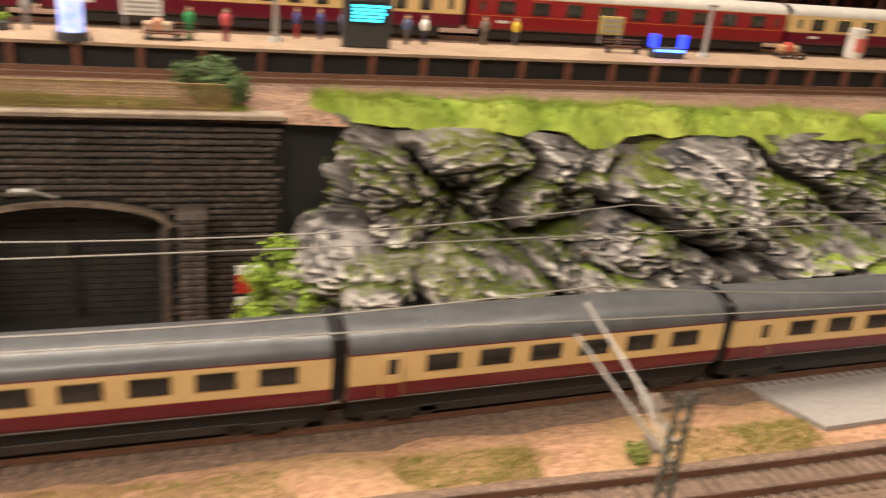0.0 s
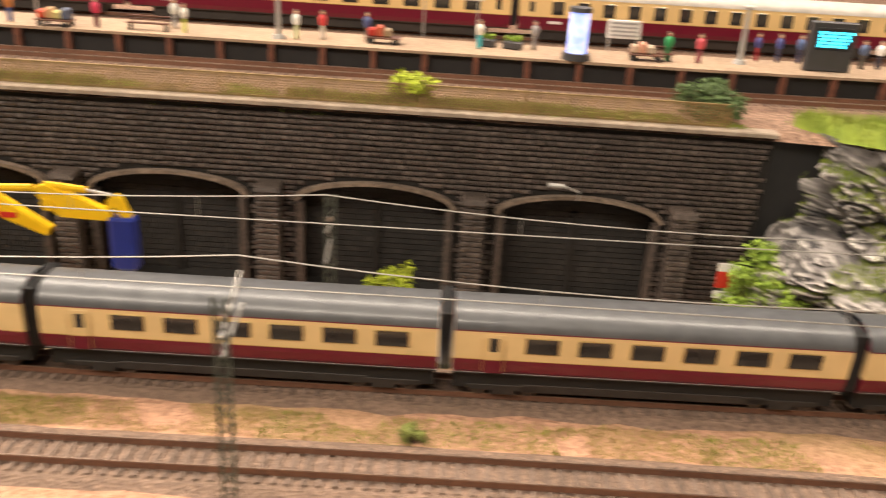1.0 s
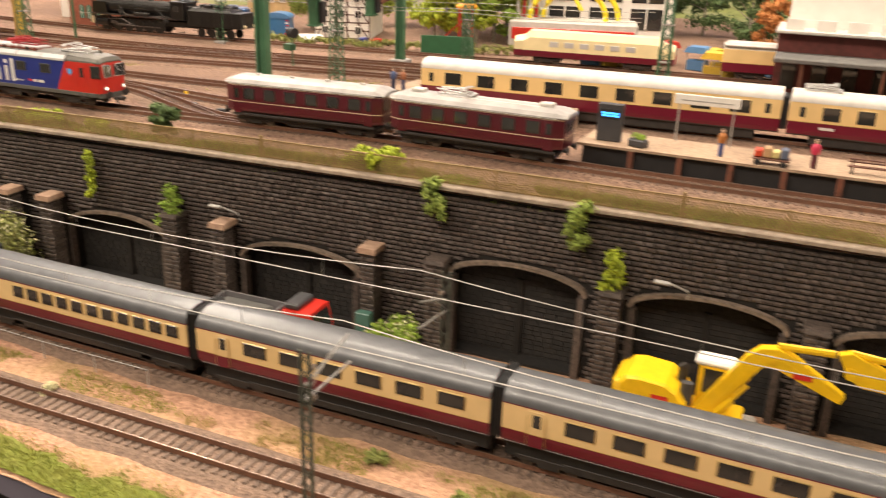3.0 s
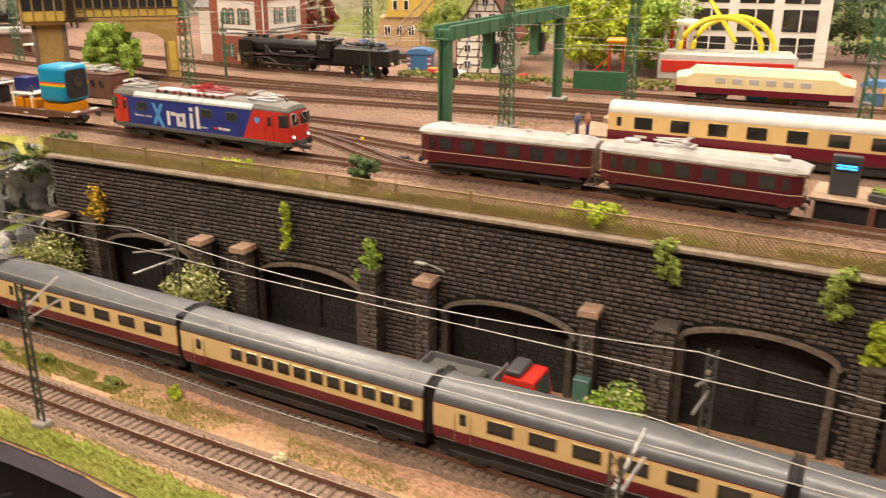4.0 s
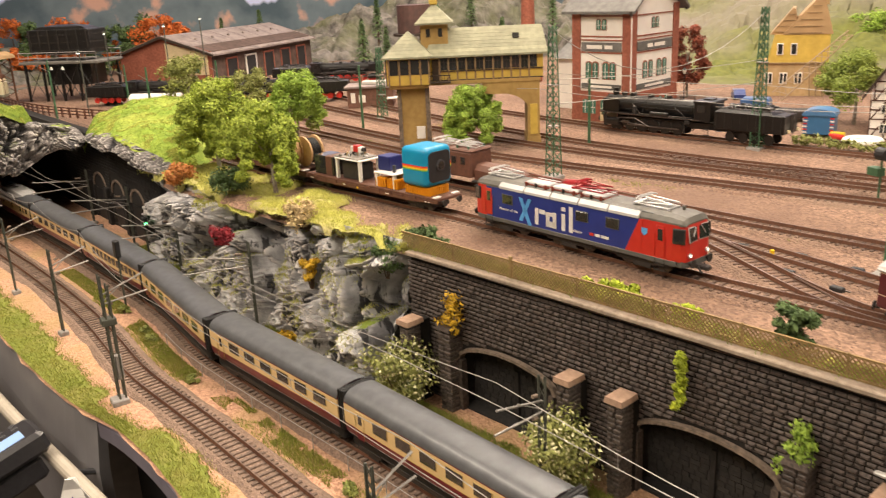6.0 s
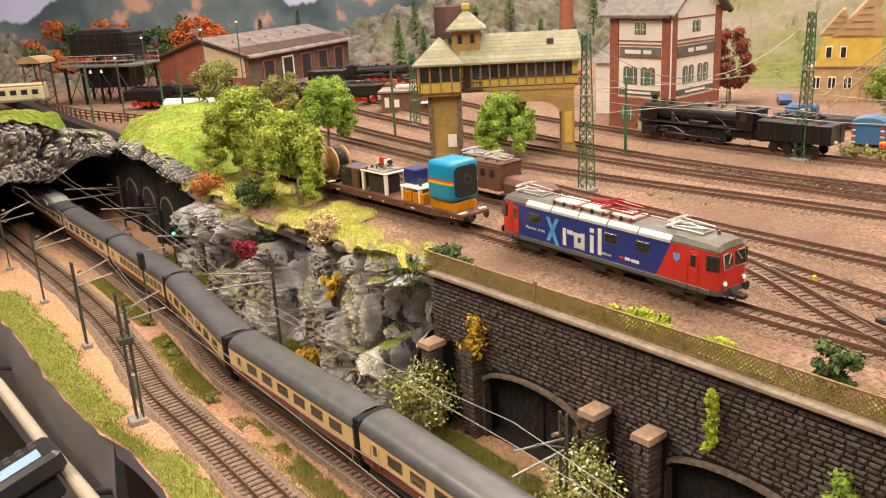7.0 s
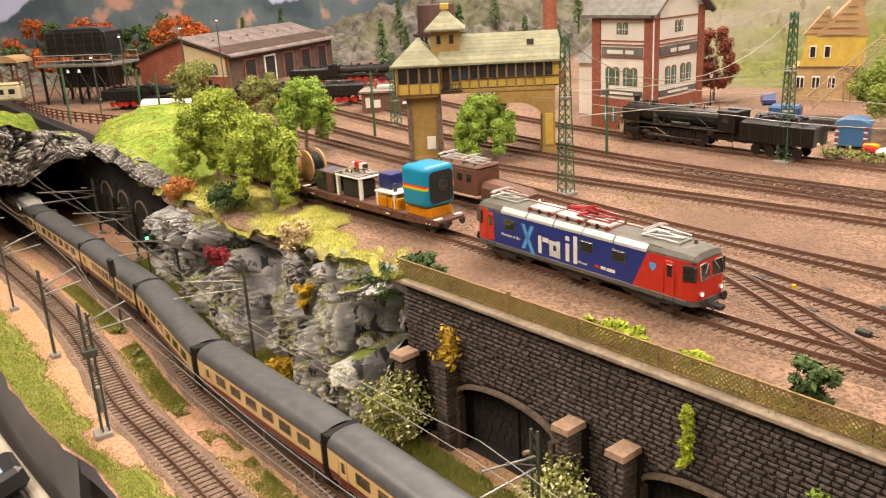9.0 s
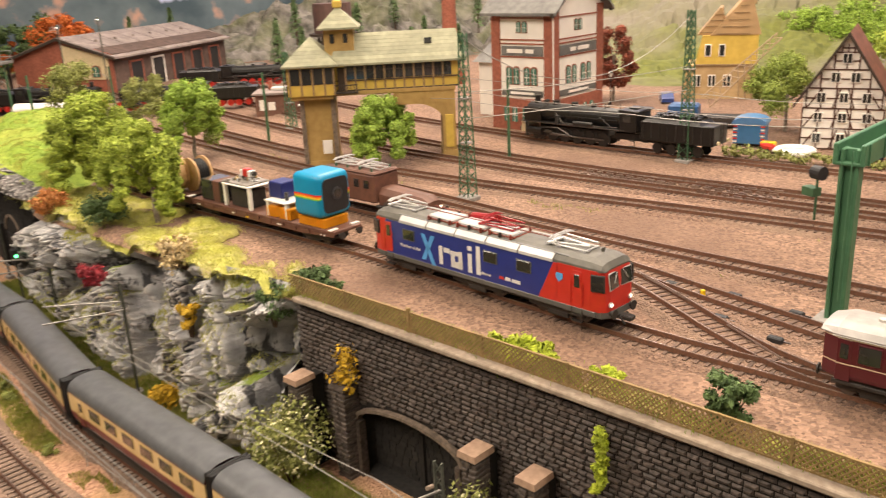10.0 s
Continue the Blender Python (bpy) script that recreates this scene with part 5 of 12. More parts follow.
def camera_cube():
    t = thing("toy_cube", WAGON @ pose(0.083, 0, DECK + 0.008, 0, 0, 0), "bright blue rounded cube with rainbow stripe and a black lens face", "cube")
    bm = bmesh.new()
    bmesh.ops.create_cube(bm, size=1.0, matrix=Matrix.Translation((0, 0, 0.0205)) @ Matrix.Diagonal((0.037, 0.037, 0.039, 1)))
    bmesh.ops.bevel(bm, geom=list(bm.edges), offset=0.0058, segments=4, affect="EDGES", profile=0.5)
    part("shell", bm, CUBE_BLUE, t, smooth=True)
    bm = bmesh.new()
    bmesh.ops.create_cube(bm, size=1.0, matrix=Matrix.Translation((0.0184, 0, 0.0205)) @ Matrix.Diagonal((0.0014, 0.0285, 0.030, 1)))
    bmesh.ops.bevel(bm, geom=[e for e in bm.edges if abs((e.verts[0].co - e.verts[1].co).x) > 0.001], offset=0.005, segments=4, affect="EDGES", profile=0.5)
    fp = part("face_plate", bm, RUBBER, t, "black face plate")
    part("lens_ring", B().disc((0.0190, 0.001, 0.0215), (1, 0, 0), 0.0056, 0.0012, 24).out(), DARKGREY, fp)
    part("lens", B().disc((0.0200, 0.001, 0.0215), (1, 0, 0), 0.0040, 0.0006, 24).out(), GLASS, fp)
    for k, c in enumerate(((0.75, 0.02, 0.02), (0.80, 0.22, 0.01), (0.80, 0.55, 0.02), (0.15, 0.50, 0.08))):
        z = 0.0215 - 0.0012 * k
        b = B().block(-0.001, 0, z, 0.0372, 0.03745, 0.0012, 0.0001)
        part("stripe", B().loft([[(-0.0187 + 0.004, -0.01875, zz), (0.0187 - 0.004, -0.01875, zz), (0.0187 - 0.0012, -0.0170, zz), (0.01805, -0.0146, zz), (0.0180, -0.0146, zz), (0.0170, -0.0165, zz), (0.0147, -0.0183, zz), (-0.0147, -0.0183, zz)] for zz in (z, z + 0.0012)]).out(), paint("stripe_paint", c, 0.4), t)
        part("stripe", B().loft([[(-0.0147, 0.01875, zz), (0.0147, 0.01875, zz), (0.0175, 0.0170, zz), (0.01805, 0.0146, zz), (0.0180, 0.0146, zz), (0.0170, 0.0165, zz), (0.0147, 0.0183, zz), (-0.0147, 0.0183, zz)][::-1] for zz in (z, z + 0.0012)]).out(), paint("stripe_paint", c, 0.4), t)
    return t


camera_cube()


def ribbed_stand(x, w, h):
    t = thing("ribbed_stand", WAGON @ pose(x, 0, DECK), "orange ribbed plastic stand on the flat wagon", "stand", "orange stands on the wagon")
    part("core", B().block(0, 0, 0, w - 0.002, 0.026, h, 0.0005).out(), ORANGE, t)
    k = -w / 2
    while k < w / 2:
        for s in (-1, 1):
            part("rib", B().block(k, s * 0.0135, 0, 0.0014, 0.0016, h - 0.0005, 0.0003).out(), ORANGE, t)
        k += 0.0027
    for j in range(10):
        for d in (-1, 1):
            part("rib", B().block(d * w / 2, -0.0125 + 0.0027 * j, 0, 0.0016, 0.0014, h - 0.0005, 0.0003).out(), ORANGE, t)


ribbed_stand(0.083, 0.034, 0.0085)
ribbed_stand(0.045, 0.014, 0.0105)
ribbed_stand(0.026, 0.013, 0.0105)


def bench_rig(x, w, label, h):
    t = thing("display_table", WAGON @ pose(x, 0, DECK), label, "display stand", "white stands on the wagon")
    part("top", B().block(0, 0, h, w, 0.030, 0.0015, 0.0004).out(), WHITE, t)
    for dx in (-w / 2 + 0.0025, w / 2 - 0.0025):
        for y in (-0.0125, 0.0125):
            part("leg", B().block(dx, y, 0, 0.0034, 0.0034, h, 0.0003).out(), WHITE, t)


bench_rig(0.034, 0.032, "white square stand with thick legs on the flat wagon", 0.0140)
bench_rig(-0.027, 0.044, "white stand that carries circuit boards on the wagon", 0.0215)


def loose_box(x, y, z, sx, sy, sz, m, label, name, category, extra=None):
    t = thing(name, WAGON @ pose(x, y, z), label, category)
    b = part("case", B().block(0, 0, 0, sx, sy, sz, 0.0008).out(), m, t)
    if extra:
        part("band", B().block(sx * 0.28, 0, -0.0001, sx * 0.34, sy + 0.0006, sz + 0.0006, 0.0006).out(), extra, t)
    return t


loose_box(-0.073, 0, DECK, 0.034, 0.024, 0.021, GLASS, "glossy black box with a brown strap on the wagon", "black_box", "box", BROWN)
loose_box(0.024, 0.003, DECK + 0.0155, 0.019, 0.018, 0.015, BOXBLUE, "navy blue gift box standing on the white stand", "blue_box", "box")
loose_box(-0.027, 0, DECK, 0.030, 0.020, 0.018, CHASSIS, "black battery block under the circuit stand", "black_block", "block")
cb = thing("circuit_board", WAGON @ pose(-0.030, 0, DECK + 0.023), "grey crowded circuit board on a white stand", "circuit board")
part("board", B().block(0, 0, 0, 0.042, 0.027, 0.0014, 0.0002).out(), CIRCUIT, cb)
rr = random.Random(8)
for k in range(26):
    x, y = rr.uniform(-0.019, 0.019), rr.uniform(-0.012, 0.012)
    part("component", B().block(x, y, 0.0014, rr.uniform(0.001, 0.004), rr.uniform(0.001, 0.003), rr.uniform(0.0008, 0.0032), 0.0002).out(), rr.choice([CHASSIS, SILVER, SILVER, CIRCUIT, BRASS]), cb)
md = thing("red_gadget", WAGON @ pose(-0.030, 0.004, DECK + 0.0255), "small red and white camera gadget on the circuit board", "camera gadget")
part("case", B().block(0, 0, 0.002, 0.008, 0.007, 0.0075, 0.0005).out(), RED, md)
part("side", B().block(-0.006, 0, 0.002, 0.0045, 0.007, 0.0062, 0.0005).block(0.006, 0, 0.002, 0.0045, 0.007, 0.0062, 0.0005).out(), WHITE, md)
part("lens", B().disc((0.008, 0, 0.0055), (1, 0, 0), 0.0022, 0.004, 14).out(), CHASSIS, md)
part("foot", B().block(0, 0, 0, 0.016, 0.005, 0.002, 0.0003).out(), CIRCUIT, md)
tube_lens = thing("small_tube", WAGON @ pose(0.0405, -0.006, DECK + 0.0155), "short grey tube standing on the white stand", "tube")
part("barrel", B().disc((0, 0, 0), (0, 0, 1), 0.0018, 0.0075, 12).out(), DARKGREY, tube_lens)


def cable_spool(x, y, z, r, w, turns, label, path_pose):
    t = thing("cable_spool", path_pose @ pose(x, y, z), label, "cable spool", "spools on the rear wagon")
    for s in (-1, 1):
        part("flange", B().disc((0, s * w / 2 - 0.001, r), (0, 1, 0), r, 0.002, 28).out(), WOOD, t)
    part("drum", B().disc((0, -w / 2, r), (0, 1, 0), r * (0.55 if turns else 0.9), w, 24).out(), WOOD, t)
    if turns:
        cb = B().loft([[(r * c * math.cos(math.pi * i / 12), -w / 2 + 0.0012 + (w - 0.0024) * k / 14, r + r * c * math.sin(math.pi * i / 12)) for i in range(24)] for k, c in enumerate([0.78, 0.84] * 7 + [0.78])])
        part("cable", cb.out(), RUBBER, t, "black wound cable")


W2 = on_path(U1, U1.near(-1.855, 0.128), 0.12, RAIL_HIGH, 180)
w2 = thing("spool_wagon", W2, "brown wagon loaded with wooden cable spools", "wagon")
part("deck", B().block(0, 0, 0.0125, 0.17, 0.033, 0.003, 0.0005).out(), BROWN, w2)
part("side_beam", B().block(0, 0, 0.009, 0.168, 0.034, 0.0036, 0.0005).out(), BROWN, w2)
for x in (-0.055, 0.055):
    bogie(w2, x)
cable_spool(0.038, -0.0095, DECK, 0.0185, 0.017, False, "bare wooden cable spool on the rear wagon", W2)
cable_spool(0.056, 0.0090, DECK, 0.0175, 0.016, True, "wooden spool wound with black cable", W2)


# ---- two-car maroon railcar ----
RC = bands("railcar_livery", [(0, MAROON), (0.0205, (0.62, 0.5, 0.36)), (0.0210, MAROON), (0.0345, (0.62, 0.5, 0.36)), (0.0351, MAROON)])
PALEROOF = mat("pale_roof", (0.58, 0.55, 0.51), (0.50, 0.47, 0.43), scale=160, rough=0.5, bump=0.06, stain=0.2, stain_scale=60)


RCROOF = mat("railcar_roof", (0.40, 0.38, 0.365), (0.31, 0.295, 0.28), scale=140, rough=0.45, bump=0.06, stain=0.35, stain_scale=50)


def railcar(m, n_win, label, motor):
    t = thing("railcar", m, label, "railcar", "maroon railcar pair")
    L = 0.148
    o = [(0.0162, 0.0125), (0.0168, 0.0145), (0.0168, 0.0362)]
    plan = [(-L / 2, 0.80), (-L / 2 + 0.008, 1.0), (L / 2 - 0.008, 1.0), (L / 2, 0.80)]
    part("body", B().loft([[(x, y * k, z) for y, z in o] + [(x, -y * k, z) for y, z in reversed(o)] for x, k in plan]).out(), RC, t)
    r = [(0.0176, 0.0360), (0.0178, 0.0370), (0.0150, 0.0398), (0.008, 0.0416), (0, 0.042)]
    rg = r + [(-y, z) for y, z in reversed(r[:-1])]
    part("roof", B().loft([[(x, y * k, 0.0360 + (z - 0.0360) * f) for y, z in rg] for x, k, f in ((-L / 2 - 0.002, 0.78, 0.5), (-L / 2 + 0.007, 1, 1), (L / 2 - 0.007, 1, 1), (L / 2 + 0.002, 0.78, 0.5))]).out(), RCROOF, t, "pale grey arched roof")
    for s in (-1, 1):
        for k in range(n_win):
            x = -L / 2 + 0.024 + (L - 0.048) * k / (n_win - 1)
            window(t, x, s * 0.0168, 0.0232, 0.0108, 0.0096, RC, s)
        for x in (-L / 2 + 0.0115, L / 2 - 0.0115):
            d = part("door", B().block(x, s * 0.0169, 0.0112, 0.0075, 0.0004, 0.0235, 0.0002).out(), RC, t)
            part("pane", B().block(x, s * 0.0171, 0.0236, 0.0042, 0.0005, 0.0085, 0.0002).out(), GLASS, d)
        part("gutter", B().block(0, s * 0.0176, 0.0356, L - 0.01, 0.0006, 0.0006, 0.0002).out(), PALEROOF, t)
        part("sole_bar", B().block(0, s * 0.0155, 0.0085, L - 0.012, 0.0016, 0.0022, 0.0003).out(), CHASSIS, t)
    for d in (-1, 1):
        for y in (-0.0078, 0.0, 0.0078):
            part("end_window", B().block(d * (L / 2 - 0.0002), y, 0.0240, 0.0008, 0.0052, 0.0085, 0.0002).out(), GLASS, t)
        buffers(t, d * (L / 2 - 0.001), d)
    if motor:
        for x in (-0.055, 0.055):
            part("horn_box", B().block(x, 0, 0.0415, 0.011, 0.009, 0.0030, 0.0006).out(), PALEROOF, t)
        pantograph(t, 0.022, 0.0435, SILVER)
        for y in (-0.006, 0.006):
            part("roof_walk", B().block(-0.01, y, 0.0410, 0.085, 0.003, 0.0010, 0.0002).out(), PALEROOF, t)
    else:
        for x in (-0.05, -0.017, 0.017, 0.05):
            part("roof_vent", B().disc((x, 0, 0.0412), (0, 0, 1), 0.0022, 0.0022, 10).out(), PALEROOF, t)
    for x in (-0.048, 0.048):
        bogie(t, x)
    part("underframe", B().block(0, 0, 0.0045, L - 0.022, 0.024, 0.0078, 0.001).out(), CHASSIS, t)
    part("battery_box", B().block(0, 0.006, 0.002, 0.035, 0.010, 0.006, 0.0006).out(), CHASSIS, t)
    return t


railcar(on_path(U1, U1.near(-1.145, 0.4585), 0.1, RAIL_HIGH), 6, "maroon trailer railcar with a pale grey roof by the points", False)
railcar(on_path(U1, U1.near(-1.000, 0.5185), 0.1, RAIL_HIGH), 6, "maroon motor railcar with rooftop gear beside the platform end", True)


# ---- long coaches behind the platform ----
TEE = bands("long_coach_livery", [(0, (0.03, 0.028, 0.026)), (0.0085, WINE), (0.0195, GOLD), (0.0199, (0.74, 0.53, 0.24)), (0.0360, (0.6, 0.55, 0.45))], rough=0.35)
REDCOACH = bands("red_coach_livery", [(0, (0.03, 0.028, 0.026)), (0.0085, (0.26, 0.012, 0.016)), (0.0200, (0.70, 0.30, 0.05)), (0.0205, (0.30, 0.014, 0.02)), (0.0355, (0.70, 0.30, 0.05)), (0.036, (0.26, 0.012, 0.016))], rough=0.35)


def long_coach(s, livery, n_win, roofmat, label, pant=False):
    t = thing("train_coach", on_path(U2, s, 0.25, RAIL_HIGH), label, "train coach", "long coaches behind the platform")
    L = 0.338
    o = [(0.0155, 0.0075), (0.0165, 0.012), (0.0166, 0.0365)]
    part("body", B().loft([[(x, y, z) for y, z in o] + [(x, -y, z) for y, z in reversed(o)] for x in (-L / 2, L / 2)]).out(), livery, t)
    r = [(0.0168, 0.0362), (0.0164, 0.0388), (0.0145, 0.0418), (0.010, 0.0440), (0.005, 0.0450), (0, 0.0453)]
    rg = r + [(-y, z) for y, z in reversed(r[:-1])]
    part("roof", B().loft([[(x, y, z) for y, z in rg] for x in (-L / 2, L / 2)], closed=False).out(), roofmat, t, smooth=True)
    for sd in (-1, 1):
        for k in range(n_win):
            x = -L / 2 + 0.034 + (L - 0.068) * k / (n_win - 1)
            window(t, x, sd * 0.0166, 0.0222, 0.0172 if n_win < 11 else (0.0140 if n_win < 13 else 0.0105), 0.0112, livery, sd)
        for x in (-L / 2 + 0.011, L / 2 - 0.011):
            d = part("door", B().block(x, sd * 0.0167, 0.0092, 0.0085, 0.0004, 0.0262, 0.0002).out(), livery, t)
            part("pane", B().block(x, sd * 0.0169, 0.0238, 0.0045, 0.0005, 0.0085, 0.0002).out(), GLASS, d)
        part("plate", B().block(L / 2 - 0.032, sd * 0.0167, 0.0140, 0.012, 0.0003, 0.0024, 0.0001).out(), WHITE, t)
    if pant:
        pantograph(t, 0.145, 0.046, SILVER)
        pantograph(t, -0.145, 0.046, SILVER)
    for x in (-0.125, 0.125):
        bogie(t, x)
    part("underframe", B().block(0, 0, -0.001, 0.30, 0.027, 0.010, 0.001).out(), CHASSIS, t)
    part("gangway", B().block(-L / 2 - 0.003, 0, 0.010, 0.006, 0.022, 0.029, 0.001).out(), RUBBER, t)


s2 = 2.095
CREAM_LABEL, RED_LABEL = "cream and wine red coach with a white roof behind the platform", "red coach with orange lines waiting at the platform"
for k, (lv, nw, rm, lb, pn) in enumerate(((TEE, 9, PALEROOF, CREAM_LABEL, False), (TEE, 11, PALEROOF, CREAM_LABEL, True), (TEE, 13, PALEROOF, CREAM_LABEL, False), (REDCOACH, 9, PALEROOF, RED_LABEL, False), (TEE, 9, PALEROOF, CREAM_LABEL, False), (TEE, 9, PALEROOF, CREAM_LABEL, False))):
    long_coach(s2 - 0.345 * k, lv, nw, rm, lb, pn)


# ---- brown crocodile engine ----
def crocodile():
    t = thing("articulated_locomotive", on_path(T3, T3.near(-1.70, 0.305), 0.1, RAIL_HIGH, 180), "brown articulated electric locomotive with long low bonnets", "locomotive")
    part("body", B().block(0, 0, 0.012, 0.066, 0.034, 0.0275, 0.0015).out(), BROWN, t)
    part("roof", B().block(0, 0, 0.0392, 0.068, 0.034, 0.003, 0.0015).out(), BROWN, t)
    for s in (-1, 1):
        for x in (-0.022, -0.008, 0.008, 0.022):
            window(t, x, s * 0.017, 0.026, 0.007, 0.008, BROWN, s)
    for d in (-1, 1):
        o = [(0.0125, 0.010), (0.0125, 0.021), (0.0085, 0.0265), (0.0, 0.0275)]
        rg = o + [(-y, z) for y, z in reversed(o[:-1])]
        hood = part("bonnet", B().loft([[(d * x, y * k, z * f) for y, z in rg] for x, k, f in ((0.034, 1, 1), (0.088, 0.95, 0.9), (0.096, 0.9, 0.75))]).out(), BROWN, t, "long low brown bonnet")
        part("footplate", B().block(d * 0.066, 0, 0.008, 0.066, 0.033, 0.0022, 0.0004).out(), CHASSIS, t)
        for x in (0.046, 0.062, 0.078):
            for y in (-0.0115, 0.0115):
                wheel(t, d * x, y, 0.0075)
        part("side_rod", B().box(d * 0.062, -0.0132, 0.006, 0.040, 0.001, 0.0016).out(), WHEEL, t)
        buffers(t, d * 0.098, d)
        for y in (-0.008, 0.008):
            part("lamp", B().disc((d * 0.095, y, 0.0135), (d, 0, 0), 0.0014, 0.0016, 10).out(), LAMPLIT, t)
    for x in (-0.018, 0.018):
        pantograph(t, x, 0.0438, SILVER, w=0.026)
    for x in (-0.026, -0.009, 0.009, 0.026):
        for y in (-0.012, 0.012):
            part("insulator", B().disc((x, y, 0.042), (0, 0, 1), 0.0012, 0.003, 8).out(), paint("insulator_green", (0.05, 0.13, 0.08)), t)
    part("roof_cable", B().tube([(-0.028, -0.009, 0.0455), (0.028, -0.009, 0.0455)], 0.0005, n=5).tube([(-0.028, 0.009, 0.0455), (0.028, 0.009, 0.0455)], 0.0005, n=5).out(), SILVER, t)


crocodile()


# ---- black steam engine ----
IRON = mat("steam_black", (0.011, 0.010, 0.010), (0.005, 0.005, 0.005), scale=160, rough=0.33, bump=0.15, stain=0.3, stain_scale=50, c3=(0.020, 0.016, 0.014))


SOOT = mat("dusty_black_metal", (0.035, 0.032, 0.030), (0.014, 0.013, 0.012), scale=200, rough=0.6, metal=0.2, bump=0.2, stain=0.3, c3=(0.06, 0.045, 0.035))
CREAMY = paint("cream_paint", (0.70, 0.58, 0.36), 0.45)


def steam_engine(m, label, wheels_red=False):
    t = thing("steam_locomotive", m, label, "steam locomotive", "steam engines")
    rim = RED if wheels_red else IRON
    part("boiler", B().tube([(-0.028, 0, 0.031), (0.095, 0, 0.031), (0.110, 0, 0.031)], 0.0108, 0.0108, 20).out(), IRON, t, smooth=False)
    part("smokebox_door", B().disc((0.110, 0, 0.031), (1, 0, 0), 0.0095, 0.0016, 20).out(), IRON, t)
    for x, r, h in ((0.100, 0.0042, 0.010), (0.072, 0.0052, 0.0055), (0.045, 0.0048, 0.0050), (0.018, 0.0040, 0.0045)):
        part("chimney" if x > 0.09 else "dome", B().tube([(x, 0, 0.040), (x, 0, 0.040 + h)], r, r * 0.85, 14).out(), IRON, t)
    part("running_board", B().block(0.04, 0, 0.0205, 0.150, 0.033, 0.0014, 0.0003).out(), IRON, t)
    for s in (-1, 1):
        part("smoke_deflector", B().block(0.098, s * 0.0145, 0.022, 0.026, 0.0008, 0.016, 0.0003).out(), IRON, t)
        part("cylinder", B().tube([(0.083, s * 0.0140, 0.0105), (0.104, s * 0.0140, 0.0105)], 0.0046, n=12).out(), IRON, t)
        for x in (0.070, 0.052, 0.034, 0.016, -0.002):
            part("wheel", B().disc((x, s * 0.0098 - 0.001, 0.0078), (0, 1, 0), 0.0078, 0.002, 18).out(), rim, t)
        part("side_rod", B().box(0.034, s * 0.0125, 0.0068, 0.078, 0.001, 0.0016).out(), WHEEL, t)
        part("connecting_rod", B().tube([(0.085, s * 0.0138, 0.0105), (0.034, s * 0.0138, 0.008)], 0.0007, n=5).out(), WHEEL, t)
        part("boiler_pipe", B().tube([(-0.02, s * 0.0112, 0.030), (0.05, s * 0.0112, 0.030), (0.075, s * 0.012, 0.026)], 0.0007, n=5).out(), IRON, t)
    for k in range(6):
        part("boiler_band", B().tube([(-0.02 + 0.021 * k, 0, 0.031), (-0.0188 + 0.021 * k, 0, 0.031)], 0.0111, n=20).out(), SOOT, t)
    for s in (-1, 1):
        part("hand_rail", B().tube([(-0.024, s * 0.0108, 0.0365), (0.098, s * 0.0108, 0.0365)], 0.0004, n=5).out(), SOOT, t)
        part("air_pump", B().tube([(0.060, s * 0.0150, 0.0215), (0.060, s * 0.0150, 0.0310)], 0.0028, n=10).tube([(0.060, s * 0.0150, 0.0235), (0.060, s * 0.0150, 0.0265)], 0.0034, n=10).out(), SOOT, t)
        part("air_tank", B().tube([(0.010, s * 0.0150, 0.0240), (0.036, s * 0.0150, 0.0240)], 0.0026, n=10).out(), IRON, t)
        part("steam_pipe", B().tube([(0.080, s * 0.004, 0.041), (0.088, s * 0.010, 0.036), (0.092, s * 0.0135, 0.022)], 0.0016, n=6).out(), SOOT, t)
        part("sand_pipe", B().tube([(0.045, s * 0.003, 0.044), (0.047, s * 0.0105, 0.036), (0.052, s * 0.0125, 0.018)], 0.0005, n=5).out(), SOOT, t)
        part("front_lamp", B().disc((0.1145, s * 0.0105, 0.0185), (1, 0, 0), 0.0022, 0.0022, 12).out(), CREAMY, t)
        part("valve_gear", B().tube([(0.088, s * 0.0142, 0.0150), (0.060, s * 0.0142, 0.0165), (0.044, s * 0.0142, 0.0100)], 0.0007, n=5).out(), WHEEL, t)
    for s in (-1, 1):
        # paler strip paints the light caught along the running board's edge
        part("board_edge", B().box(0.04, s * 0.0168, 0.0208, 0.150, 0.0005, 0.0009).out(), WHEEL, t)
        part("injector", B().block(-0.018, s * 0.0150, 0.0150, 0.008, 0.004, 0.005, 0.0008).tube([(-0.018, s * 0.0150, 0.019), (-0.010, s * 0.0135, 0.026), (0.004, s * 0.0112, 0.033)], 0.0006, n=5).out(), SOOT, t)
        part("feed_pipe", B().tube([(-0.022, s * 0.0140, 0.0235), (0.0, s * 0.0150, 0.0225), (0.052, s * 0.0148, 0.0225), (0.066, s * 0.0110, 0.0335)], 0.0006, n=5).out(), WHEEL, t)
        part("crosshead", B().block(0.074, s * 0.0138, 0.0095, 0.010, 0.0022, 0.0034, 0.0004).out(), WHEEL, t)
        part("front_step", B().box(0.106, s * 0.0130, 0.004, 0.005, 0.004, 0.0007).box(0.106, s * 0.0150, 0.004, 0.005, 0.0005, 0.016).out(), SOOT, t)
        part("cab_step", B().box(-0.044, s * 0.0150, 0.0045, 0.007, 0.004, 0.0007).box(-0.044, s * 0.0150, 0.0110, 0.007, 0.004, 0.0007).box(-0.047, s * 0.0160, 0.0045, 0.0006, 0.0005, 0.016).out(), SOOT, t)
        for k in range(5):
            part("brake_hanger", B().box(0.061 - 0.018 * k, s * 0.0105, 0.0035, 0.0016, 0.0010, 0.012).out(), SOOT, t)
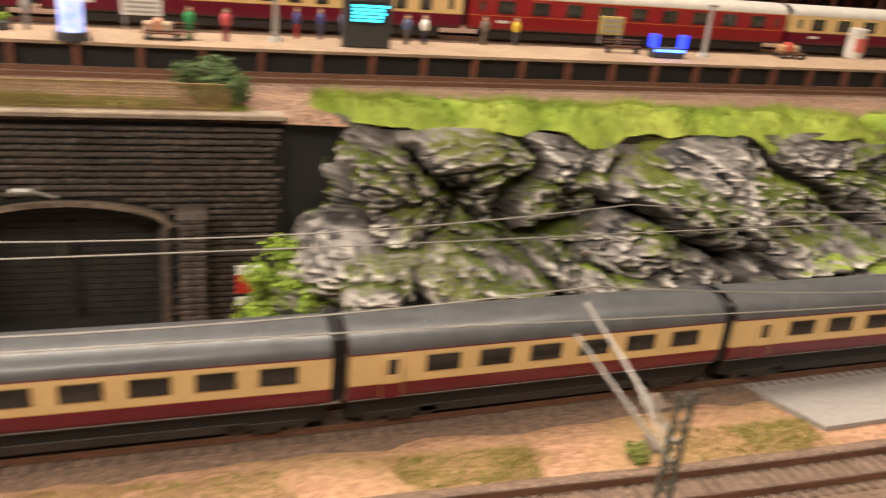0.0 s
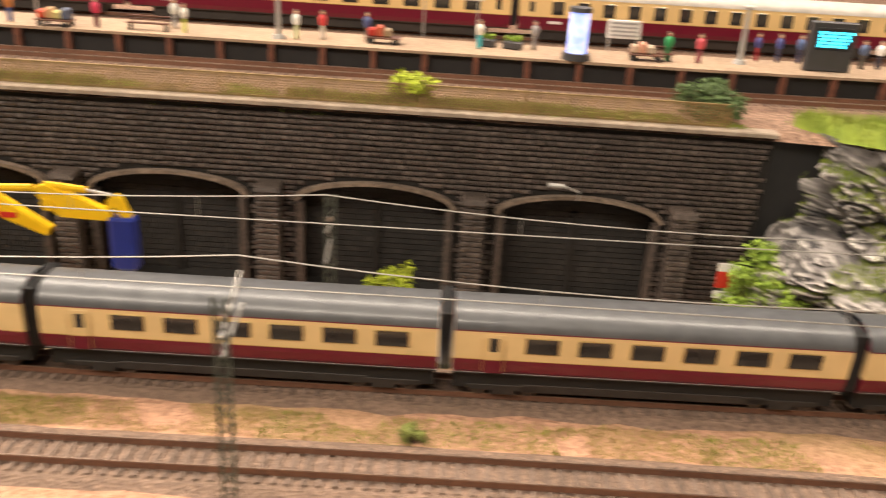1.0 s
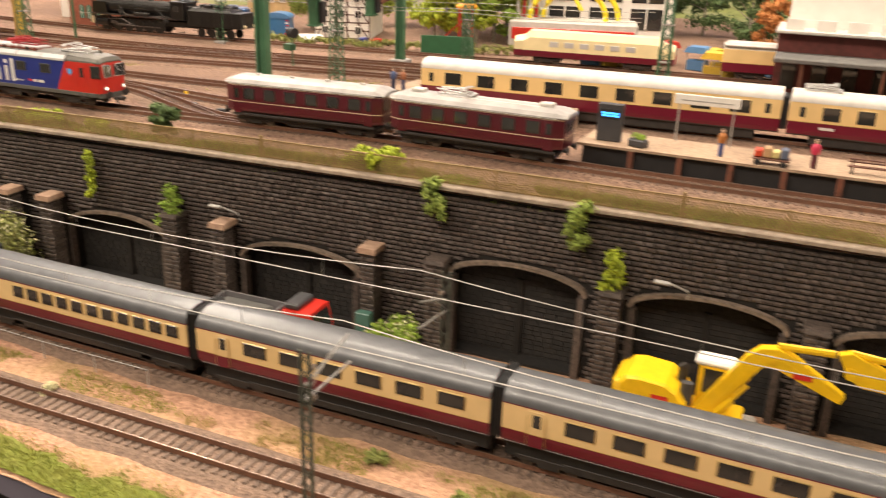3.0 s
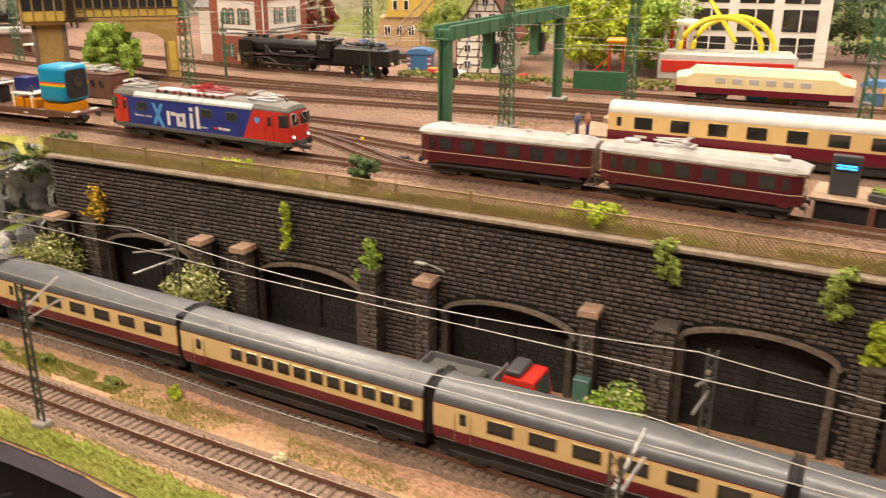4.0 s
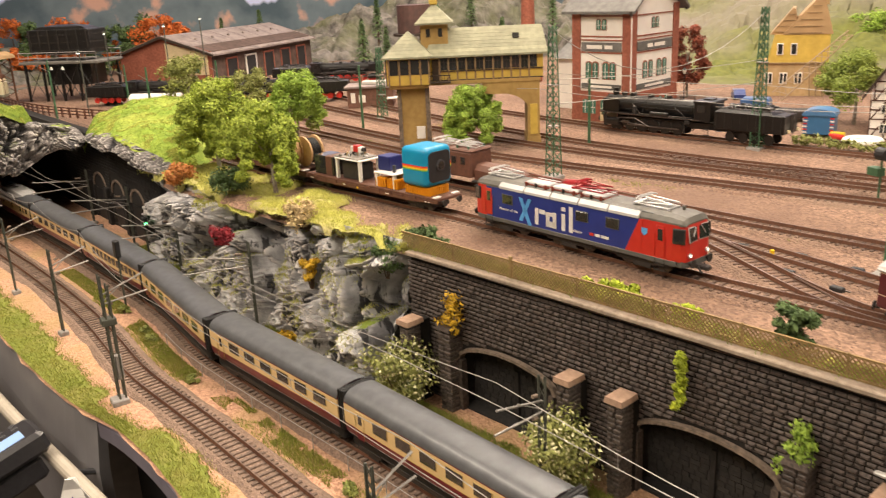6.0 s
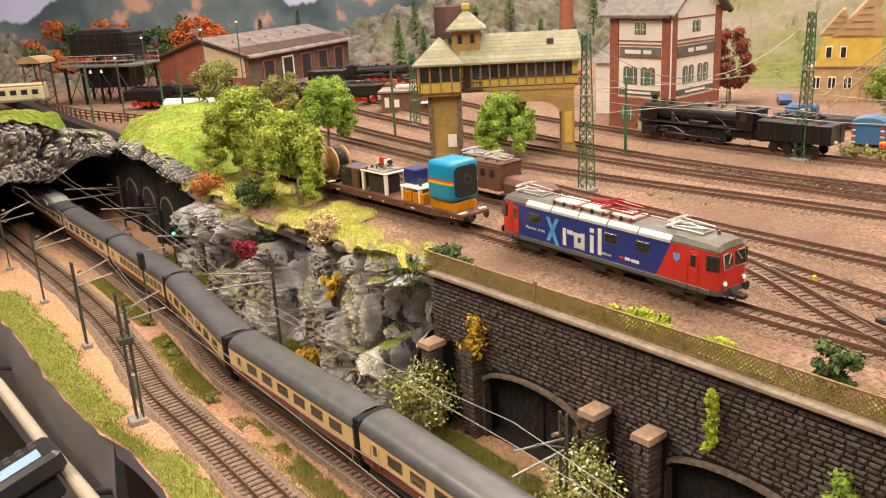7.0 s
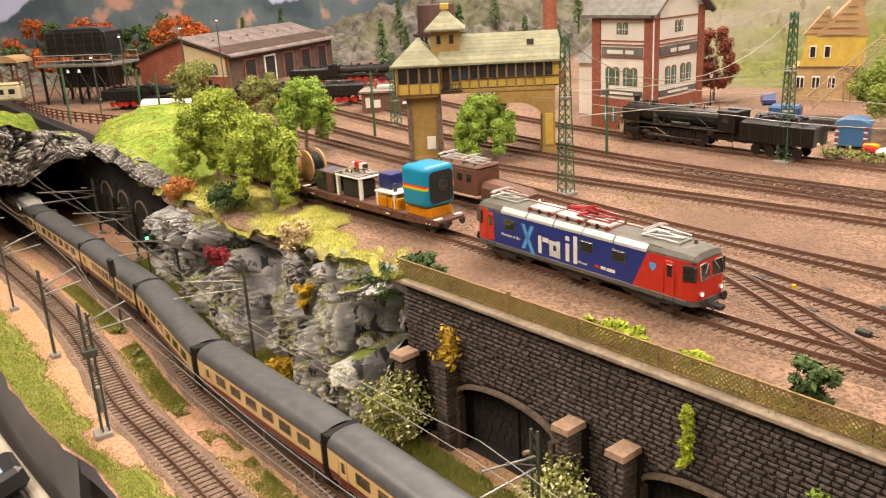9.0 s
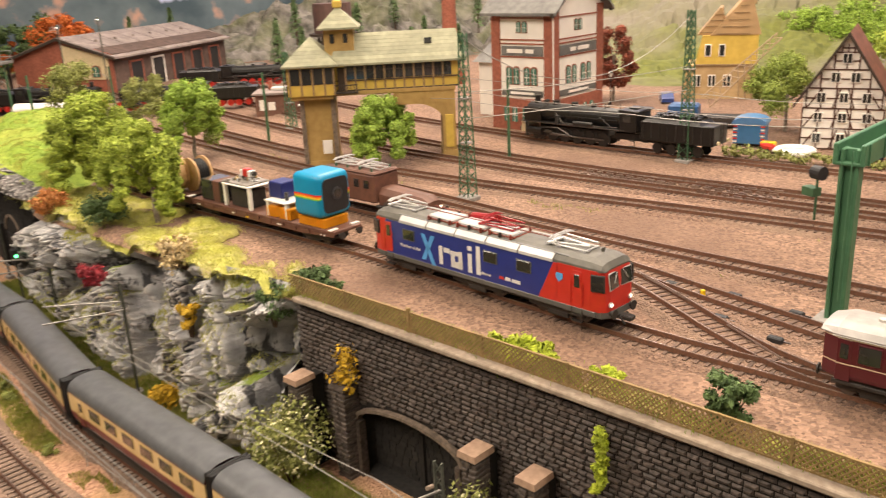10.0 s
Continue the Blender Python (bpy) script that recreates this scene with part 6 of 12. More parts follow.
    part("generator", B().tube([(0.086, -0.003, 0.0435), (0.086, 0.004, 0.0435)], 0.0022, n=10).out(), SOOT, t)
    part("safety_valve", B().tube([(0.0, -0.003, 0.041), (0.0, -0.003, 0.0465)], 0.0008, n=6).tube([(0.0, 0.003, 0.041), (0.0, 0.003, 0.0465)], 0.0008, n=6).out(), WHEEL, t)
    part("whistle", B().tube([(-0.020, 0.003, 0.041), (-0.020, 0.003, 0.048)], 0.0006, n=6).out(), WHEEL, t)
    part("roof_vent", B().block(-0.039, 0, 0.0435, 0.012, 0.012, 0.0018, 0.0005).out(), IRON, t)
    cab = part("cab", B().block(-0.038, 0, 0.020, 0.022, 0.033, 0.022, 0.0006).out(), IRON, t)
    part("cab_roof", B().block(-0.039, 0, 0.0415, 0.027, 0.035, 0.0022, 0.0008).out(), IRON, cab)
    for s in (-1, 1):
        window(cab, -0.037, s * 0.0165, 0.031, 0.009, 0.007, IRON, s)
    part("pilot", B().block(0.112, 0, 0.008, 0.006, 0.031, 0.009, 0.0006).out(), CREAMY if not wheels_red else RED, t, "pale buffer beam")
    buffers(t, 0.115, 1, 0.0115)
    tender = part("tender", B().block(-0.098, 0, 0.014, 0.088, 0.032, 0.020, 0.0008).out(), IRON, t)
    for s in (-1, 1):
        for k in range(9):
            part("tender_rib", B().box(-0.138 + 0.010 * k, s * 0.0162, 0.015, 0.0007, 0.0006, 0.018).out(), SOOT, tender)
        part("tender_rail", B().tube([(-0.141, s * 0.0150, 0.0385), (-0.056, s * 0.0150, 0.0385)], 0.0004, n=5).out(), WHEEL, tender)
    part("coal_bunker", B().loft([[(x * a - 0.092, y * a, z) for x, y in ((-0.036, -0.0155), (0.036, -0.0155), (0.036, 0.0155), (-0.036, 0.0155))] for z, a in ((0.0335, 1.0), (0.0375, 0.86))]).out(), IRON, tender)
    part("tender_ladder", B().tube([(-0.1425, -0.005, 0.012), (-0.1425, -0.005, 0.036)], 0.0004, n=4).tube([(-0.1425, 0.001, 0.012), (-0.1425, 0.001, 0.036)], 0.0004, n=4).out(), WHEEL, tender)
    for y in (-0.011, 0.011):
        part("tail_lamp", B().disc((-0.1445, y, 0.0175), (-1, 0, 0), 0.0020, 0.0022, 12).out(), CREAMY, tender)
    coal = B()
    rc = random.Random(3)
    for k in range(60):
        coal.block(rc.uniform(-0.120, -0.066), rc.uniform(-0.011, 0.011), 0.0365 + rc.uniform(0, 0.002), rc.uniform(0.003, 0.006), rc.uniform(0.003, 0.006), rc.uniform(0.002, 0.004), 0.0006)
    tagged(part("coal", coal.out(), IRON, tender, "heap of coal"), kind="stuff")
    for x in (-0.122, -0.105, -0.090, -0.073):
        for y in (-0.0098, 0.0098):
            part("wheel", B().disc((x, y - 0.001, 0.0058), (0, 1, 0), 0.0058, 0.002, 14).out(), rim, t)
    for x in (0.095, 0.087):
        for y in (-0.0098, 0.0098):
            part("wheel", B().disc((x, y - 0.001, 0.0048), (0, 1, 0), 0.0048, 0.002, 14).out(), rim, t)
    part("footplate", B().block(-0.02, 0, 0.010, 0.19, 0.018, 0.008, 0.001).out(), IRON, t)
    return t


steam_engine(on_path(T8, T8.near(-1.820, 0.669), 0.15, RAIL_HIGH) @ Matrix.Diagonal((1.08, 1.08, 1.14, 1)), "long black steam locomotive with tender on the yard track")

# ---- tunnel hood and hill ----
HOOD = Path([(-1.90, -0.005), (-1.97, -0.042), (-2.06, -0.082), (-2.17, -0.122), (-2.25, -0.152), (-2.27, -0.172), (-2.22, -0.205), (-2.16, -0.240), (-2.10, -0.275), (-2.03, -0.33), (-1.98, -0.40)])
HOOD_IN = Path([(-1.915, 0.005), (-1.99, -0.018), (-2.09, -0.052), (-2.21, -0.098), (-2.30, -0.142), (-2.31, -0.182), (-2.26, -0.220), (-2.20, -0.255), (-2.14, -0.29), (-2.07, -0.345), (-2.02, -0.41)])


def lip(u):
    """Height of the hood's rocky edge."""
    return float(np.interp(u, [0, 0.08, 0.16, 0.24, 0.32, 0.40, 0.45, 0.48, 0.53, 0.6, 0.69, 1], [0.012, 0.024, 0.034, 0.037, 0.036, 0.030, 0.014, 0.024, 0.040, 0.060, 0.072, 0.078])) + 0.002 * math.sin(31 * u)


def lip_foot(u):
    return float(np.interp(u, [0, 0.1, 0.23, 0.38, 0.44, 0.52, 0.6, 0.69, 0.78, 1], [0.000, 0.013, 0.021, 0.019, 0.008, -0.012, -0.018, -0.016, -0.005, -0.002])) + 0.004 * math.sin(37 * u + 1)


def hood():
    t = tagged(new("tunnel_hood"), "rocky tunnel hood with bright grass on top over the lower tracks", "tunnel portal")
    v, f, nu, nv = [], [], 420, 64
    for i in range(nu + 1):
        u = i / nu
        a, b = HOOD.at(HOOD.length * u), HOOD_IN.at(HOOD_IN.length * u)
        z0, z1 = lip_foot(u), lip(u)
        h = a[2] - math.pi / 2
        nx, ny = -math.cos(h), -math.sin(h)
        for j in range(nv + 1):
            w = j / nv
            if w < 0.2:
                k = w / 0.2
                x, y, z = b[0] + (a[0] - b[0]) * k, b[1] + (a[1] - b[1]) * k, z0 + 0.004 * (1 - k)
            else:
                k = (w - 0.2) / 0.8
                x, y, z = a[0] - nx * 0.022 * k * k, a[1] - ny * 0.022 * k * k, z0 + (z1 - z0) * k
            p = Vector((x, y, z)) + Vector((9, 2, 4))
            d = min(0.019, 0.75 * (z1 - z0)) * crag(p, 1.2) * min(1, 4 * w) * min(1, (1 - w) * 5 + 0.25)
            v.append((x + nx * d, y + ny * d, z + 0.6 * d))
    w = nv + 1
    for i in range(nu):
        for j in range(nv):
            q = i * w + j
            f.append((q, q + 1, q + w + 1, q + w))
    part("rock_lip", (v, f), ROCK, t)
    sheets = []
    for u0, u1, crest, back in (
        (0.0, 0.43, [(0.0, -1.945, 0.022, 0.016), (0.25, -2.06, 0.034, 0.040), (0.45, -2.17, 0.040, 0.060), (0.62, -2.265, 0.012, 0.064), (0.76, -2.284, -0.044, 0.060), (0.9, -2.278, -0.096, 0.045), (1.0, -2.272, -0.128, 0.022)], (-0.10, 0.10)),
        (0.50, 1.0, [(0.0, -2.272, -0.176, 0.040), (0.07, -2.268, -0.194, 0.062), (0.25, -2.258, -0.240, 0.076), (0.42, -2.248, -0.285, 0.079), (0.7, -2.20, -0.36, 0.086), (1.0, -2.10, -0.47, 0.090)], (-0.16, -0.05)),
    ):
        v, f, n, m = [], [], 160, 40
        ks = [c[0] for c in crest]
        for i in range(n + 1):
            q = i / n
            u = u0 + (u1 - u0) * q
            a = HOOD.at(HOOD.length * u)
            h = a[2] - math.pi / 2
            fx, fy, fz = a[0] + math.cos(h) * 0.012, a[1] + math.sin(h) * 0.012, lip(u) - 0.002
            cx, cy, cz = (float(np.interp(q, ks, [c[e] for c in crest])) for e in (1, 2, 3))
            for j in range(m + 1):
                w = j / m
                if w < 0.62:
                    k = w / 0.62
                    g = 0.55 * k + 0.45 * math.sin(math.pi / 2 * k)
                    x, y, z = fx + (cx - fx) * k, fy + (cy - fy) * k, fz + (cz - fz) * g
                else:
                    k = (w - 0.62) / 0.38
                    x, y, z = cx + back[0] * k, cy + back[1] * k, cz - (cz + 0.006) * k * k * (3 - 2 * k)
                z += 0.0035 * noise.noise((x * 22, y * 22, 2)) + 0.0040 * noise.noise((x * 55, y * 55, 6)) + 0.0018 * noise.noise((x * 130, y * 130, 3)) - (0.004 * max(0.0, noise.noise((x * 45, y * 45, 8))) if w < 0.15 else 0)
                z = -0.006 + (z + 0.006) * min(1.0, 0.05 + q * 9, (0.05 + (1 - q) * 14) if u1 < 0.9 else 1.0)
                v.append((x, y, z))
        for i in range(n):
            for j in range(m):
                k = i * (m + 1) + j
                f.append((k, k + 1, k + m + 2, k + m + 1))
        part("grass_top", (v, f), LUSH, t, "bright green grass mat", smooth=True)
        sheets.append((v, n, m))
    # tunnel ceiling in near-black, the dark under the hood as colour
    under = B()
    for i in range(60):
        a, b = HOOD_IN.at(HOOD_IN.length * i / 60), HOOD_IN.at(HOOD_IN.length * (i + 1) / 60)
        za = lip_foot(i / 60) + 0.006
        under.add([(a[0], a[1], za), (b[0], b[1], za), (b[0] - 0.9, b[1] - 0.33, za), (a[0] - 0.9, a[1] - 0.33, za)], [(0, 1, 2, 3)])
    part("ceiling_board", under.out(), NICHESHADE, t)
    return sheets


HOOD_TOP = hood()
cover = B()
for i in range(40):
    a, b = HOOD_IN.at(HOOD_IN.length * i / 40), HOOD_IN.at(HOOD_IN.length * (i + 1) / 40)
    cover.add([(a[0] - 0.03, a[1] - 0.005, -0.0022), (b[0] - 0.03, b[1] - 0.005, -0.0022), (b[0] - 1.75, b[1] - 0.35, -0.0022), (a[0] - 1.75, a[1] - 0.35, -0.0022)], [(0, 1, 2, 3)])
tagged(obj("ground_over_tunnel", cover.out(), YARD), kind="structure")
gal = Path([(-1.90, 0.012), (-2.05, -0.045), (-2.2, -0.10), (-2.4, -0.18), (-2.9, -0.38), (-3.3, -0.54)])
# gallery wall, piers and stones: tunnel shade put into their colour
tagged(obj("gallery_wall", gal.sweep([(0.0, LOW - 0.003), (0.0, 0.019), (0.02, 0.019), (0.02, LOW - 0.003)], 0.075).out(), NICHESHADE), "stone wall inside the tunnel mouth, coloured dark for shade", "wall", kind="structure")
gw = tagged(new("gallery_arches"), "arched niches inside the tunnel mouth with flat black backs for shade", "arches", kind="structure")
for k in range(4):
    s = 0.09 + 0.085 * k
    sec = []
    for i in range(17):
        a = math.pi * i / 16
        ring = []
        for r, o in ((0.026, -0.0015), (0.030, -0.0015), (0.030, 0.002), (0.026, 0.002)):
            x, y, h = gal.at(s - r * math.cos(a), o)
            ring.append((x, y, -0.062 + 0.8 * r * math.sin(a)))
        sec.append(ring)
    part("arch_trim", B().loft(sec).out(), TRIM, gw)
    # flat black sheet in place of a niche's shaded depth
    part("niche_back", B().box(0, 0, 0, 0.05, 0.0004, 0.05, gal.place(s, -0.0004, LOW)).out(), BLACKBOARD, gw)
    part("stone_pier", B().block(0, 0, 0, 0.013, 0.010, 0.058, 0.001, m=gal.place(s + 0.0425, -0.003, LOW)).out(), NICHESHADE, gw)
gst = B()
rnd = random.Random(11)
for r in range(28):
    s = 0.075 + rnd.uniform(0, 0.006)
    while s < 0.5:
        w = rnd.uniform(0.007, 0.013)
        if all(abs(s + w / 2 - (0.09 + 0.085 * k)) > 0.031 or r * 0.0046 > 0.080 for k in range(4)):
            gst.box(0, 0, 0, w - 0.001, 0.0022 + rnd.uniform(0, 0.0012), 0.004, gal.place(s + w / 2, 0.0, LOW + 0.0046 * r))
        s += w
tagged(part("stones", gst.out(), NICHESHADE, gw), kind="stuff")
# black boards added at end and side to keep the tunnel dark
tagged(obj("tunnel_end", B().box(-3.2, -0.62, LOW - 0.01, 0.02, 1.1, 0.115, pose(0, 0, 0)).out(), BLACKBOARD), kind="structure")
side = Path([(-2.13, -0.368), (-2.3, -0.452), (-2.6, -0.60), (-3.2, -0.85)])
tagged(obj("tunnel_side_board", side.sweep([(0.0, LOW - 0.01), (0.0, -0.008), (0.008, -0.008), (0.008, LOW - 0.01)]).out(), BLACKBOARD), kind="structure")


# ---- grass fibres ----
def blades(name, spots, h0, h1, material, label, category, seed=1, lean=0.6, width=0.00032, parent=None):
    """Single fibres standing on spots (x, y, z)."""
    r, v, f = random.Random(seed), [], []
    for x, y, z in spots:
        h, a = r.uniform(h0, h1), r.uniform(0, 6.283)
        c, s = math.cos(a), math.sin(a)
        lx, ly = r.uniform(-lean, lean) * h, r.uniform(-lean, lean) * h
        k = len(v)
        v += [(x - c * width, y - s * width, z - 0.0004), (x + c * width, y + s * width, z - 0.0004), (x + lx, y + ly, z + h)]
        f.append((k, k + 1, k + 2))
    if not f:
        return None
    o = obj(name, (v, f), material)
    return tagged(o, label, category, kind="stuff")


def along(path, s0, s1, o0, o1, n, z, seed, patch=0.0, scale=14):
    r, out = random.Random(seed), []
    for _ in range(n):
        s, o = r.uniform(s0, s1), r.uniform(o0, o1)
        x, y, _h = path.at(s, o)
        if noise.noise((x * scale, y * scale, seed)) + 0.35 * noise.noise((x * scale * 4, y * scale * 4, seed)) > patch:
            out.append((x, y, z if z > -0.05 else foot_z(x, y) + 0.0005))
    return out


E0, E1 = EDGE.near(0.3, 0.6), EDGE.near(-2.0, -0.3)
LAWN = mat("lawn_mat", (0.22, 0.25, 0.04), (0.14, 0.165, 0.025), scale=300, rough=0.95, bump=0.5, stain=0.4, stain_scale=40, c3=(0.30, 0.24, 0.08))


def lawn():
    """A raised turf strip that follows the table edge with a wavy inner border."""
    v, f, n, m = [], [], 420, 5
    a0, a1 = EDGE.near(-0.35, 0.37), EDGE.near(-1.95, -0.28)
    for i in range(n + 1):
        s = a0 + (a1 - a0) * i / n
        x0, y0, _h = EDGE.at(s)
        w = 0.024 + 0.008 * noise.noise((x0 * 16, y0 * 16, 4)) + 0.006 * noise.noise((x0 * 55, y0 * 55, 8)) + 0.004 * noise.noise((x0 * 130, y0 * 130, 2)) + 0.013 * max(0, min(1, (-1.50 - x0) * 5))
        for g0, g1 in ((-1.545, -1.47), (-1.30, -1.25), (-0.80, -0.72)):
            if g0 < x0 < g1:
                w *= 0.55
        for j in range(m + 1):
            x, y, _h = EDGE.at(s, 0.0012 + w * j / m)
            v.append((x, y, LOW + 0.0002 + 0.0026 * math.sin(math.pi * min(1, 0.25 + 0.75 * j / m)) + 0.0008 * noise.noise((x * 120, y * 120, 0))))
    for i in range(n):
        for j in range(m):
            k = i * (m + 1) + j
            f.append((k, k + m + 1, k + m + 2, k + 1))
    tagged(obj("lawn_strip", (v, f), LAWN, smooth=True), "olive green turf strip along the table edge", "turf", kind="structure")
    r = random.Random(5)
    spots = []
    for _ in range(52000):
        i, j = r.randrange(n), r.randrange(m)
        a, b = v[i * (m + 1) + j], v[(i + 1) * (m + 1) + j + 1]
        q, p = r.random(), r.random()
        c, d = v[(i + 1) * (m + 1) + j], v[i * (m + 1) + j + 1]
        x, y, z = ((1 - q) * ((1 - p) * a[e] + p * d[e]) + q * ((1 - p) * c[e] + p * b[e]) for e in range(3))
        stray = abs(r.gauss(0, 0.004)) if j == m - 1 else 0.0
        spots.append((x - 0.4 * stray, y + stray, z))
    blades("lawn_grass", spots, 0.0010, 0.0026, GRASS, "short olive green grass fibres along the table edge", "grass", 2)


lawn()
F0, F1 = FRONT.near(0.1, 0.64), FRONT.near(-1.95, -0.18)
blades("verge_grass", along(FRONT, FRONT.near(0.1, 0.64), FRONT.near(-1.15, 0.13), 0.021, 0.046, 22000, LOW + 0.0005, 3, 0.02), 0.001, 0.0034, STRAW, "straw coloured grass between the two lower tracks", "grass", 3)
blades("verge_grass", along(FRONT, FRONT.near(0.1, 0.64), FRONT.near(-1.9, -0.16), 0.021, 0.044, 34000, LOW + 0.0005, 4, 0.04), 0.001, 0.0034, GRASS, "patches of green grass between the two lower tracks", "grass", 4)
blades("verge_grass", along(FRONT, FRONT.near(-1.20, 0.112), FRONT.near(-1.95, -0.17), 0.026, 0.044, 26000, LOW + 0.0005, 44, -0.22), 0.001, 0.0030, GRASS, "yellow green grass strip between the two curving tracks", "grass", 44)
blades("roadside_grass", along(TRAIN, TRAIN.near(0.1, 0.73), TRAIN.near(-1.2, 0.18), 0.022, 0.036, 12000, LOW + 0.0005, 6, -0.15), 0.001, 0.0032, GRASS, "grass strip between the railway and the road", "grass", 6)
blades("cliff_foot_grass", along(TRAIN, TRAIN.near(-1.14, 0.22), TRAIN.near(-2.0, -0.13), 0.026, 0.100, 110000, LOW + 0.0005, 7, -0.55), 0.0022, 0.0058, MEADOW, "green grass at the foot of the rocks", "grass", 7)
blades("fence_grass", along(WALL, 0.02, 1.31, 0.008, 0.022, 60000, 0.0005, 8, -0.16, 7), 0.0020, 0.0075, GRASS, "green weeds behind the lattice fence", "grass", 8)
blades("fence_grass", along(WALL, 0.02, 1.31, 0.013, 0.030, 8000, 0.0005, 9, -0.05, 9), 0.001, 0.003, STRAW, "dry grass behind the lattice fence", "grass", 9)
TOPMOSS = mat("yellow_green_turf", (0.54, 0.52, 0.12), (0.33, 0.33, 0.075), scale=150, rough=0.95, bump=0.7, stain=0.85, stain_scale=40, c3=(0.36, 0.30, 0.17), depth=0.001)


YELLOWGRASS = mat("yellow_grass_fibres", (0.62, 0.60, 0.17), (0.40, 0.41, 0.09), scale=200, rough=0.9, bump=0.2, stain=0.3, stain_scale=30, vary=0.2)


FENCETURF = mat("fence_turf_mat", (0.33, 0.32, 0.055), (0.20, 0.21, 0.035), scale=150, rough=0.95, bump=0.7, stain=0.7, stain_scale=10, c3=(0.34, 0.24, 0.11), depth=0.001)


def turf(name, path, s0, s1, o0, o1, z, material, label, seed, edge=0.008, drop=0.010, tall=0.0034):
    """A thin uneven turf sheet with ragged borders."""
    v, f, n, m = [], [], 150, 14
    for i in range(n + 1):
        s = s0 + (s1 - s0) * i / n
        k = noise.noise((s * 40, seed, 0)) * edge
        k2 = noise.noise((s * 33, seed, 5)) * edge * 1.5
        taper = min(1, i / 8, (n - i) / 8)
        for j in range(m + 1):
            w = j / m
            o = (o0 + k) + ((o1 + k2) - (o0 + k)) * w * max(0.1, taper)
            x, y, _h = path.at(s, o)
            zz = z(s, w) + 0.0030 * noise.noise((x * 60, y * 60, seed)) + 0.0007 * noise.noise((x * 200, y * 200, seed))
            bare = noise.noise((x * 20, y * 20, seed + 3)) + 0.5 * noise.noise((x * 55, y * 55, seed + 9))
            zz -= 0.009 * max(0.0, min(1.0, (bare - 0.08) * 6))
            v.append((x, y, zz - (0.003 if j == m or i in (0, n) else drop * max(0.0, 1 - w * 4))))
    for i in range(n):
        for j in range(m):
            q = i * (m + 1) + j
            f.append((q, q + m + 1, q + m + 2, q + 1))
    o = tagged(obj(name, (v, f), material, smooth=True), label, "turf", kind="structure")
    r, spots = random.Random(seed), []
    for _ in range(26000):
        i, j = r.randrange(n), r.randrange(m)
        a, b = v[i * (m + 1) + j], v[(i + 1) * (m + 1) + j + 1]
        q, p = r.random(), r.random()
        c, d = v[(i + 1) * (m + 1) + j], v[i * (m + 1) + j + 1]
        x, y, zz = ((1 - q) * ((1 - p) * a[e] + p * d[e]) + q * ((1 - p) * c[e] + p * b[e]) for e in range(3))
        spots.append((x + r.gauss(0, 0.0035), y + r.gauss(0, 0.0035), zz))
    blades(name + "_grass", spots, 0.0010, tall, YELLOWGRASS if material is TOPMOSS else LUSH, "short grass fibres on the rocks", "grass", seed)
    return o


turf("cliff_turf", TOP_L, 0.0, TOP_L.length, -0.012, 0.040, lambda s, w: 0.009 + 0.004 * math.sin(9 * s / TOP_L.length) - 0.006 * w, TOPMOSS, "yellow green turf on top of the rock cliff", 21, 0.010, 0.003)
turf("cliff_turf", TOP_R, 0.0, TOP_R.length, -0.002, 0.040, lambda s, w: 0.001 + 0.030 * w - 0.026 * w * w, LUSH, "bright green turf on top of the rocks", 22, 0.012, 0.002, 0.0068)
turf("hill_turf", TOP_L, TOP_L.length * 0.30, TOP_L.length, 0.020, 0.078, lambda s, w: 0.0035 + 0.003 * math.sin(math.pi * w), TOPMOSS, "yellow green turf round the trees on the cliff", 24, 0.018)
turf("fence_turf", WALL, 0.02, 1.31, 0.0088, 0.022, lambda s, w: 0.0022, FENCETURF, "yellow green turf strip behind the lattice fence", 27, 0.004, 0.0)
r = random.Random(12)
for k, (flat, green, per) in enumerate(zip(LEDGES, (LUSH, YELLOWGRASS), (9, 3))):
    tufts = [(x + r.gauss(0, 0.0012), y + r.gauss(0, 0.0012), z - 0.0003) for x, y, z in flat for _ in range(per)]
    blades("ledge_grass", tufts, 0.0014, 0.0042, green, "green grass tufts on the ledges of the rocks", "grass", 60 + k)
spots = []
for v, n, m in HOOD_TOP:
    for _ in range(26000):
        i, j = r.randrange(n), r.randrange(int(m * 0.75))
        a, b, c, d = (v[k] for k in (i * (m + 1) + j, (i + 1) * (m + 1) + j + 1, (i + 1) * (m + 1) + j, i * (m + 1) + j + 1))
        q, p = r.random(), r.random()
        spots.append(tuple((1 - q) * ((1 - p) * a[e] + p * d[e]) + q * ((1 - p) * c[e] + p * b[e]) for e in range(3)))
clumps = [p for p in spots if noise.noise((p[0] * 60, p[1] * 60, 9)) > 0.22]
blades("hood_grass", [(x + r.gauss(0, 0.0008), y + r.gauss(0, 0.0008), z) for x, y, z in clumps for _ in range(2)], 0.0012, 0.0032, YELLOWGRASS, "yellow green grass clumps on the tunnel hill", "grass", 14)
blades("hood_grass", spots, 0.0006, 0.0018, LUSH, "bright green grass fibres on the tunnel hill", "grass", 13)


# ---- leaves ----
def leafmat(name, c1, c2):
    m = mat(name, c1, c2, scale=240, rough=0.75, bump=0.0, stain=0.2, stain_scale=50, vary=0.32)
    b = m.node_tree.nodes["Principled BSDF"]
    b.inputs["Subsurface Weight"].default_value = 0.0
    return m


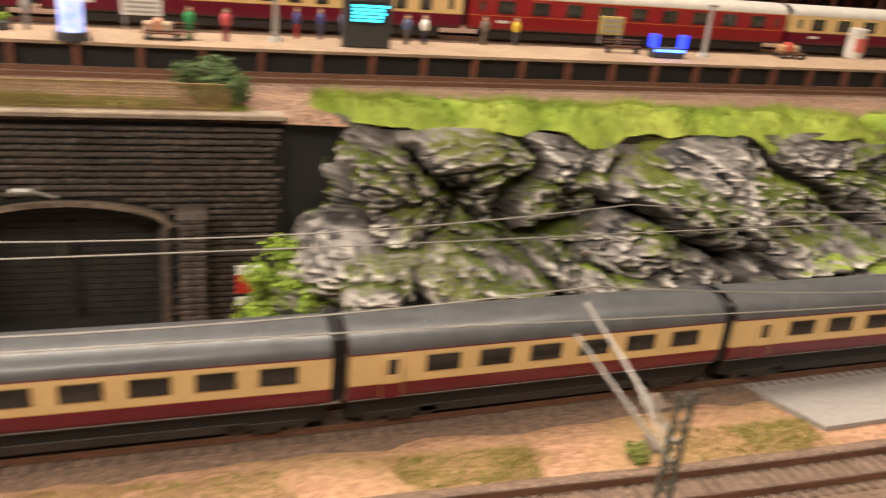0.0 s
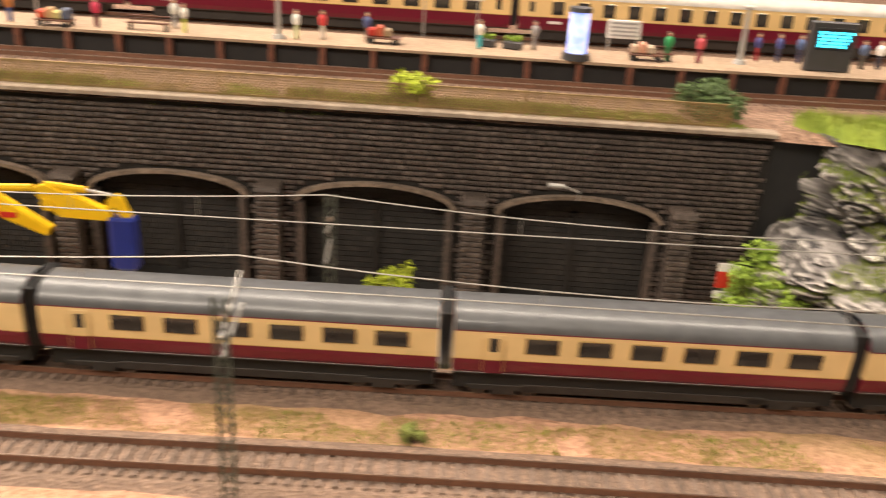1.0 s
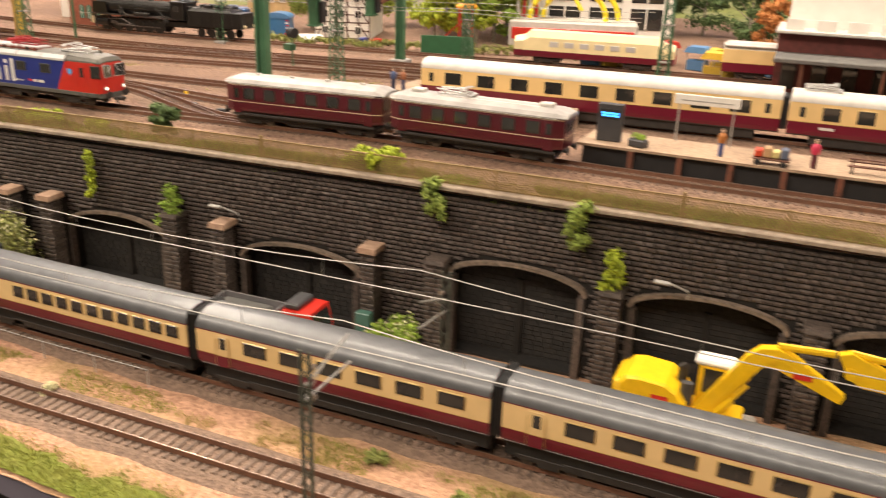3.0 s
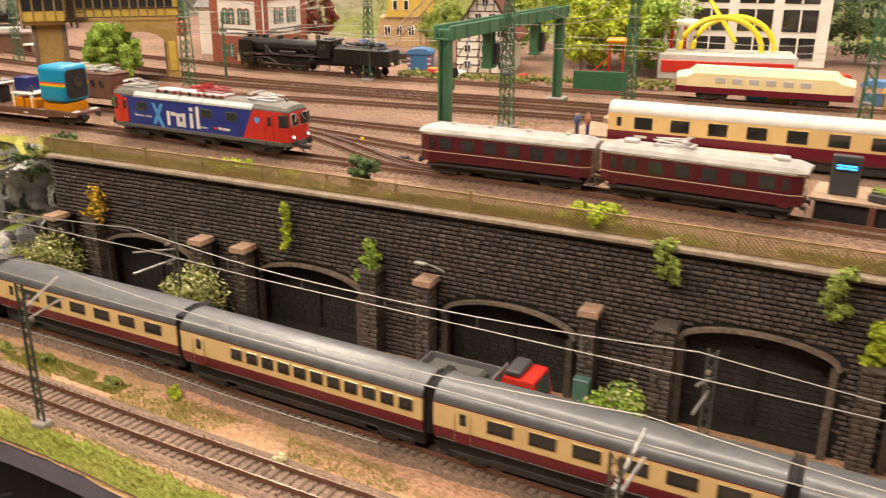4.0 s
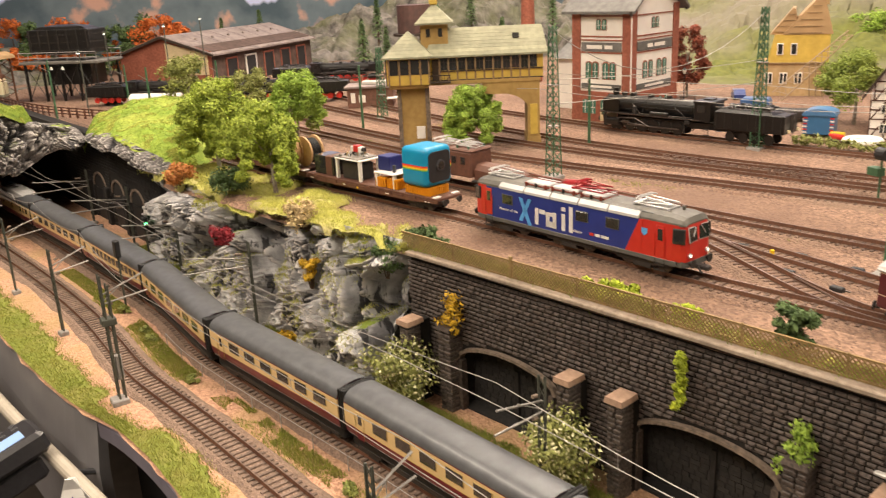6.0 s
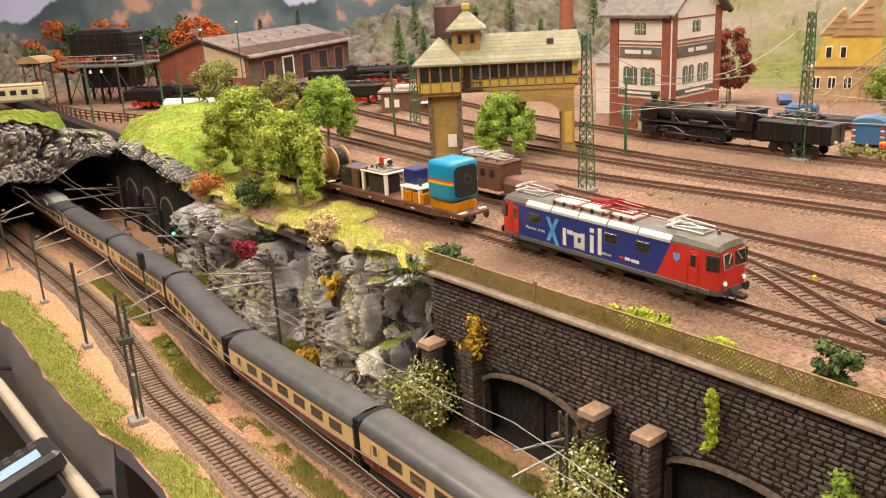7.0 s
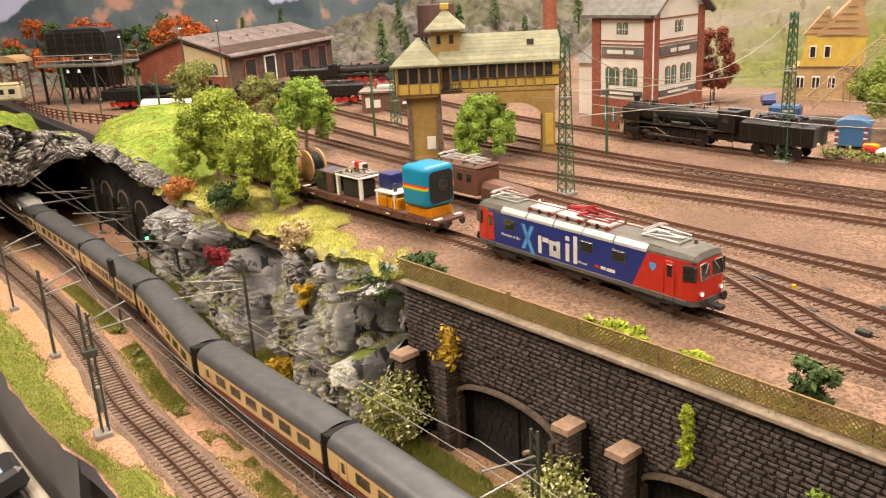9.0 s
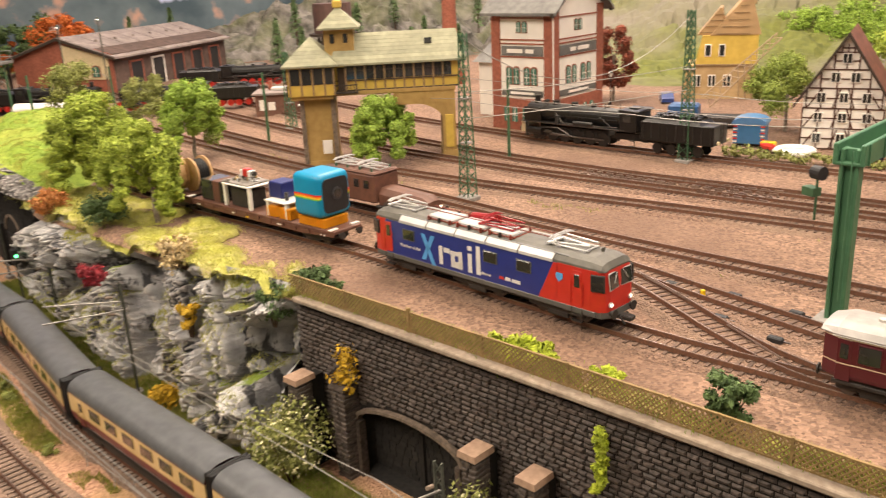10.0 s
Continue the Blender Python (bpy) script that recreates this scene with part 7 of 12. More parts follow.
LEAF = leafmat("tree_leaf", (0.42, 0.50, 0.065), (0.22, 0.30, 0.03))
LEAF_FRESH = leafmat("fresh_leaf", (0.33, 0.46, 0.06), (0.19, 0.31, 0.035))
LEAF_TUFT = leafmat("tuft_leaf", (0.27, 0.29, 0.07), (0.16, 0.19, 0.04))
LEAF_DARK = leafmat("dark_leaf", (0.105, 0.165, 0.050), (0.05, 0.09, 0.026))
LEAF_YELLOW = leafmat("yellow_leaf", (0.62, 0.40, 0.02), (0.45, 0.27, 0.01))
LEAF_LIME = leafmat("lime_leaf", (0.42, 0.48, 0.03), (0.28, 0.36, 0.02))
LEAF_RED = leafmat("red_leaf", (0.26, 0.06, 0.025), (0.14, 0.03, 0.015))
LEAF_CRIMSON = leafmat("crimson_leaf", (0.32, 0.02, 0.03), (0.18, 0.01, 0.02))
LEAF_ORANGE = leafmat("rust_leaf", (0.50, 0.20, 0.05), (0.36, 0.13, 0.03))
LEAF_STRAW = leafmat("straw_leaf", (0.62, 0.48, 0.26), (0.45, 0.34, 0.17))
LEAF_OLIVE = leafmat("olive_leaf", (0.29, 0.30, 0.08), (0.15, 0.17, 0.04))
LEAF_MID = leafmat("mid_green_leaf", (0.29, 0.36, 0.06), (0.15, 0.21, 0.03))
BLOSSOM = leafmat("pale_blossom", (0.70, 0.66, 0.40), (0.55, 0.52, 0.30))
BARK = mat("pale_bark", (0.42, 0.38, 0.31), (0.22, 0.18, 0.14), scale=260, rough=0.9, bump=0.5, stain=0.4, stain_scale=90)
TWIG = mat("brown_twig", (0.12, 0.075, 0.045), (0.07, 0.045, 0.03), scale=260, rough=0.9, bump=0.4)


def leaf_cloud(r, clumps, per, size, shell=0.35):
    """Small folded leaves scattered over clumps (x, y, z, radius)."""
    v, f = [], []
    for cx, cy, cz, cr in clumps:
        for _ in range(per):
            d = Vector((r.gauss(0, 1), r.gauss(0, 1), r.gauss(0, 1))).normalized()
            q = cr * (shell + (1 - shell) * r.random() ** 0.5) * r.uniform(0.75, 1.12)
            c = Vector((cx, cy, cz)) + Vector((d.x, d.y, d.z * 0.82)) * q
            n = (d + Vector((r.gauss(0, 0.6), r.gauss(0, 0.6), r.gauss(0.35, 0.5)))).normalized()
            u = n.cross(Vector((r.gauss(0, 1), r.gauss(0, 1), r.gauss(0, 1)))).normalized()
            w = n.cross(u)
            s = size * r.uniform(0.6, 1.35)
            k = len(v)
            v += [tuple(c - u * s), tuple(c + w * s * 0.55 - n * s * 0.2), tuple(c + u * s), tuple(c - w * s * 0.55 - n * s * 0.2)]
            f += [(k, k + 1, k + 2, k + 3)]
    return v, f


def tree(x, y, z, height, crown, label, leaf, seed, clumps=30, per=95, size=0.0027, stem=0.24, bark=BARK, lean=(0, 0), squash=1.0):
    r = random.Random(seed)
    t = thing("tree", pose(x, y, z), label, "tree")
    base, top = Vector((0, 0, -0.001)), Vector((lean[0], lean[1], height * 0.62))
    tr = B().tube([base, base.lerp(top, 0.3) + Vector((0.002, -0.001, 0)), base.lerp(top, 0.65) + Vector((-0.002, 0.002, 0)), top], height * 0.022, height * 0.008, 8)
    part("trunk", tr.out(), bark, t)
    cl = []
    for k in range(clumps):
        a, u = r.uniform(0, 6.283), r.random()
        zz = height * (stem + (0.93 - stem) * u)
        rad = crown * math.sqrt(max(0.05, 1 - ((u - 0.42) / 0.62) ** 2)) * r.uniform(0.35, 1.0)
        cl.append((lean[0] + rad * math.cos(a), lean[1] + rad * math.sin(a) * squash, zz, crown * r.uniform(0.22, 0.40)))
    br = B()
    for cx, cy, cz, cr in cl[::3]:
        p = base.lerp(top, min(1.0, 0.35 + 0.6 * (cz / height - stem)))
        mid = p.lerp(Vector((cx, cy, cz)), 0.5) + Vector((0, 0, 0.004))
        br.tube([p, mid, Vector((cx, cy, cz))], height * 0.007, height * 0.002, 5)
    part("limb", br.out(), bark, t)
    part("crown", leaf_cloud(r, cl, int(per * 2.1), size, 0.15), leaf, t)
    return t


def plume_tree(x, y, z, height, crown, label, leaf, seed, lobes=9, lean=(0, 0), stem=0.22, size=0.0018, per=430, bark=BARK):
    """A tree whose foliage sits in rounded plumes that hang down round bare pale limbs."""
    r = random.Random(seed)
    t = thing("tree", pose(x, y, z), label, "tree")
    fork = Vector((lean[0] * 0.35, lean[1] * 0.35, height * 0.34))
    part("trunk", B().tube([(0, 0, -0.002), (0.001, -0.001, height * 0.12), fork * 0.6 + Vector((-0.001, 0.001, height * 0.04)), fork], height * 0.024, height * 0.014, 8).out(), bark, t)
    cl = []
    for k in range(lobes):
        a = 6.283 * k / lobes + r.uniform(-0.4, 0.4)
        far = crown * (0.30 if k % 3 == 0 else r.uniform(0.62, 0.88))
        top = height * ((0.95 if k % 3 == 0 else r.uniform(0.66, 0.90)))
        low = height * (stem + 0.22 if k % 3 == 0 else r.uniform(stem, stem + 0.24))
        cx, cy = lean[0] + far * math.cos(a), lean[1] + far * math.sin(a)
        cr = crown * r.uniform(0.30, 0.42)
        head = Vector((cx, cy, top - cr))
        mid = fork.lerp(head, 0.55) + Vector((0, 0, -0.004))
        part("limb", B().tube([fork, mid, head], height * 0.010, height * 0.003, 5).out(), bark, t)
        zz = top - cr
        while zz > low:
            f = (top - zz) / height
            cl.append((cx * (1 + 0.25 * f) + r.uniform(-1, 1) * cr * 0.35, cy * (1 + 0.25 * f) + r.uniform(-1, 1) * cr * 0.35, zz, cr * r.uniform(0.62, 1.0) * (1 - 0.45 * f)))
            zz -= cr * r.uniform(0.55, 0.85)
    part("crown", leaf_cloud(r, cl, per, size, 0.45), leaf, t)
    return t


def bush(x, y, z, rx, h, label, leaf, seed, n=9, per=80, size=0.0017, name="bush", category="bush", extra=None):
    z = foot_z(x, y) if z == LOW else z
    r = random.Random(seed)
    rx, h, n, size = rx * 1.25, h * 1.2, int(n * 1.5), size * 1.2
    t = thing(name, pose(x, y, z), label, category)
    cl = [(r.uniform(-1, 1) * rx * 0.65, r.uniform(-1, 1) * rx * 0.55, h * r.uniform(0.22, 0.75), min(rx, h) * r.uniform(0.28, 0.48)) for _ in range(n)]
    st = B()
    for cx, cy, cz, cr in cl[:6]:
        st.tube([(cx * 0.15, cy * 0.15, -0.001), (cx * 0.6, cy * 0.6, cz * 0.6), (cx, cy, cz)], 0.0007, 0.0003, 4)
    part("stem", st.out(), TWIG, t)
    part("foliage", leaf_cloud(r, cl, per, size, 0.25), leaf, t)
    if extra:
        part("blossom", leaf_cloud(r, cl, per // 4, size * 0.8, 0.9), extra, t, "pale blossom specks")
    return t


def ivy(s, z_top, z_low, width, label, leaf, seed, off=-0.004, dense=1.0):
    """A plant that hangs down the wall face."""
    r = random.Random(seed)
    t = thing("hanging_ivy", WALL.place(s, off, 0), label, "climbing plant", "plants on the wall")
    cl, z = [], z_top
    while z > z_low:
        cl.append((r.uniform(-1, 1) * width * 0.4, r.uniform(0, 0.004), z, width * r.uniform(0.28, 0.5)))
        z -= width * 0.25
    st = B().tube([(0, -0.001, z_top), (0.001, 0.001, (z_top + z_low) / 2), (-0.001, 0, z_low)], 0.0006, 0.0003, 4)
    part("stem", st.out(), TWIG, t)
    part("foliage", leaf_cloud(r, cl, int(90 * dense), 0.0019, 0.1), leaf, t)


plume_tree(-1.930, 0.062, 0.006, 0.126, 0.048, "leafy green model tree with a pale forked trunk on the cliff", LEAF, 1, 16, stem=0.06)
plume_tree(-1.772, 0.113, 0.004, 0.112, 0.038, "leafy birch with a pale trunk beside the track", LEAF, 2, 13, (-0.016, -0.008), 0.10)
plume_tree(-2.075, 0.186, 0.0, 0.120, 0.046, "bright green model tree behind the wagon", LEAF_FRESH, 4, 12, stem=0.12)
tree(-2.30, 0.04, 0.0, 0.125, 0.052, "dull green bushy tree in the second row", LEAF_OLIVE, 5, 34, 100, 0.0022)
tree(-2.36, 0.15, 0.0, 0.092, 0.040, "dull green bushy tree beside the loco yard", LEAF_OLIVE, 6, 24, 100, 0.0022)
plume_tree(-1.902, 0.388, 0.0, 0.098, 0.042, "fresh green tree in front of the signal box", LEAF_FRESH, 7, 13, (0, 0.004), 0.06)
plume_tree(-1.785, 0.928, 0.0, 0.118, 0.056, "dense green tree beside the half-timbered house", LEAF_MID, 8, 13)
tree(-2.15, 0.893, 0.0, 0.128, 0.040, "dark red maple tree beside the waterworks", LEAF_RED, 9, 30, 100)
bush(-1.206, 0.352, 0.0, 0.0100, 0.030, "dark green round bush behind the fence", LEAF_DARK, 11, 12, 90)
bush(-1.515, 0.212, 0.0, 0.020, 0.014, "dark green bush at the end of the fence", LEAF_DARK, 12, 12, 80)
bush(-1.33, 0.298, 0.0, 0.024, 0.010, "lime green low bush behind the fence", LEAF_LIME, 13, 14, 70)
bush(-1.275, 0.325, 0.0, 0.013, 0.007, "small lime green tuft behind the fence", LEAF_LIME, 14, 8, 60)
bush(-1.03, 0.432, 0.0, 0.019, 0.016, "lime green bush on the fence", LEAF_LIME, 15, 10, 80)
bush(-0.52, 0.638, 0.0, 0.015, 0.018, "green tuft growing behind the fence", LEAF_LIME, 16, 10, 80)
bush(-0.345, 0.716, -0.002, 0.021, 0.026, "dark green shrub on the end of the wall", LEAF_DARK, 17, 12, 90)
bush(-1.525, 0.178, -0.030, 0.016, 0.036, "dark ivy between the rocks and the wall", LEAF_DARK, 18, 12, 80)
bush(-1.792, 0.064, 0.006, 0.025, 0.024, "dark green spiky shrub on the cliff edge", LEAF_DARK, 19, 14, 80)
bush(-1.868, 0.012, 0.002, 0.019, 0.024, "rust brown dry shrub at the tunnel hill", LEAF_ORANGE, 20, 12, 70)
bush(-1.713, 0.046, -0.034, 0.013, 0.018, "crimson shrub growing on the rock face", LEAF_CRIMSON, 21, 8, 80)
bush(-1.622, 0.118, 0.0, 0.017, 0.026, "pale straw coloured dry tuft on the cliff edge", LEAF_STRAW, 22, 12, 60)
bush(-1.590, 0.118, -0.052, 0.010, 0.034, "bright yellow shrub on the rock face", LEAF_YELLOW, 23, 10, 60)
bush(-1.628, 0.086, LOW, 0.016, 0.020, "bright yellow bush at the foot of the rocks", LEAF_YELLOW, 24, 10, 70)
bush(-1.545, 0.118, LOW, 0.016, 0.020, "straw coloured bush at the foot of the rocks", LEAF_STRAW, 25, 10, 60)
bush(-1.46, 0.168, LOW, 0.030, 0.066, "olive bush with pale blossom before the wall", LEAF_OLIVE, 26, 20, 90, extra=BLOSSOM)
bush(-1.292, 0.236, LOW, 0.030, 0.064, "olive bush with pale blossom beside the arches", LEAF_OLIVE, 27, 20, 90, extra=BLOSSOM)
bush(-0.290, 0.672, LOW, 0.022, 0.084, "bright green shrub between wall and rocks", LEAF_FRESH, 28, 18, 90)
bush(-0.515, 0.60, LOW, 0.016, 0.032, "yellow green bush in front of an arch", LEAF_LIME, 29, 10, 80)
bush(-0.975, 0.405, LOW, 0.020, 0.028, "green plant with pale leaves by the wall", LEAF_FRESH, 30, 10, 80, extra=BLOSSOM)
for k, (x, y, lf) in enumerate(((-1.331, 0.096, LEAF_FRESH), (-1.294, 0.115, LEAF_FRESH), (-1.222, 0.141, LEAF_FRESH), (-1.178, 0.168, LEAF_LIME), (-1.769, -0.067, LEAF_FRESH), (-1.70, -0.045, LEAF_FRESH), (-1.675, -0.038, LEAF_FRESH), (-1.558, -0.001, LEAF_FRESH), (-0.86, 0.292, LEAF_FRESH), (-0.80, 0.30, LEAF_FRESH), (-0.10, 0.588, LEAF_FRESH), (-0.43, 0.455, LEAF_FRESH), (-0.62, 0.372, LEAF_FRESH), (-1.06, 0.185, BLOSSOM))):
    bush(x, y, LOW, 0.006, 0.008, "small green grass tuft beside the track", LEAF_TUFT if lf is LEAF_FRESH else lf, 40 + k, 6, 70, 0.0011, "grass_tuft", "grass tuft")
ivy(1.247, -0.026, -0.058, 0.022, "bright yellow ivy over a wall pier", LEAF_YELLOW, 61, dense=0.8)
ivy(1.030, -0.012, -0.050, 0.0062, "lime green vine hanging from the coping", LEAF_LIME, 62, dense=0.6)
ivy(0.950, -0.034, -0.062, 0.017, "green ivy growing over a wall pier", LEAF_FRESH, 63)
ivy(0.716, 0.004, -0.022, 0.016, "green ivy hanging over the wall top", LEAF_MID, 64)
ivy(0.585, -0.028, -0.058, 0.015, "lime green ivy above a wall pier", LEAF_LIME, 65)
ivy(0.611, 0.003, -0.027, 0.018, "dark green ivy hanging over the wall top", LEAF_MID, 66)

# ---- far landscape and painted backdrop ----
MURAL = Path([(2.4, 3.0), (0.8, 2.75), (-0.6, 2.55), (-1.8, 2.3), (-2.7, 1.9), (-3.3, 1.3), (-3.65, 0.6), (-3.8, -0.1), (-3.95, -0.9), (-4.3, -2.0)], 0.05)


def mural_paint():
    m = bpy.data.materials.new("painted_mountains")
    m.use_nodes = True
    n, l = m.node_tree.nodes, m.node_tree.links
    b = n["Principled BSDF"]
    b.inputs["Roughness"].default_value = 0.8
    geo, sep = n.new("ShaderNodeNewGeometry"), n.new("ShaderNodeSeparateXYZ")
    l.new(geo.outputs["Position"], sep.inputs[0])

    def ridge(scale, base, amp, soft, seed):
        """How far a point lies under a painted skyline."""
        c, nz = n.new("ShaderNodeCombineXYZ"), n.new("ShaderNodeTexNoise")
        l.new(sep.outputs["X"], c.inputs[0])
        l.new(sep.outputs["Y"], c.inputs[1])
        c.inputs[2].default_value = seed
        nz.inputs["Scale"].default_value, nz.inputs["Detail"].default_value = scale, 6
        l.new(c.outputs[0], nz.inputs["Vector"])
        a = n.new("ShaderNodeMath")
        a.operation = "MULTIPLY_ADD"
        l.new(nz.outputs["Fac"], a.inputs[0])
        a.inputs[1].default_value, a.inputs[2].default_value = amp, base
        d = n.new("ShaderNodeMath")
        d.operation = "SUBTRACT"
        l.new(a.outputs[0], d.inputs[0])
        l.new(sep.outputs["Z"], d.inputs[1])
        r = n.new("ShaderNodeMapRange")
        r.inputs["From Min"].default_value, r.inputs["From Max"].default_value = 0, soft
        l.new(d.outputs[0], r.inputs["Value"])
        return r.outputs[0]

    def over(below, f, colour, texture=None):
        k = n.new("ShaderNodeMix")
        k.data_type = "RGBA"
        l.new(f, k.inputs["Factor"])
        l.new(below, k.inputs["A"]) if not isinstance(below, tuple) else None
        if isinstance(below, tuple):
            k.inputs["A"].default_value = (*below, 1)
        if texture:
            l.new(texture, k.inputs["B"])
        else:
            k.inputs["B"].default_value = (*colour, 1)
        return k.outputs["Result"]

    nz = n.new("ShaderNodeTexNoise")
    nz.inputs["Scale"].default_value, nz.inputs["Detail"].default_value = 7, 8
    l.new(geo.outputs["Position"], nz.inputs["Vector"])
    rp = n.new("ShaderNodeValToRGB")
    e = rp.color_ramp.elements
    e[0].position, e[0].color = 0.38, (0.055, 0.085, 0.11, 1)
    e[1].position, e[1].color = 0.60, (0.13, 0.17, 0.20, 1)
    x = e.new(0.66)
    x.color = (0.50, 0.30, 0.24, 1)
    l.new(nz.outputs["Fac"], rp.inputs[0])
    c = over((0.50, 0.54, 0.80), ridge(1.3, -0.28, 1.05, 0.01, 3.0), None, rp.outputs[0])
    c = over(c, ridge(5, -0.12, 0.35, 0.01, 8.0), (0.06, 0.10, 0.07))
    l.new(c, b.inputs["Base Color"])
    return m


tagged(obj("backdrop", MURAL.sweep([(0.0, -0.3), (0.0, 1.6), (0.02, 1.6), (0.02, -0.3)], step=0.1).out(), mural_paint()), "painted mountain and sky backdrop behind the layout", "backdrop", kind="structure")
HILLGRASS = mat("hill_grass", (0.23, 0.25, 0.07), (0.13, 0.16, 0.04), scale=60, rough=0.95, bump=0.5, stain=0.5, stain_scale=9, c3=(0.30, 0.27, 0.20))
SCREE = mat("grey_scree", (0.25, 0.225, 0.20), (0.05, 0.047, 0.04), scale=30, rough=0.9, bump=1.0, stain=0.6, stain_scale=11, c3=(0.12, 0.13, 0.05), detail=10, depth=0.010)


HILLSLOPE = mat("grass_and_scree", (0.155, 0.165, 0.035), (0.095, 0.105, 0.022), scale=60, rough=0.95, bump=0.5, stain=0.95, stain_scale=3.2, c3=(0.21, 0.18, 0.145))


def far_hill(name, s0, s1, depth, height, material, label, seed, rough=0.25):
    v, f, nu, nv = [], [], 150, 50
    for i in range(nu + 1):
        u = i / nu
        k = math.sin(math.pi * u) ** 0.6
        for j in range(nv + 1):
            w = j / nv
            x, y, _h = MURAL.at(s0 + (s1 - s0) * u, -0.01 - depth * (1 - w))
            z = -0.006 + height * k * w ** 1.4 * (0.8 + 0.4 * noise.noise((x * 3, y * 3, seed)))
            z += height * rough * k * min(1, w * 3) * (0.5 * noise.noise((x * 12, y * 12, seed)) + chunk((x, y, z), 11) * 0.45 + chunk((x, y, z), 30) * 0.18)
            v.append((x, y, z))
    for i in range(nu):
        for j in range(nv):
            q = i * (nv + 1) + j
            f.append((q, q + nv + 1, q + nv + 2, q + 1))
    tagged(obj(name, (v, f), material), label, "hill", kind="structure")


ms = lambda x, y: MURAL.near(x, y)
far_hill("grass_hill", ms(-2.1, 2.2), ms(-3.25, 1.35), 1.0, 0.36, HILLSLOPE, "olive grass hillside behind the town", 2.0, 0.12)
far_hill("rock_slope", ms(-2.9, 1.7), ms(-3.72, 0.25), 0.42, 0.24, SCREE, "grey rocky slope behind the engine shed", 5.0, 0.4)
far_hill("grass_hill", ms(-3.55, 0.85), ms(-3.85, -0.2), 0.25, 0.10, HILLGRASS, "green meadow slope behind the engine shed", 7.0, 0.15)
far_hill("rock_slope", ms(-3.8, -0.15), ms(-4.2, -1.7), 0.75, 0.17, SCREE, "grey boulder slope at the end of the layout", 9.0, 0.6)
far_hill("grass_hill", ms(1.8, 2.9), ms(-2.4, 2.05), 0.7, 0.12, HILLGRASS, "olive hillside behind the station", 12.0, 0.12)


def fir(x, y, z, h, seed):
    r = random.Random(seed)
    t = thing("fir_tree", pose(x, y, z), "dark green pointed model fir tree on the slope", "fir tree", "fir trees on the slope")
    part("trunk", B().tube([(0, 0, -0.004), (0, 0, h * 0.9)], h * 0.02, h * 0.006, 6).out(), TWIG, t)
    v, f = [], []
    for k in range(420):
        u = r.random() ** 0.8
        zz, rad = h * (0.10 + 0.88 * u), h * 0.20 * (1 - u) * r.uniform(0.3, 1.0) + 0.001
        a = r.uniform(0, 6.283)
        c = Vector((rad * math.cos(a), rad * math.sin(a), zz))
        d, s = Vector((math.cos(a), math.sin(a), -0.5)), h * 0.05
        w = Vector((-math.sin(a), math.cos(a), 0)) * s * 0.5
        q = len(v)
        v += [tuple(c - d * s * 0.4), tuple(c + w), tuple(c + d * s), tuple(c - w)]
        f.append((q, q + 1, q + 2, q + 3))
    part("needles", (v, f), LEAF_DARK, t)


for k, (x, y, z, h) in enumerate(((-2.92, 0.48, 0.0, 0.14), (-2.88, 0.53, 0.0, 0.12), (-3.0, 0.70, 0.01, 0.15), (-2.80, 0.80, 0.0, 0.13), (-2.74, 0.86, 0.0, 0.11), (-3.25, 0.60, 0.05, 0.13), (-3.18, 0.66, 0.04, 0.115), (-3.14, 0.73, 0.03, 0.11), (-3.57, 0.19, 0.02, 0.12), (-3.52, 0.30, 0.03, 0.13), (-3.05, 1.05, 0.06, 0.12), (-2.98, 1.12, 0.06, 0.10), (-3.3, 0.9, 0.07, 0.12))):
    fir(x, y, z, h, 70 + k)
LEAF_AUTUMN = leafmat("autumn_leaf", (0.62, 0.16, 0.02), (0.42, 0.09, 0.015))
for k, (x, y, h) in enumerate(((-3.62, -0.62, 0.07), (-3.6, -0.46, 0.095), (-3.58, -0.38, 0.09), (-3.56, -0.30, 0.10), (-3.55, -0.2, 0.08), (-3.52, -0.10, 0.105), (-3.5, -0.02, 0.09), (-3.3, 0.95, 0.07), (-2.95, 1.2, 0.06), (-3.76, -0.42, 0.17), (-3.73, -0.35, 0.155), (-3.70, -0.28, 0.175), (-3.66, -0.21, 0.15), (-3.44, -0.06, 0.165), (-3.40, 0.0, 0.175), (-3.36, 0.05, 0.155), (-3.5, -0.12, 0.14))):
    tree(x, y, 0.0, h, h * 0.42, "orange autumn tree in front of the painted backdrop" if k % 3 != 1 else "dark green tree in front of the painted backdrop", LEAF_AUTUMN if k % 3 != 1 else LEAF_DARK, 90 + k, 18, 70, 0.0046, 0.08, TWIG)

# ---- signal box over the tracks ----
OCHRE = mat("ochre_plaster", (0.40, 0.26, 0.085), (0.33, 0.21, 0.065), scale=150, rough=0.8, bump=0.15, stain=0.3, stain_scale=40)
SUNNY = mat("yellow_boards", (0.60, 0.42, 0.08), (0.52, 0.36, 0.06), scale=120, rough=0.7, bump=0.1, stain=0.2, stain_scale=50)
BEAM = mat("brown_beam", (0.105, 0.045, 0.028), (0.065, 0.028, 0.018), scale=200, rough=0.8, bump=0.2)
TIMBER = mat("dark_timber", (0.055, 0.035, 0.024), (0.03, 0.02, 0.014), scale=200, rough=0.8, bump=0.2)
SHINGLE = mat("grey_green_tiles", (0.31, 0.305, 0.205), (0.24, 0.235, 0.155), scale=140, rough=0.8, bump=0.2, stain=0.3, stain_scale=30, vary=0.12)
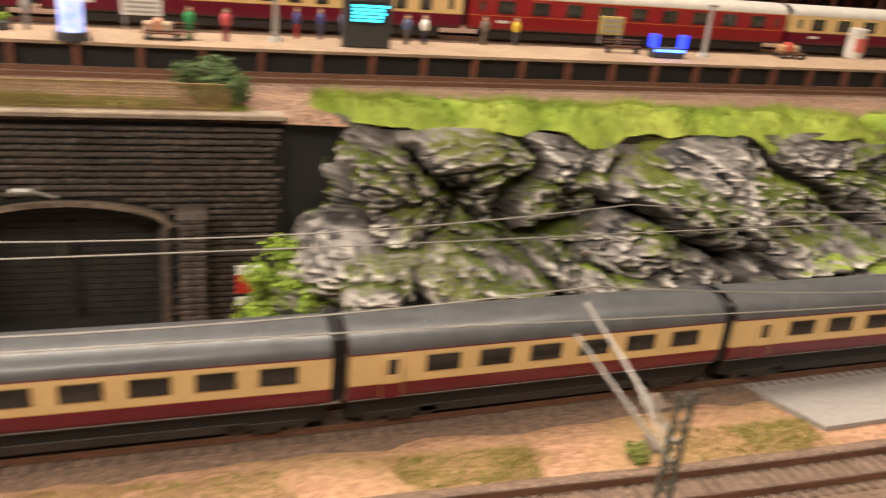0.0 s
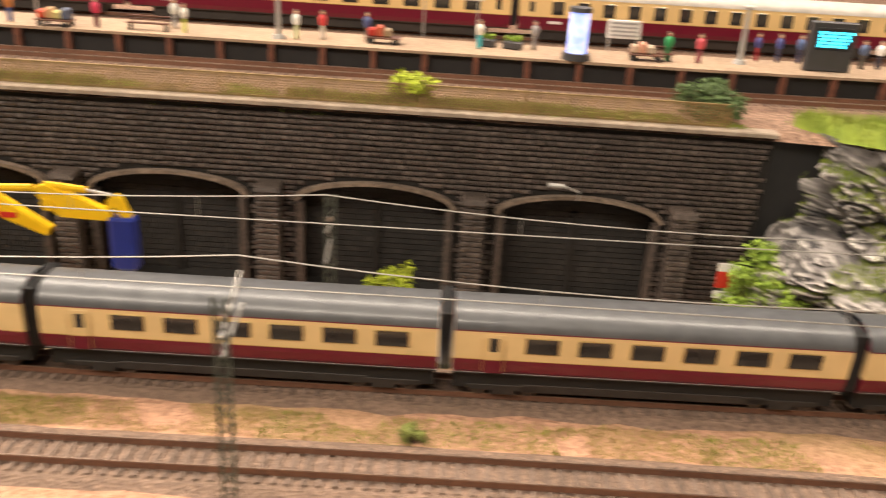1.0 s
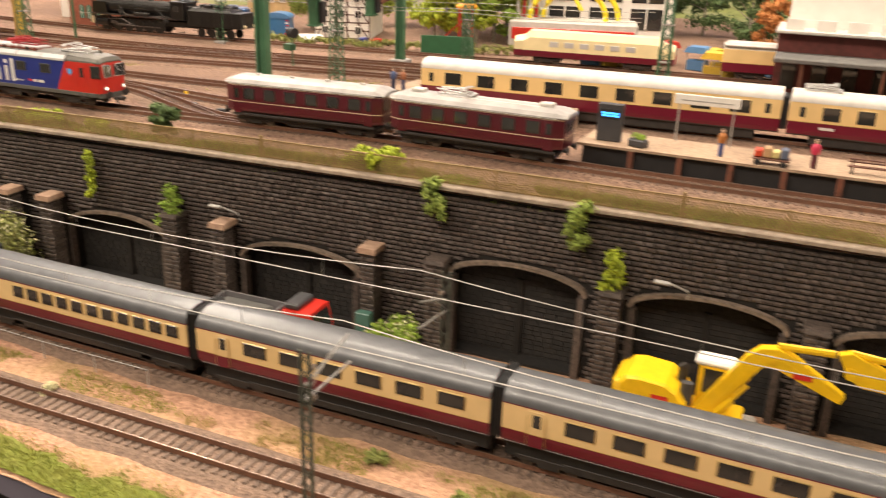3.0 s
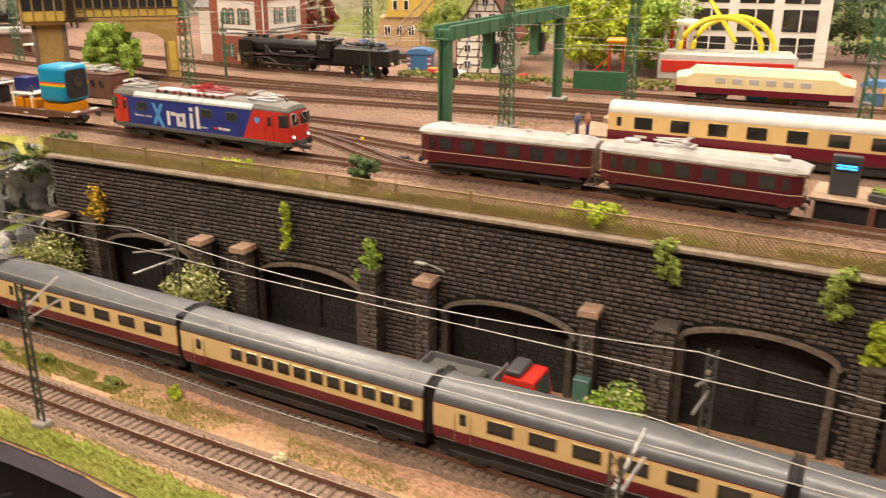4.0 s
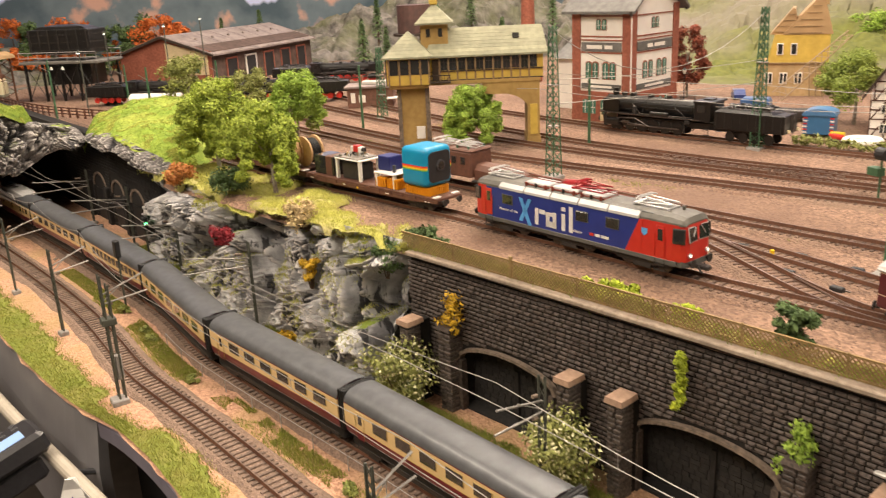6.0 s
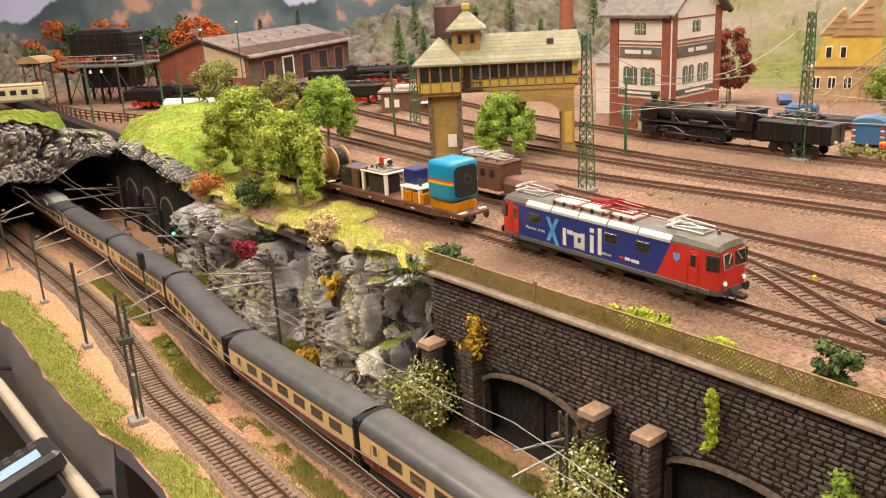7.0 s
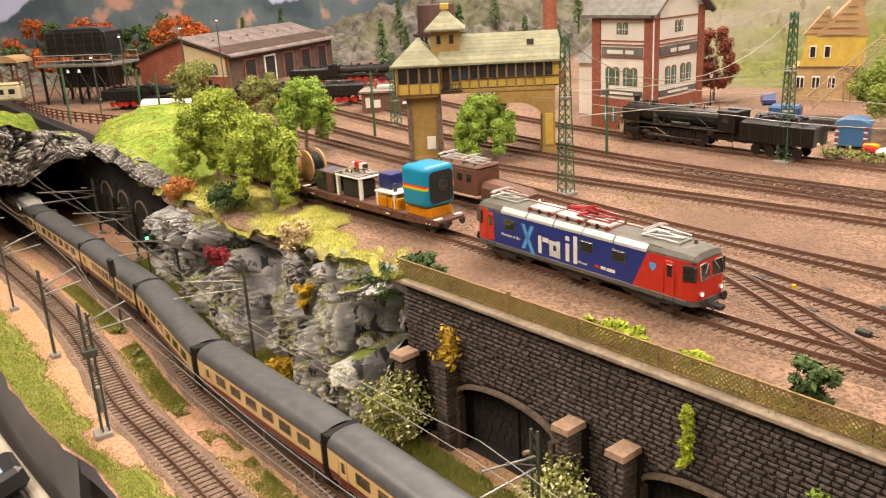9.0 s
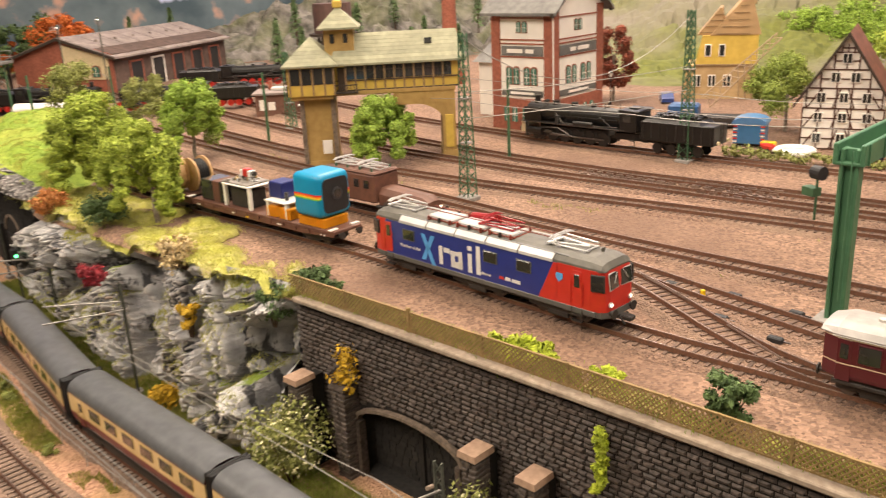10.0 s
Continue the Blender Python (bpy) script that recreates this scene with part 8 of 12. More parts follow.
BRICKRED = mat("red_brick", (0.36, 0.12, 0.075), (0.24, 0.075, 0.045), scale=220, rough=0.85, bump=0.3, stain=0.3, stain_scale=40)
PLASTER = mat("white_plaster", (0.84, 0.80, 0.74), (0.77, 0.73, 0.67), scale=120, rough=0.85, bump=0.1, stain=0.2, stain_scale=30)
SLATE = mat("slate_roof", (0.17, 0.165, 0.155), (0.11, 0.105, 0.10), scale=130, rough=0.7, bump=0.2, stain=0.3, stain_scale=30, vary=0.15)
TILES = mat("brown_roof_tiles", (0.22, 0.075, 0.045), (0.12, 0.042, 0.028), scale=150, rough=0.8, bump=0.3, stain=0.3, stain_scale=40, vary=0.2)
GREENGLASS = mat("green_shutter", (0.06, 0.20, 0.15), (0.04, 0.14, 0.10), scale=100, rough=0.4, bump=0.05)
ROOFWOOD = mat("faded_roof_felt", (0.30, 0.245, 0.225), (0.21, 0.168, 0.155), scale=90, rough=0.85, bump=0.25, stain=0.4, stain_scale=25)


def courses(a, b, c, d, rows, t, material, name="tile_course", lift=0.00024):
    """Overlapping rows of tiles on a roof slope a-b (eave) to d-c (ridge)."""
    a, b, c, d = (Vector(q) for q in (a, b, c, d))
    n = (b - a).cross(d - a).normalized()
    for k in range(rows):
        u, w = k / rows, (k + 1.12) / rows
        w = min(w, 1.0)
        p = [a.lerp(d, u) + n * lift, b.lerp(c, u) + n * lift, b.lerp(c, w) + n * lift * 0.2, a.lerp(d, w) + n * lift * 0.2]
        q = [x - n * lift * 1.2 for x in p]
        part(name, B().add(p + q, [(0, 1, 2, 3), (7, 6, 5, 4), (0, 4, 5, 1), (1, 5, 6, 2), (3, 2, 6, 7), (0, 3, 7, 4)]).out(), material, t)


def hip(t, x0, x1, y0, y1, z0, z1, rx0, rx1, material, rows=7, over=0.006):
    """A hipped roof with its ridge from rx0 to rx1 and rows of tiles."""
    x0, x1, y0, y1 = x0 - over, x1 + over, y0 - over, y1 + over
    ym = (y0 + y1) / 2
    r = part("roof", B().add([(x0, y0, z0), (x1, y0, z0), (x1, y1, z0), (x0, y1, z0), (rx0, ym, z1), (rx1, ym, z1), (x0, y0, z0 - 0.002), (x1, y0, z0 - 0.002), (x1, y1, z0 - 0.002), (x0, y1, z0 - 0.002)], [(0, 1, 5, 4), (1, 2, 5), (2, 3, 4, 5), (3, 0, 4), (9, 8, 7, 6), (0, 6, 7, 1), (1, 7, 8, 2), (2, 8, 9, 3), (3, 9, 6, 0)]).out(), material, t)
    courses((x0, y0, z0), (x1, y0, z0), (rx1, ym, z1), (rx0, ym, z1), rows, r, material)
    courses((x1, y1, z0), (x0, y1, z0), (rx0, ym, z1), (rx1, ym, z1), rows, r, material)
    courses((x0, y1, z0), (x0, y0, z0), (rx0, ym, z1), (rx0, ym, z1), rows, r, material)
    courses((x1, y0, z0), (x1, y1, z0), (rx1, ym, z1), (rx1, ym, z1), rows, r, material)
    return r


POSTWOOD = mat("tan_post_wood", (0.30, 0.20, 0.10), (0.20, 0.13, 0.065), scale=300, rough=0.8, bump=0.2, stain=0.3)


def signal_box():
    t = thing("signal_box", pose(-1.945, 0.402, 0, 0, 0, 71) @ pose(0.0085, 0, 0) @ Matrix.Diagonal((0.91, 1, 1.085, 1)), "ochre signal box bridging the tracks with a grey green roof", "signal box")
    D = 0.030
    pl = part("pillar", B().box(-0.085, 0, 0, 0.044, 0.058, 0.083).out(), OCHRE, t)
    part("pillar_corner", B().box(-0.106, -0.029, 0, 0.006, 0.004, 0.083).box(-0.064, -0.029, 0, 0.006, 0.004, 0.083).out(), TRIM, pl)
    part("plinth", B().box(-0.085, 0, 0, 0.048, 0.062, 0.006, c=0.001).out(), OCHRE, pl)
    part("pillar_window", B().block(-0.076, -0.0295, 0.014, 0.013, 0.001, 0.016, 0.0003).out(), PLASTER, pl)
    # right pier with an arch through it
    arch = [(0.056, 0.0), (0.056, 0.046)]
    for i in range(13):
        a = math.pi - math.pi * i / 12
        arch.append((0.072 + 0.016 * math.cos(a), 0.052 + 0.016 * math.sin(a)))
    pr = part("pillar", B().box(0.094, 0, 0, 0.018, 0.058, 0.083).box(0.052, 0, 0.066, 0.066, 0.058, 0.017).out(), OCHRE, t)
    part("plinth", B().box(0.094, 0, 0, 0.022, 0.062, 0.010, c=0.001).out(), OCHRE, pr)
    part("panel", B().block(0.094, -0.0295, 0.014, 0.011, 0.0012, 0.038, 0.0003).out(), SUNNY, pr)
    side = [(0.087, 0.067)] + [(0.086 - 0.045 * (1 - math.cos(math.pi / 2 * i / 12)), 0.045 + 0.022 * math.sin(math.pi / 2 * i / 12)) for i in range(12, -1, -1)] + [(0.087, 0.045)]
    sp = B().prism(side, -0.029, 0.029)
    part("spandrel", sp.out(), OCHRE, pr)
    gird = part("girder", B().block(0.001, 0, 0.080, 0.207, 0.060, 0.005, 0.0006).out(), OCHRE, t)
    hall = part("hall_wall", B().box(0.0255, 0, 0.085, 0.166, 0.056, 0.030).out(), SUNNY, t)
    cab = part("cab_wall", B().box(-0.090, -0.006, 0.083, 0.062, 0.076, 0.034).out(), SUNNY, t)
    for k in range(15):
        x = -0.044 + 0.0132 * k
        if x > 0.095:
            break
        for s in (-1, 1):
            part("window", B().block(x + 0.0066, s * 0.0282, 0.0975, 0.0105, 0.0012, 0.0150, 0.0003).out(), GLASS, hall)
            part("window_bar", B().box(x + 0.0066, s * 0.0289, 0.0975, 0.0007, 0.0006, 0.0150).box(x + 0.0066, s * 0.0289, 0.107, 0.0105, 0.0006, 0.0007).out(), TIMBER, hall)
            part("post", B().box(x, s * 0.0285, 0.085, 0.0026, 0.0026, 0.030).out(), POSTWOOD, hall)
    for s in (-1, 1):
        part("sill_beam", B().box(0.0255, s * 0.0288, 0.0958, 0.166, 0.0016, 0.0012).box(0.0255, s * 0.0288, 0.0845, 0.166, 0.0016, 0.0016).out(), TIMBER, hall)
    for k in range(4):
        x = -0.118 + 0.0155 * k
        part("window", B().block(x + 0.0075, -0.0443, 0.0955, 0.0125, 0.0012, 0.0180, 0.0003).out(), GLASS, cab)
        part("post", B().box(x, -0.0445, 0.083, 0.0022, 0.0024, 0.034).out(), POSTWOOD, cab)
    part("post", B().box(-0.059, -0.0445, 0.083, 0.0022, 0.0024, 0.034).out(), POSTWOOD, cab)
    for k in range(4):
        y = -0.043 + 0.0185 * k
        part("window", B().block(-0.1213, y + 0.009, 0.0955, 0.0012, 0.0150, 0.0180, 0.0003).out(), GLASS, cab)
        part("post", B().box(-0.1215, y, 0.083, 0.0022, 0.0016, 0.034).out(), TIMBER, cab)
    part("cab_base", B().block(-0.090, -0.006, 0.078, 0.058, 0.070, 0.006, 0.001).out(), OCHRE, cab)
    bal = B().box(-0.045, -0.036, 0.0835, 0.034, 0.014, 0.0012)
    for k in range(9):
        bal.box(-0.061 + 0.004 * k, -0.0425, 0.0845, 0.0008, 0.0008, 0.0085)
    bal.box(-0.045, -0.0425, 0.0925, 0.034, 0.0012, 0.0012)
    part("balcony", bal.out(), TIMBER, t, "dark wooden balcony")
    part("door", B().block(-0.050, -0.0290, 0.0855, 0.0105, 0.0012, 0.026, 0.0003).out(), TIMBER, hall)
    hip(t, -0.058, 0.1085, -0.028, 0.028, 0.1155, 0.147, -0.05, 0.1095, SHINGLE, 8, 0.007)
    hip(t, -0.121, -0.059, -0.044, 0.032, 0.117, 0.146, -0.09, -0.09, SHINGLE, 8, 0.006)
    look_out = part("lookout", B().box(-0.050, 0.0, 0.118, 0.040, 0.040, 0.037).out(), OCHRE, t)
    for x in (-0.059, -0.041):
        part("window", B().block(x, -0.0203, 0.138, 0.0060, 0.0012, 0.010, 0.0003).out(), GLASS, look_out)
    for y in (-0.009, 0.009):
        part("window", B().block(-0.0703, y, 0.138, 0.0012, 0.0060, 0.010, 0.0003).out(), GLASS, look_out)
    hip(t, -0.070, -0.030, -0.020, 0.020, 0.155, 0.178, -0.050, -0.050, SHINGLE, 6, 0.008)
    part("roof_vent", B().block(-0.050, 0, 0.176, 0.012, 0.010, 0.008, 0.001).out(), SUNNY, t)
    sk = part("skylight", B().block(0, 0, 0, 0.010, 0.008, 0.0012, 0.0003, m=pose(0.070, -0.014, 0.1352, 45, 0, 0)).out(), GLASS, t)


signal_box()


# ---- waterworks house ----
def arched_window(t, x, y, z, w, h, m=None, lights=1):
    """Green-shuttered window with a brick arch above, on a wall that faces -y."""
    o = [(x - w / 2, z), (x + w / 2, z)] + [(x + w / 2 * math.cos(a), z + h + w / 2 * 0.8 * math.sin(a)) for a in [math.pi * i / 8 for i in range(9)]]
    fr = part("window", B().prism([(x + (p - x) * 1.28, z + (q - z) * 1.12 - 0.001) for p, q in o], y - 0.0006, y + 0.0004, m=m).out(), BRICKRED, t)
    part("shutter", B().prism(o, y - 0.0011, y + 0.0004, m=m).out(), GREENGLASS, fr)
    part("glazing_bar", B().box(x, y - 0.0012, z, 0.0008, 0.0005, h + w * 0.3, m).box(x, y - 0.0012, z + h * 0.5, w, 0.0005, 0.0008, m).out(), PLASTER, fr)


def waterworks():
    m0 = pose(-1.9566, 0.668, 0, 0, 0, 116)
    t = thing("waterworks_house", m0, "white plastered house with red brick corners and grey roof", "house")
    L, W, H = 0.126, 0.105, 0.172
    # local x runs along the long right face, local y along the left face away from the viewer's corner
    part("wall", B().box(L / 2, W / 2, 0.046, L, W, H - 0.046).out(), PLASTER, t, "white plaster wall")
    base = part("base_wall", B().box(L / 2, W / 2, 0, L + 0.004, W + 0.004, 0.046, c=0.0005).out(), BRICKRED, t, "red brick ground floor")
    for x in (0, L):
        for y in (0, W):
            part("corner_pier", B().block(x + (0.006 if x == 0 else -0.006), y + (0.006 if y == 0 else -0.006), 0, 0.016, 0.016, H, 0.0006).out(), BRICKRED, t, "red brick corner pier")
    right = pose(0, 0, 0)
    left = Matrix(((0, 1, 0, 0), (1, 0, 0, 0), (0, 0, 1, 0), (0, 0, 0, 1)))
    for m, ln in ((right, L), (left, W)):
        for z in (0.104, 0.1225, 0.128, 0.158):
            part("string_course", B().box(ln / 2, -0.0006, z, ln - 0.03, 0.0016, 0.0018, m).out(), BRICKRED, t)
        sb = part("sign_band", B().box(ln / 2, -0.0007, 0.1065, ln - 0.032, 0.0012, 0.0135, m).out(), SLATE, t, "grey band with worn lettering")
        for x, w in ((-0.014, 0.014), (0.012, 0.028)):
            part("sign_bar", B().box(ln / 2 + x, -0.0014, 0.1105, w, 0.0008, 0.0055, m).out(), PLASTER, sb)
        s2 = part("sign_band", B().box(ln / 2, -0.0007, 0.0495, ln - 0.032, 0.0012, 0.0085, m).out(), SLATE, t)
        part("sign_bar", B().box(ln / 2, -0.0014, 0.0520, ln * 0.4, 0.0008, 0.0035, m).out(), PLASTER, s2)
        for dx in (-0.0052, 0.0052):
            arched_window(t, ln / 2 + dx, 0, 0.139, 0.0072, 0.0120, m)
        for x in ((0.30, 0.42, 0.60, 0.72) if ln < 0.13 else (0.36, 0.46, 0.72)):
            arched_window(t, ln * x, 0, 0.066, 0.0098, 0.0200, m)
        for x in (0.3, 0.44, 0.62, 0.76):
            arched_window(t, ln * x, -0.002, 0.012, 0.0098, 0.018, m)
    # saddle roof, gable on the long right face
    part("gable", B().loft([[(0.0, 0.0, H), (L, 0.0, H), (L / 2, 0.0, H + 0.052)], [(0.0, W, H), (L, W, H), (L / 2, W, H + 0.052)]]).out(), PLASTER, t)
    for sx in (0, 1):
        e, r = (-0.012 if sx == 0 else L + 0.012, H - 0.006), (L / 2, H + 0.055)
        q = [(e[0], -0.014, e[1]), (r[0], -0.014, r[1]), (r[0], W + 0.014, r[1]), (e[0], W + 0.014, e[1])]
        rf = part("roof", B().add(q + [(a, b, c - 0.004) for a, b, c in q], [(0, 1, 2, 3), (7, 6, 5, 4), (0, 4, 5, 1), (1, 5, 6, 2), (2, 6, 7, 3), (3, 7, 4, 0)]).out(), SLATE, t, "grey slate roof")
        part("rafter", B().box(e[0], -0.008, e[1] - 0.006, 0.004, 0.004, 0.005).out(), TIMBER, rf)
    part("downpipe", B().tube([(-0.004, -0.004, 0.03), (-0.004, -0.004, H - 0.01), (-0.008, 0.01, H - 0.006)], 0.0011, n=6).out(), PLASTER, t)
    part("annexe", B().box(L + 0.0, W + 0.05, 0, 0.09, 0.09, 0.085).out(), PLASTER, t)
    an = part("annexe_roof", B().loft([[(L - 0.055, W, 0.085), (L + 0.055, W, 0.085), (L, W, 0.115)], [(L - 0.055, W + 0.1, 0.085), (L + 0.055, W + 0.1, 0.085), (L, W + 0.1, 0.115)]]).out(), SLATE, t)


waterworks()


def chimney_stack():
    t = thing("factory_chimney", pose(-2.55, 0.76, 0), "tall round red brick chimney behind the signal box", "chimney")
    part("shaft", B().tube([(0, 0, 0), (0, 0, 0.26)], 0.017, 0.012, 18).out(), BRICKRED, t)
    part("foot", B().block(0, 0, 0, 0.046, 0.046, 0.03, 0.002).out(), BRICKRED, t)


chimney_stack()


# ---- half-timbered house ----
def half_timbered(m, W, D, eave, apex, label, wallmat, roofmat, storeys, timber=True):
    t = thing("half_timbered_house" if timber else "ochre_house", m, label, "house")
    out = [(-W / 2, 0), (W / 2, 0), (W / 2, eave), (0, apex), (-W / 2, eave)]
    part("wall", B().prism(out, 0, D).out(), wallmat, t)
    for s in (-1, 1):
        e, r = (s * (W / 2 + 0.010), eave - 0.010 * (apex - eave) / (W / 2)), (0, apex + 0.003)
        q = [(e[0], -0.008, e[1]), (r[0], -0.008, r[1]), (r[0], D + 0.008, r[1]), (e[0], D + 0.008, e[1])]
        rf = part("roof", B().add(q + [(a, b, c - 0.003) for a, b, c in q], [(0, 1, 2, 3), (7, 6, 5, 4), (0, 4, 5, 1), (1, 5, 6, 2), (2, 6, 7, 3), (3, 7, 4, 0)]).out(), roofmat, t)
        if s > 0:
            courses(q[0], q[3], q[2], q[1], 9, rf, roofmat)
        else:
            courses(q[3], q[0], q[1], q[2], 9, rf, roofmat)
        part("barge_board", B().add([(e[0], -0.0095, e[1] - 0.004), (r[0], -0.0095, r[1] - 0.005), (r[0], -0.0095, r[1] + 0.001), (e[0], -0.0095, e[1] + 0.001), (e[0], -0.0080, e[1] - 0.004), (r[0], -0.0080, r[1] - 0.005), (r[0], -0.0080, r[1] + 0.001), (e[0], -0.0080, e[1] + 0.001)], [(0, 1, 2, 3), (7, 6, 5, 4), (0, 4, 5, 1), (1, 5, 6, 2), (2, 6, 7, 3), (3, 7, 4, 0)]).out(), TIMBER, rf)
    w = 0.0016

    def beam(x0, z0, x1, z1):
        d = Vector((x1 - x0, 0, z1 - z0))
        n = Vector((-d.z, 0, d.x)).normalized() * (w / 2)
        p = [(x0 - n.x, z0 - n.z), (x1 - n.x, z1 - n.z), (x1 + n.x, z1 + n.z), (x0 + n.x, z0 + n.z)]
        part("beam", B().prism(p, -0.0009, 0.0005).out(), BEAM, t)

    def width(z):
        return W / 2 if z <= eave else W / 2 * (apex - z) / (apex - eave)

    levels = [k for k in storeys if k < apex - 0.008]
    if timber:
        for z in levels:
            beam(-width(z), z, width(z), z)
        for a, b in zip(levels, levels[1:] + [apex - 0.01]):
            n = max(2, int(2 * width(b) / 0.0150))
            for k in range(n + 1):
                x = -width(b) + 2 * width(b) * k / n
                beam(x, a, x, b)
            if width(b) > 0.03:
                beam(-width(b) + 0.001, a, -width(b) + 2 * width(b) / n, b)
                beam(width(b) - 0.001, a, width(b) - 2 * width(b) / n, b)
                beam(-0.012, a, -0.004, b)
                beam(0.012, a, 0.004, b)
            beam(-width(b), (a + b) / 2, width(b), (a + b) / 2)
    for a, b in zip(levels, levels[1:] + [apex - 0.01]):
        if b - a < 0.014:
            continue
        for x in ([-0.6, 0.0, 0.6] if width(b) > 0.04 else [-0.4, 0.4] if width(b) > 0.02 else [0]):
            xx = x * width(b)
            fr = part("window", B().block(xx, -0.0012, a + 0.007, 0.011, 0.0022, 0.0125, 0.0003).out(), PLASTER, t)
            part("pane", B().block(xx - 0.0024, -0.0016, a + 0.008, 0.0040, 0.0022, 0.0105, 0.0002).block(xx + 0.0024, -0.0016, a + 0.008, 0.0040, 0.0022, 0.0105, 0.0002).out(), GLASS, fr)
    for k in range(3):
        for z in levels[:2]:
            part("window", B().block(-W / 2 - 0.0005, D * (k + 0.7) / 3.4, z + 0.008, 0.0015, 0.011, 0.012, 0.0003).out(), GLASS, t)
    return t


half_timbered(pose(-1.660, 0.895, 0, 0, 0, 40), 0.089, 0.13, 0.069, 0.136, "white half-timbered house with dark beams and brown roof", PLASTER, TILES, [0.001, 0.026, 0.050, 0.074, 0.096, 0.116])
for k, (x, y, hh) in enumerate(((-1.545, 0.99, 0.12), (-1.535, 1.12, 0.16), (-1.61, 1.08, 0.15), (-1.50, 1.04, 0.11))):
    tree(x, y, 0.0, hh, hh * 0.36, "light green leafy park tree behind the hedge", LEAF_LIME, 200 + k, 30, 70, 0.0035)
TANPLASTER = mat("pale_tan_plaster", (0.50, 0.35, 0.18), (0.40, 0.27, 0.125), scale=110, rough=0.85, bump=0.3, stain=0.4, stain_scale=25)
TANROOF = mat("pale_wood_roof", (0.46, 0.30, 0.15), (0.35, 0.225, 0.11), scale=80, rough=0.8, bump=0.25, stain=0.35, stain_scale=40, vary=0.1)


def unfinished_house():
    """A tan house with a yellow upper storey, a steep main gable and a lower wing roof."""
    t = thing("ochre_house", pose(-2.058, 1.042, 0, 0, 0, 50), "tan house under construction with a yellow upper storey", "house")
    W, D = 0.108, 0.085
    lower = part("lower_wall", B().prism([(-W / 2 - 0.008, 0), (W / 2, 0), (W / 2, 0.056), (-W / 2, 0.056)], 0, D).out(), TANPLASTER, t)
    upper = part("upper_wall", B().prism([(-W / 2 + 0.012, 0.056), (W / 2 + 0.002, 0.056), (W / 2 + 0.002, 0.104), (-W / 2 + 0.022, 0.104)], -0.002, D + 0.002).out(), SUNNY, t, "bright yellow upper storey")
    part("jetty_beam", B().block(0.006, -0.001, 0.0545, W - 0.008, 0.004, 0.003, 0.0005).out(), POSTWOOD, t)
    for k, x in enumerate((-0.038, -0.014, 0.010)):
        fr = part("window", B().block(x, -0.0004, 0.020, 0.0125, 0.002, 0.020, 0.0004).out(), PLASTER, lower)
        part("pane", B().block(x - 0.003, -0.0010, 0.0215, 0.0044, 0.002, 0.017, 0.0002).block(x + 0.003, -0.0010, 0.0215, 0.0044, 0.002, 0.017, 0.0002).out(), GLASS, fr)
    for x in (-0.022, 0.000):
        fr = part("window", B().block(x, -0.0024, 0.070, 0.0105, 0.002, 0.020, 0.0004).out(), PLASTER, upper)
        part("pane", B().block(x, -0.0030, 0.0715, 0.0075, 0.002, 0.017, 0.0002).out(), GLASS, fr)
    main = part("main_roof", B().prism([(-0.020, 0.104), (W / 2 + 0.006, 0.104), (0.042, 0.168), (0.036, 0.168)], -0.003, D + 0.004).out(), TANROOF, t, "steep tan unfinished gable")
    for k in range(5):
        part("batten", B().box(0.016 + 0.004 * k, -0.0036, 0.106 + 0.011 * k, 0.052 - 0.0095 * k, 0.0012, 0.0012).out(), POSTWOOD, main)
    wing = part("wing_roof", B().prism([(-W / 2 + 0.014, 0.104), (0.004, 0.104), (-0.002, 0.147), (-0.006, 0.147)], 0.004, D).out(), TANROOF, t, "tan boards of the lower wing roof")
    for k in range(4):
        part("batten", B().box(-0.018 + 0.004 * k, 0.0034, 0.108 + 0.0095 * k, 0.040 - 0.009 * k, 0.0010, 0.0010).out(), POSTWOOD, wing)
    part("chimney", B().block(0.046, D * 0.5, 0.150, 0.010, 0.010, 0.026, 0.0008).out(), TANPLASTER, t)
    for x in (0.030, 0.040, 0.050):
        part("prop", B().tube([(x, -0.018, 0), (x - 0.004, -0.003, 0.058)], 0.0013, n=5).out(), POSTWOOD, t)


unfinished_house()
for k, (x, y, z, hh) in enumerate(((-2.30, 1.47, 0.0, 0.135), (-2.24, 1.52, 0.0, 0.15), (-2.17, 1.56, 0.0, 0.14), (-2.12, 1.50, 0.0, 0.12))):
    plume_tree(x, y, z, hh, hh * 0.46, "bright green leafy tree on the far meadow", LEAF_FRESH, 230 + k, 11, size=0.0028, per=200)


# ---- crane, hut, hedge and garden ----
def lattice_boom(t, a, b, w, n, material, r=0.0006):
    a, b = Vector(a), Vector(b)
    d = (b - a).normalized()
    u = d.cross(Vector((0, 0, 1))).normalized()
    v = d.cross(u)
    cs = [u * w + v * w, u * w - v * w, -u * w - v * w, -u * w + v * w]
    for c in cs:
        part("chord", B().tube([a + c, b + c * 0.5], r, r, 4).out(), material, t)
    z = B()
    for k in range(n):
        p, q = a.lerp(b, k / n), a.lerp(b, (k + 1) / n)
        sc, sd = 1 - 0.5 * k / n, 1 - 0.5 * (k + 1) / n
        for i in range(4):
            z.tube([p + cs[i] * sc, q + cs[(i + 1) % 4] * sd], r * 0.7, r * 0.7, 3)
    tagged(part("lacing", z.out(), material, t), kind="stuff")


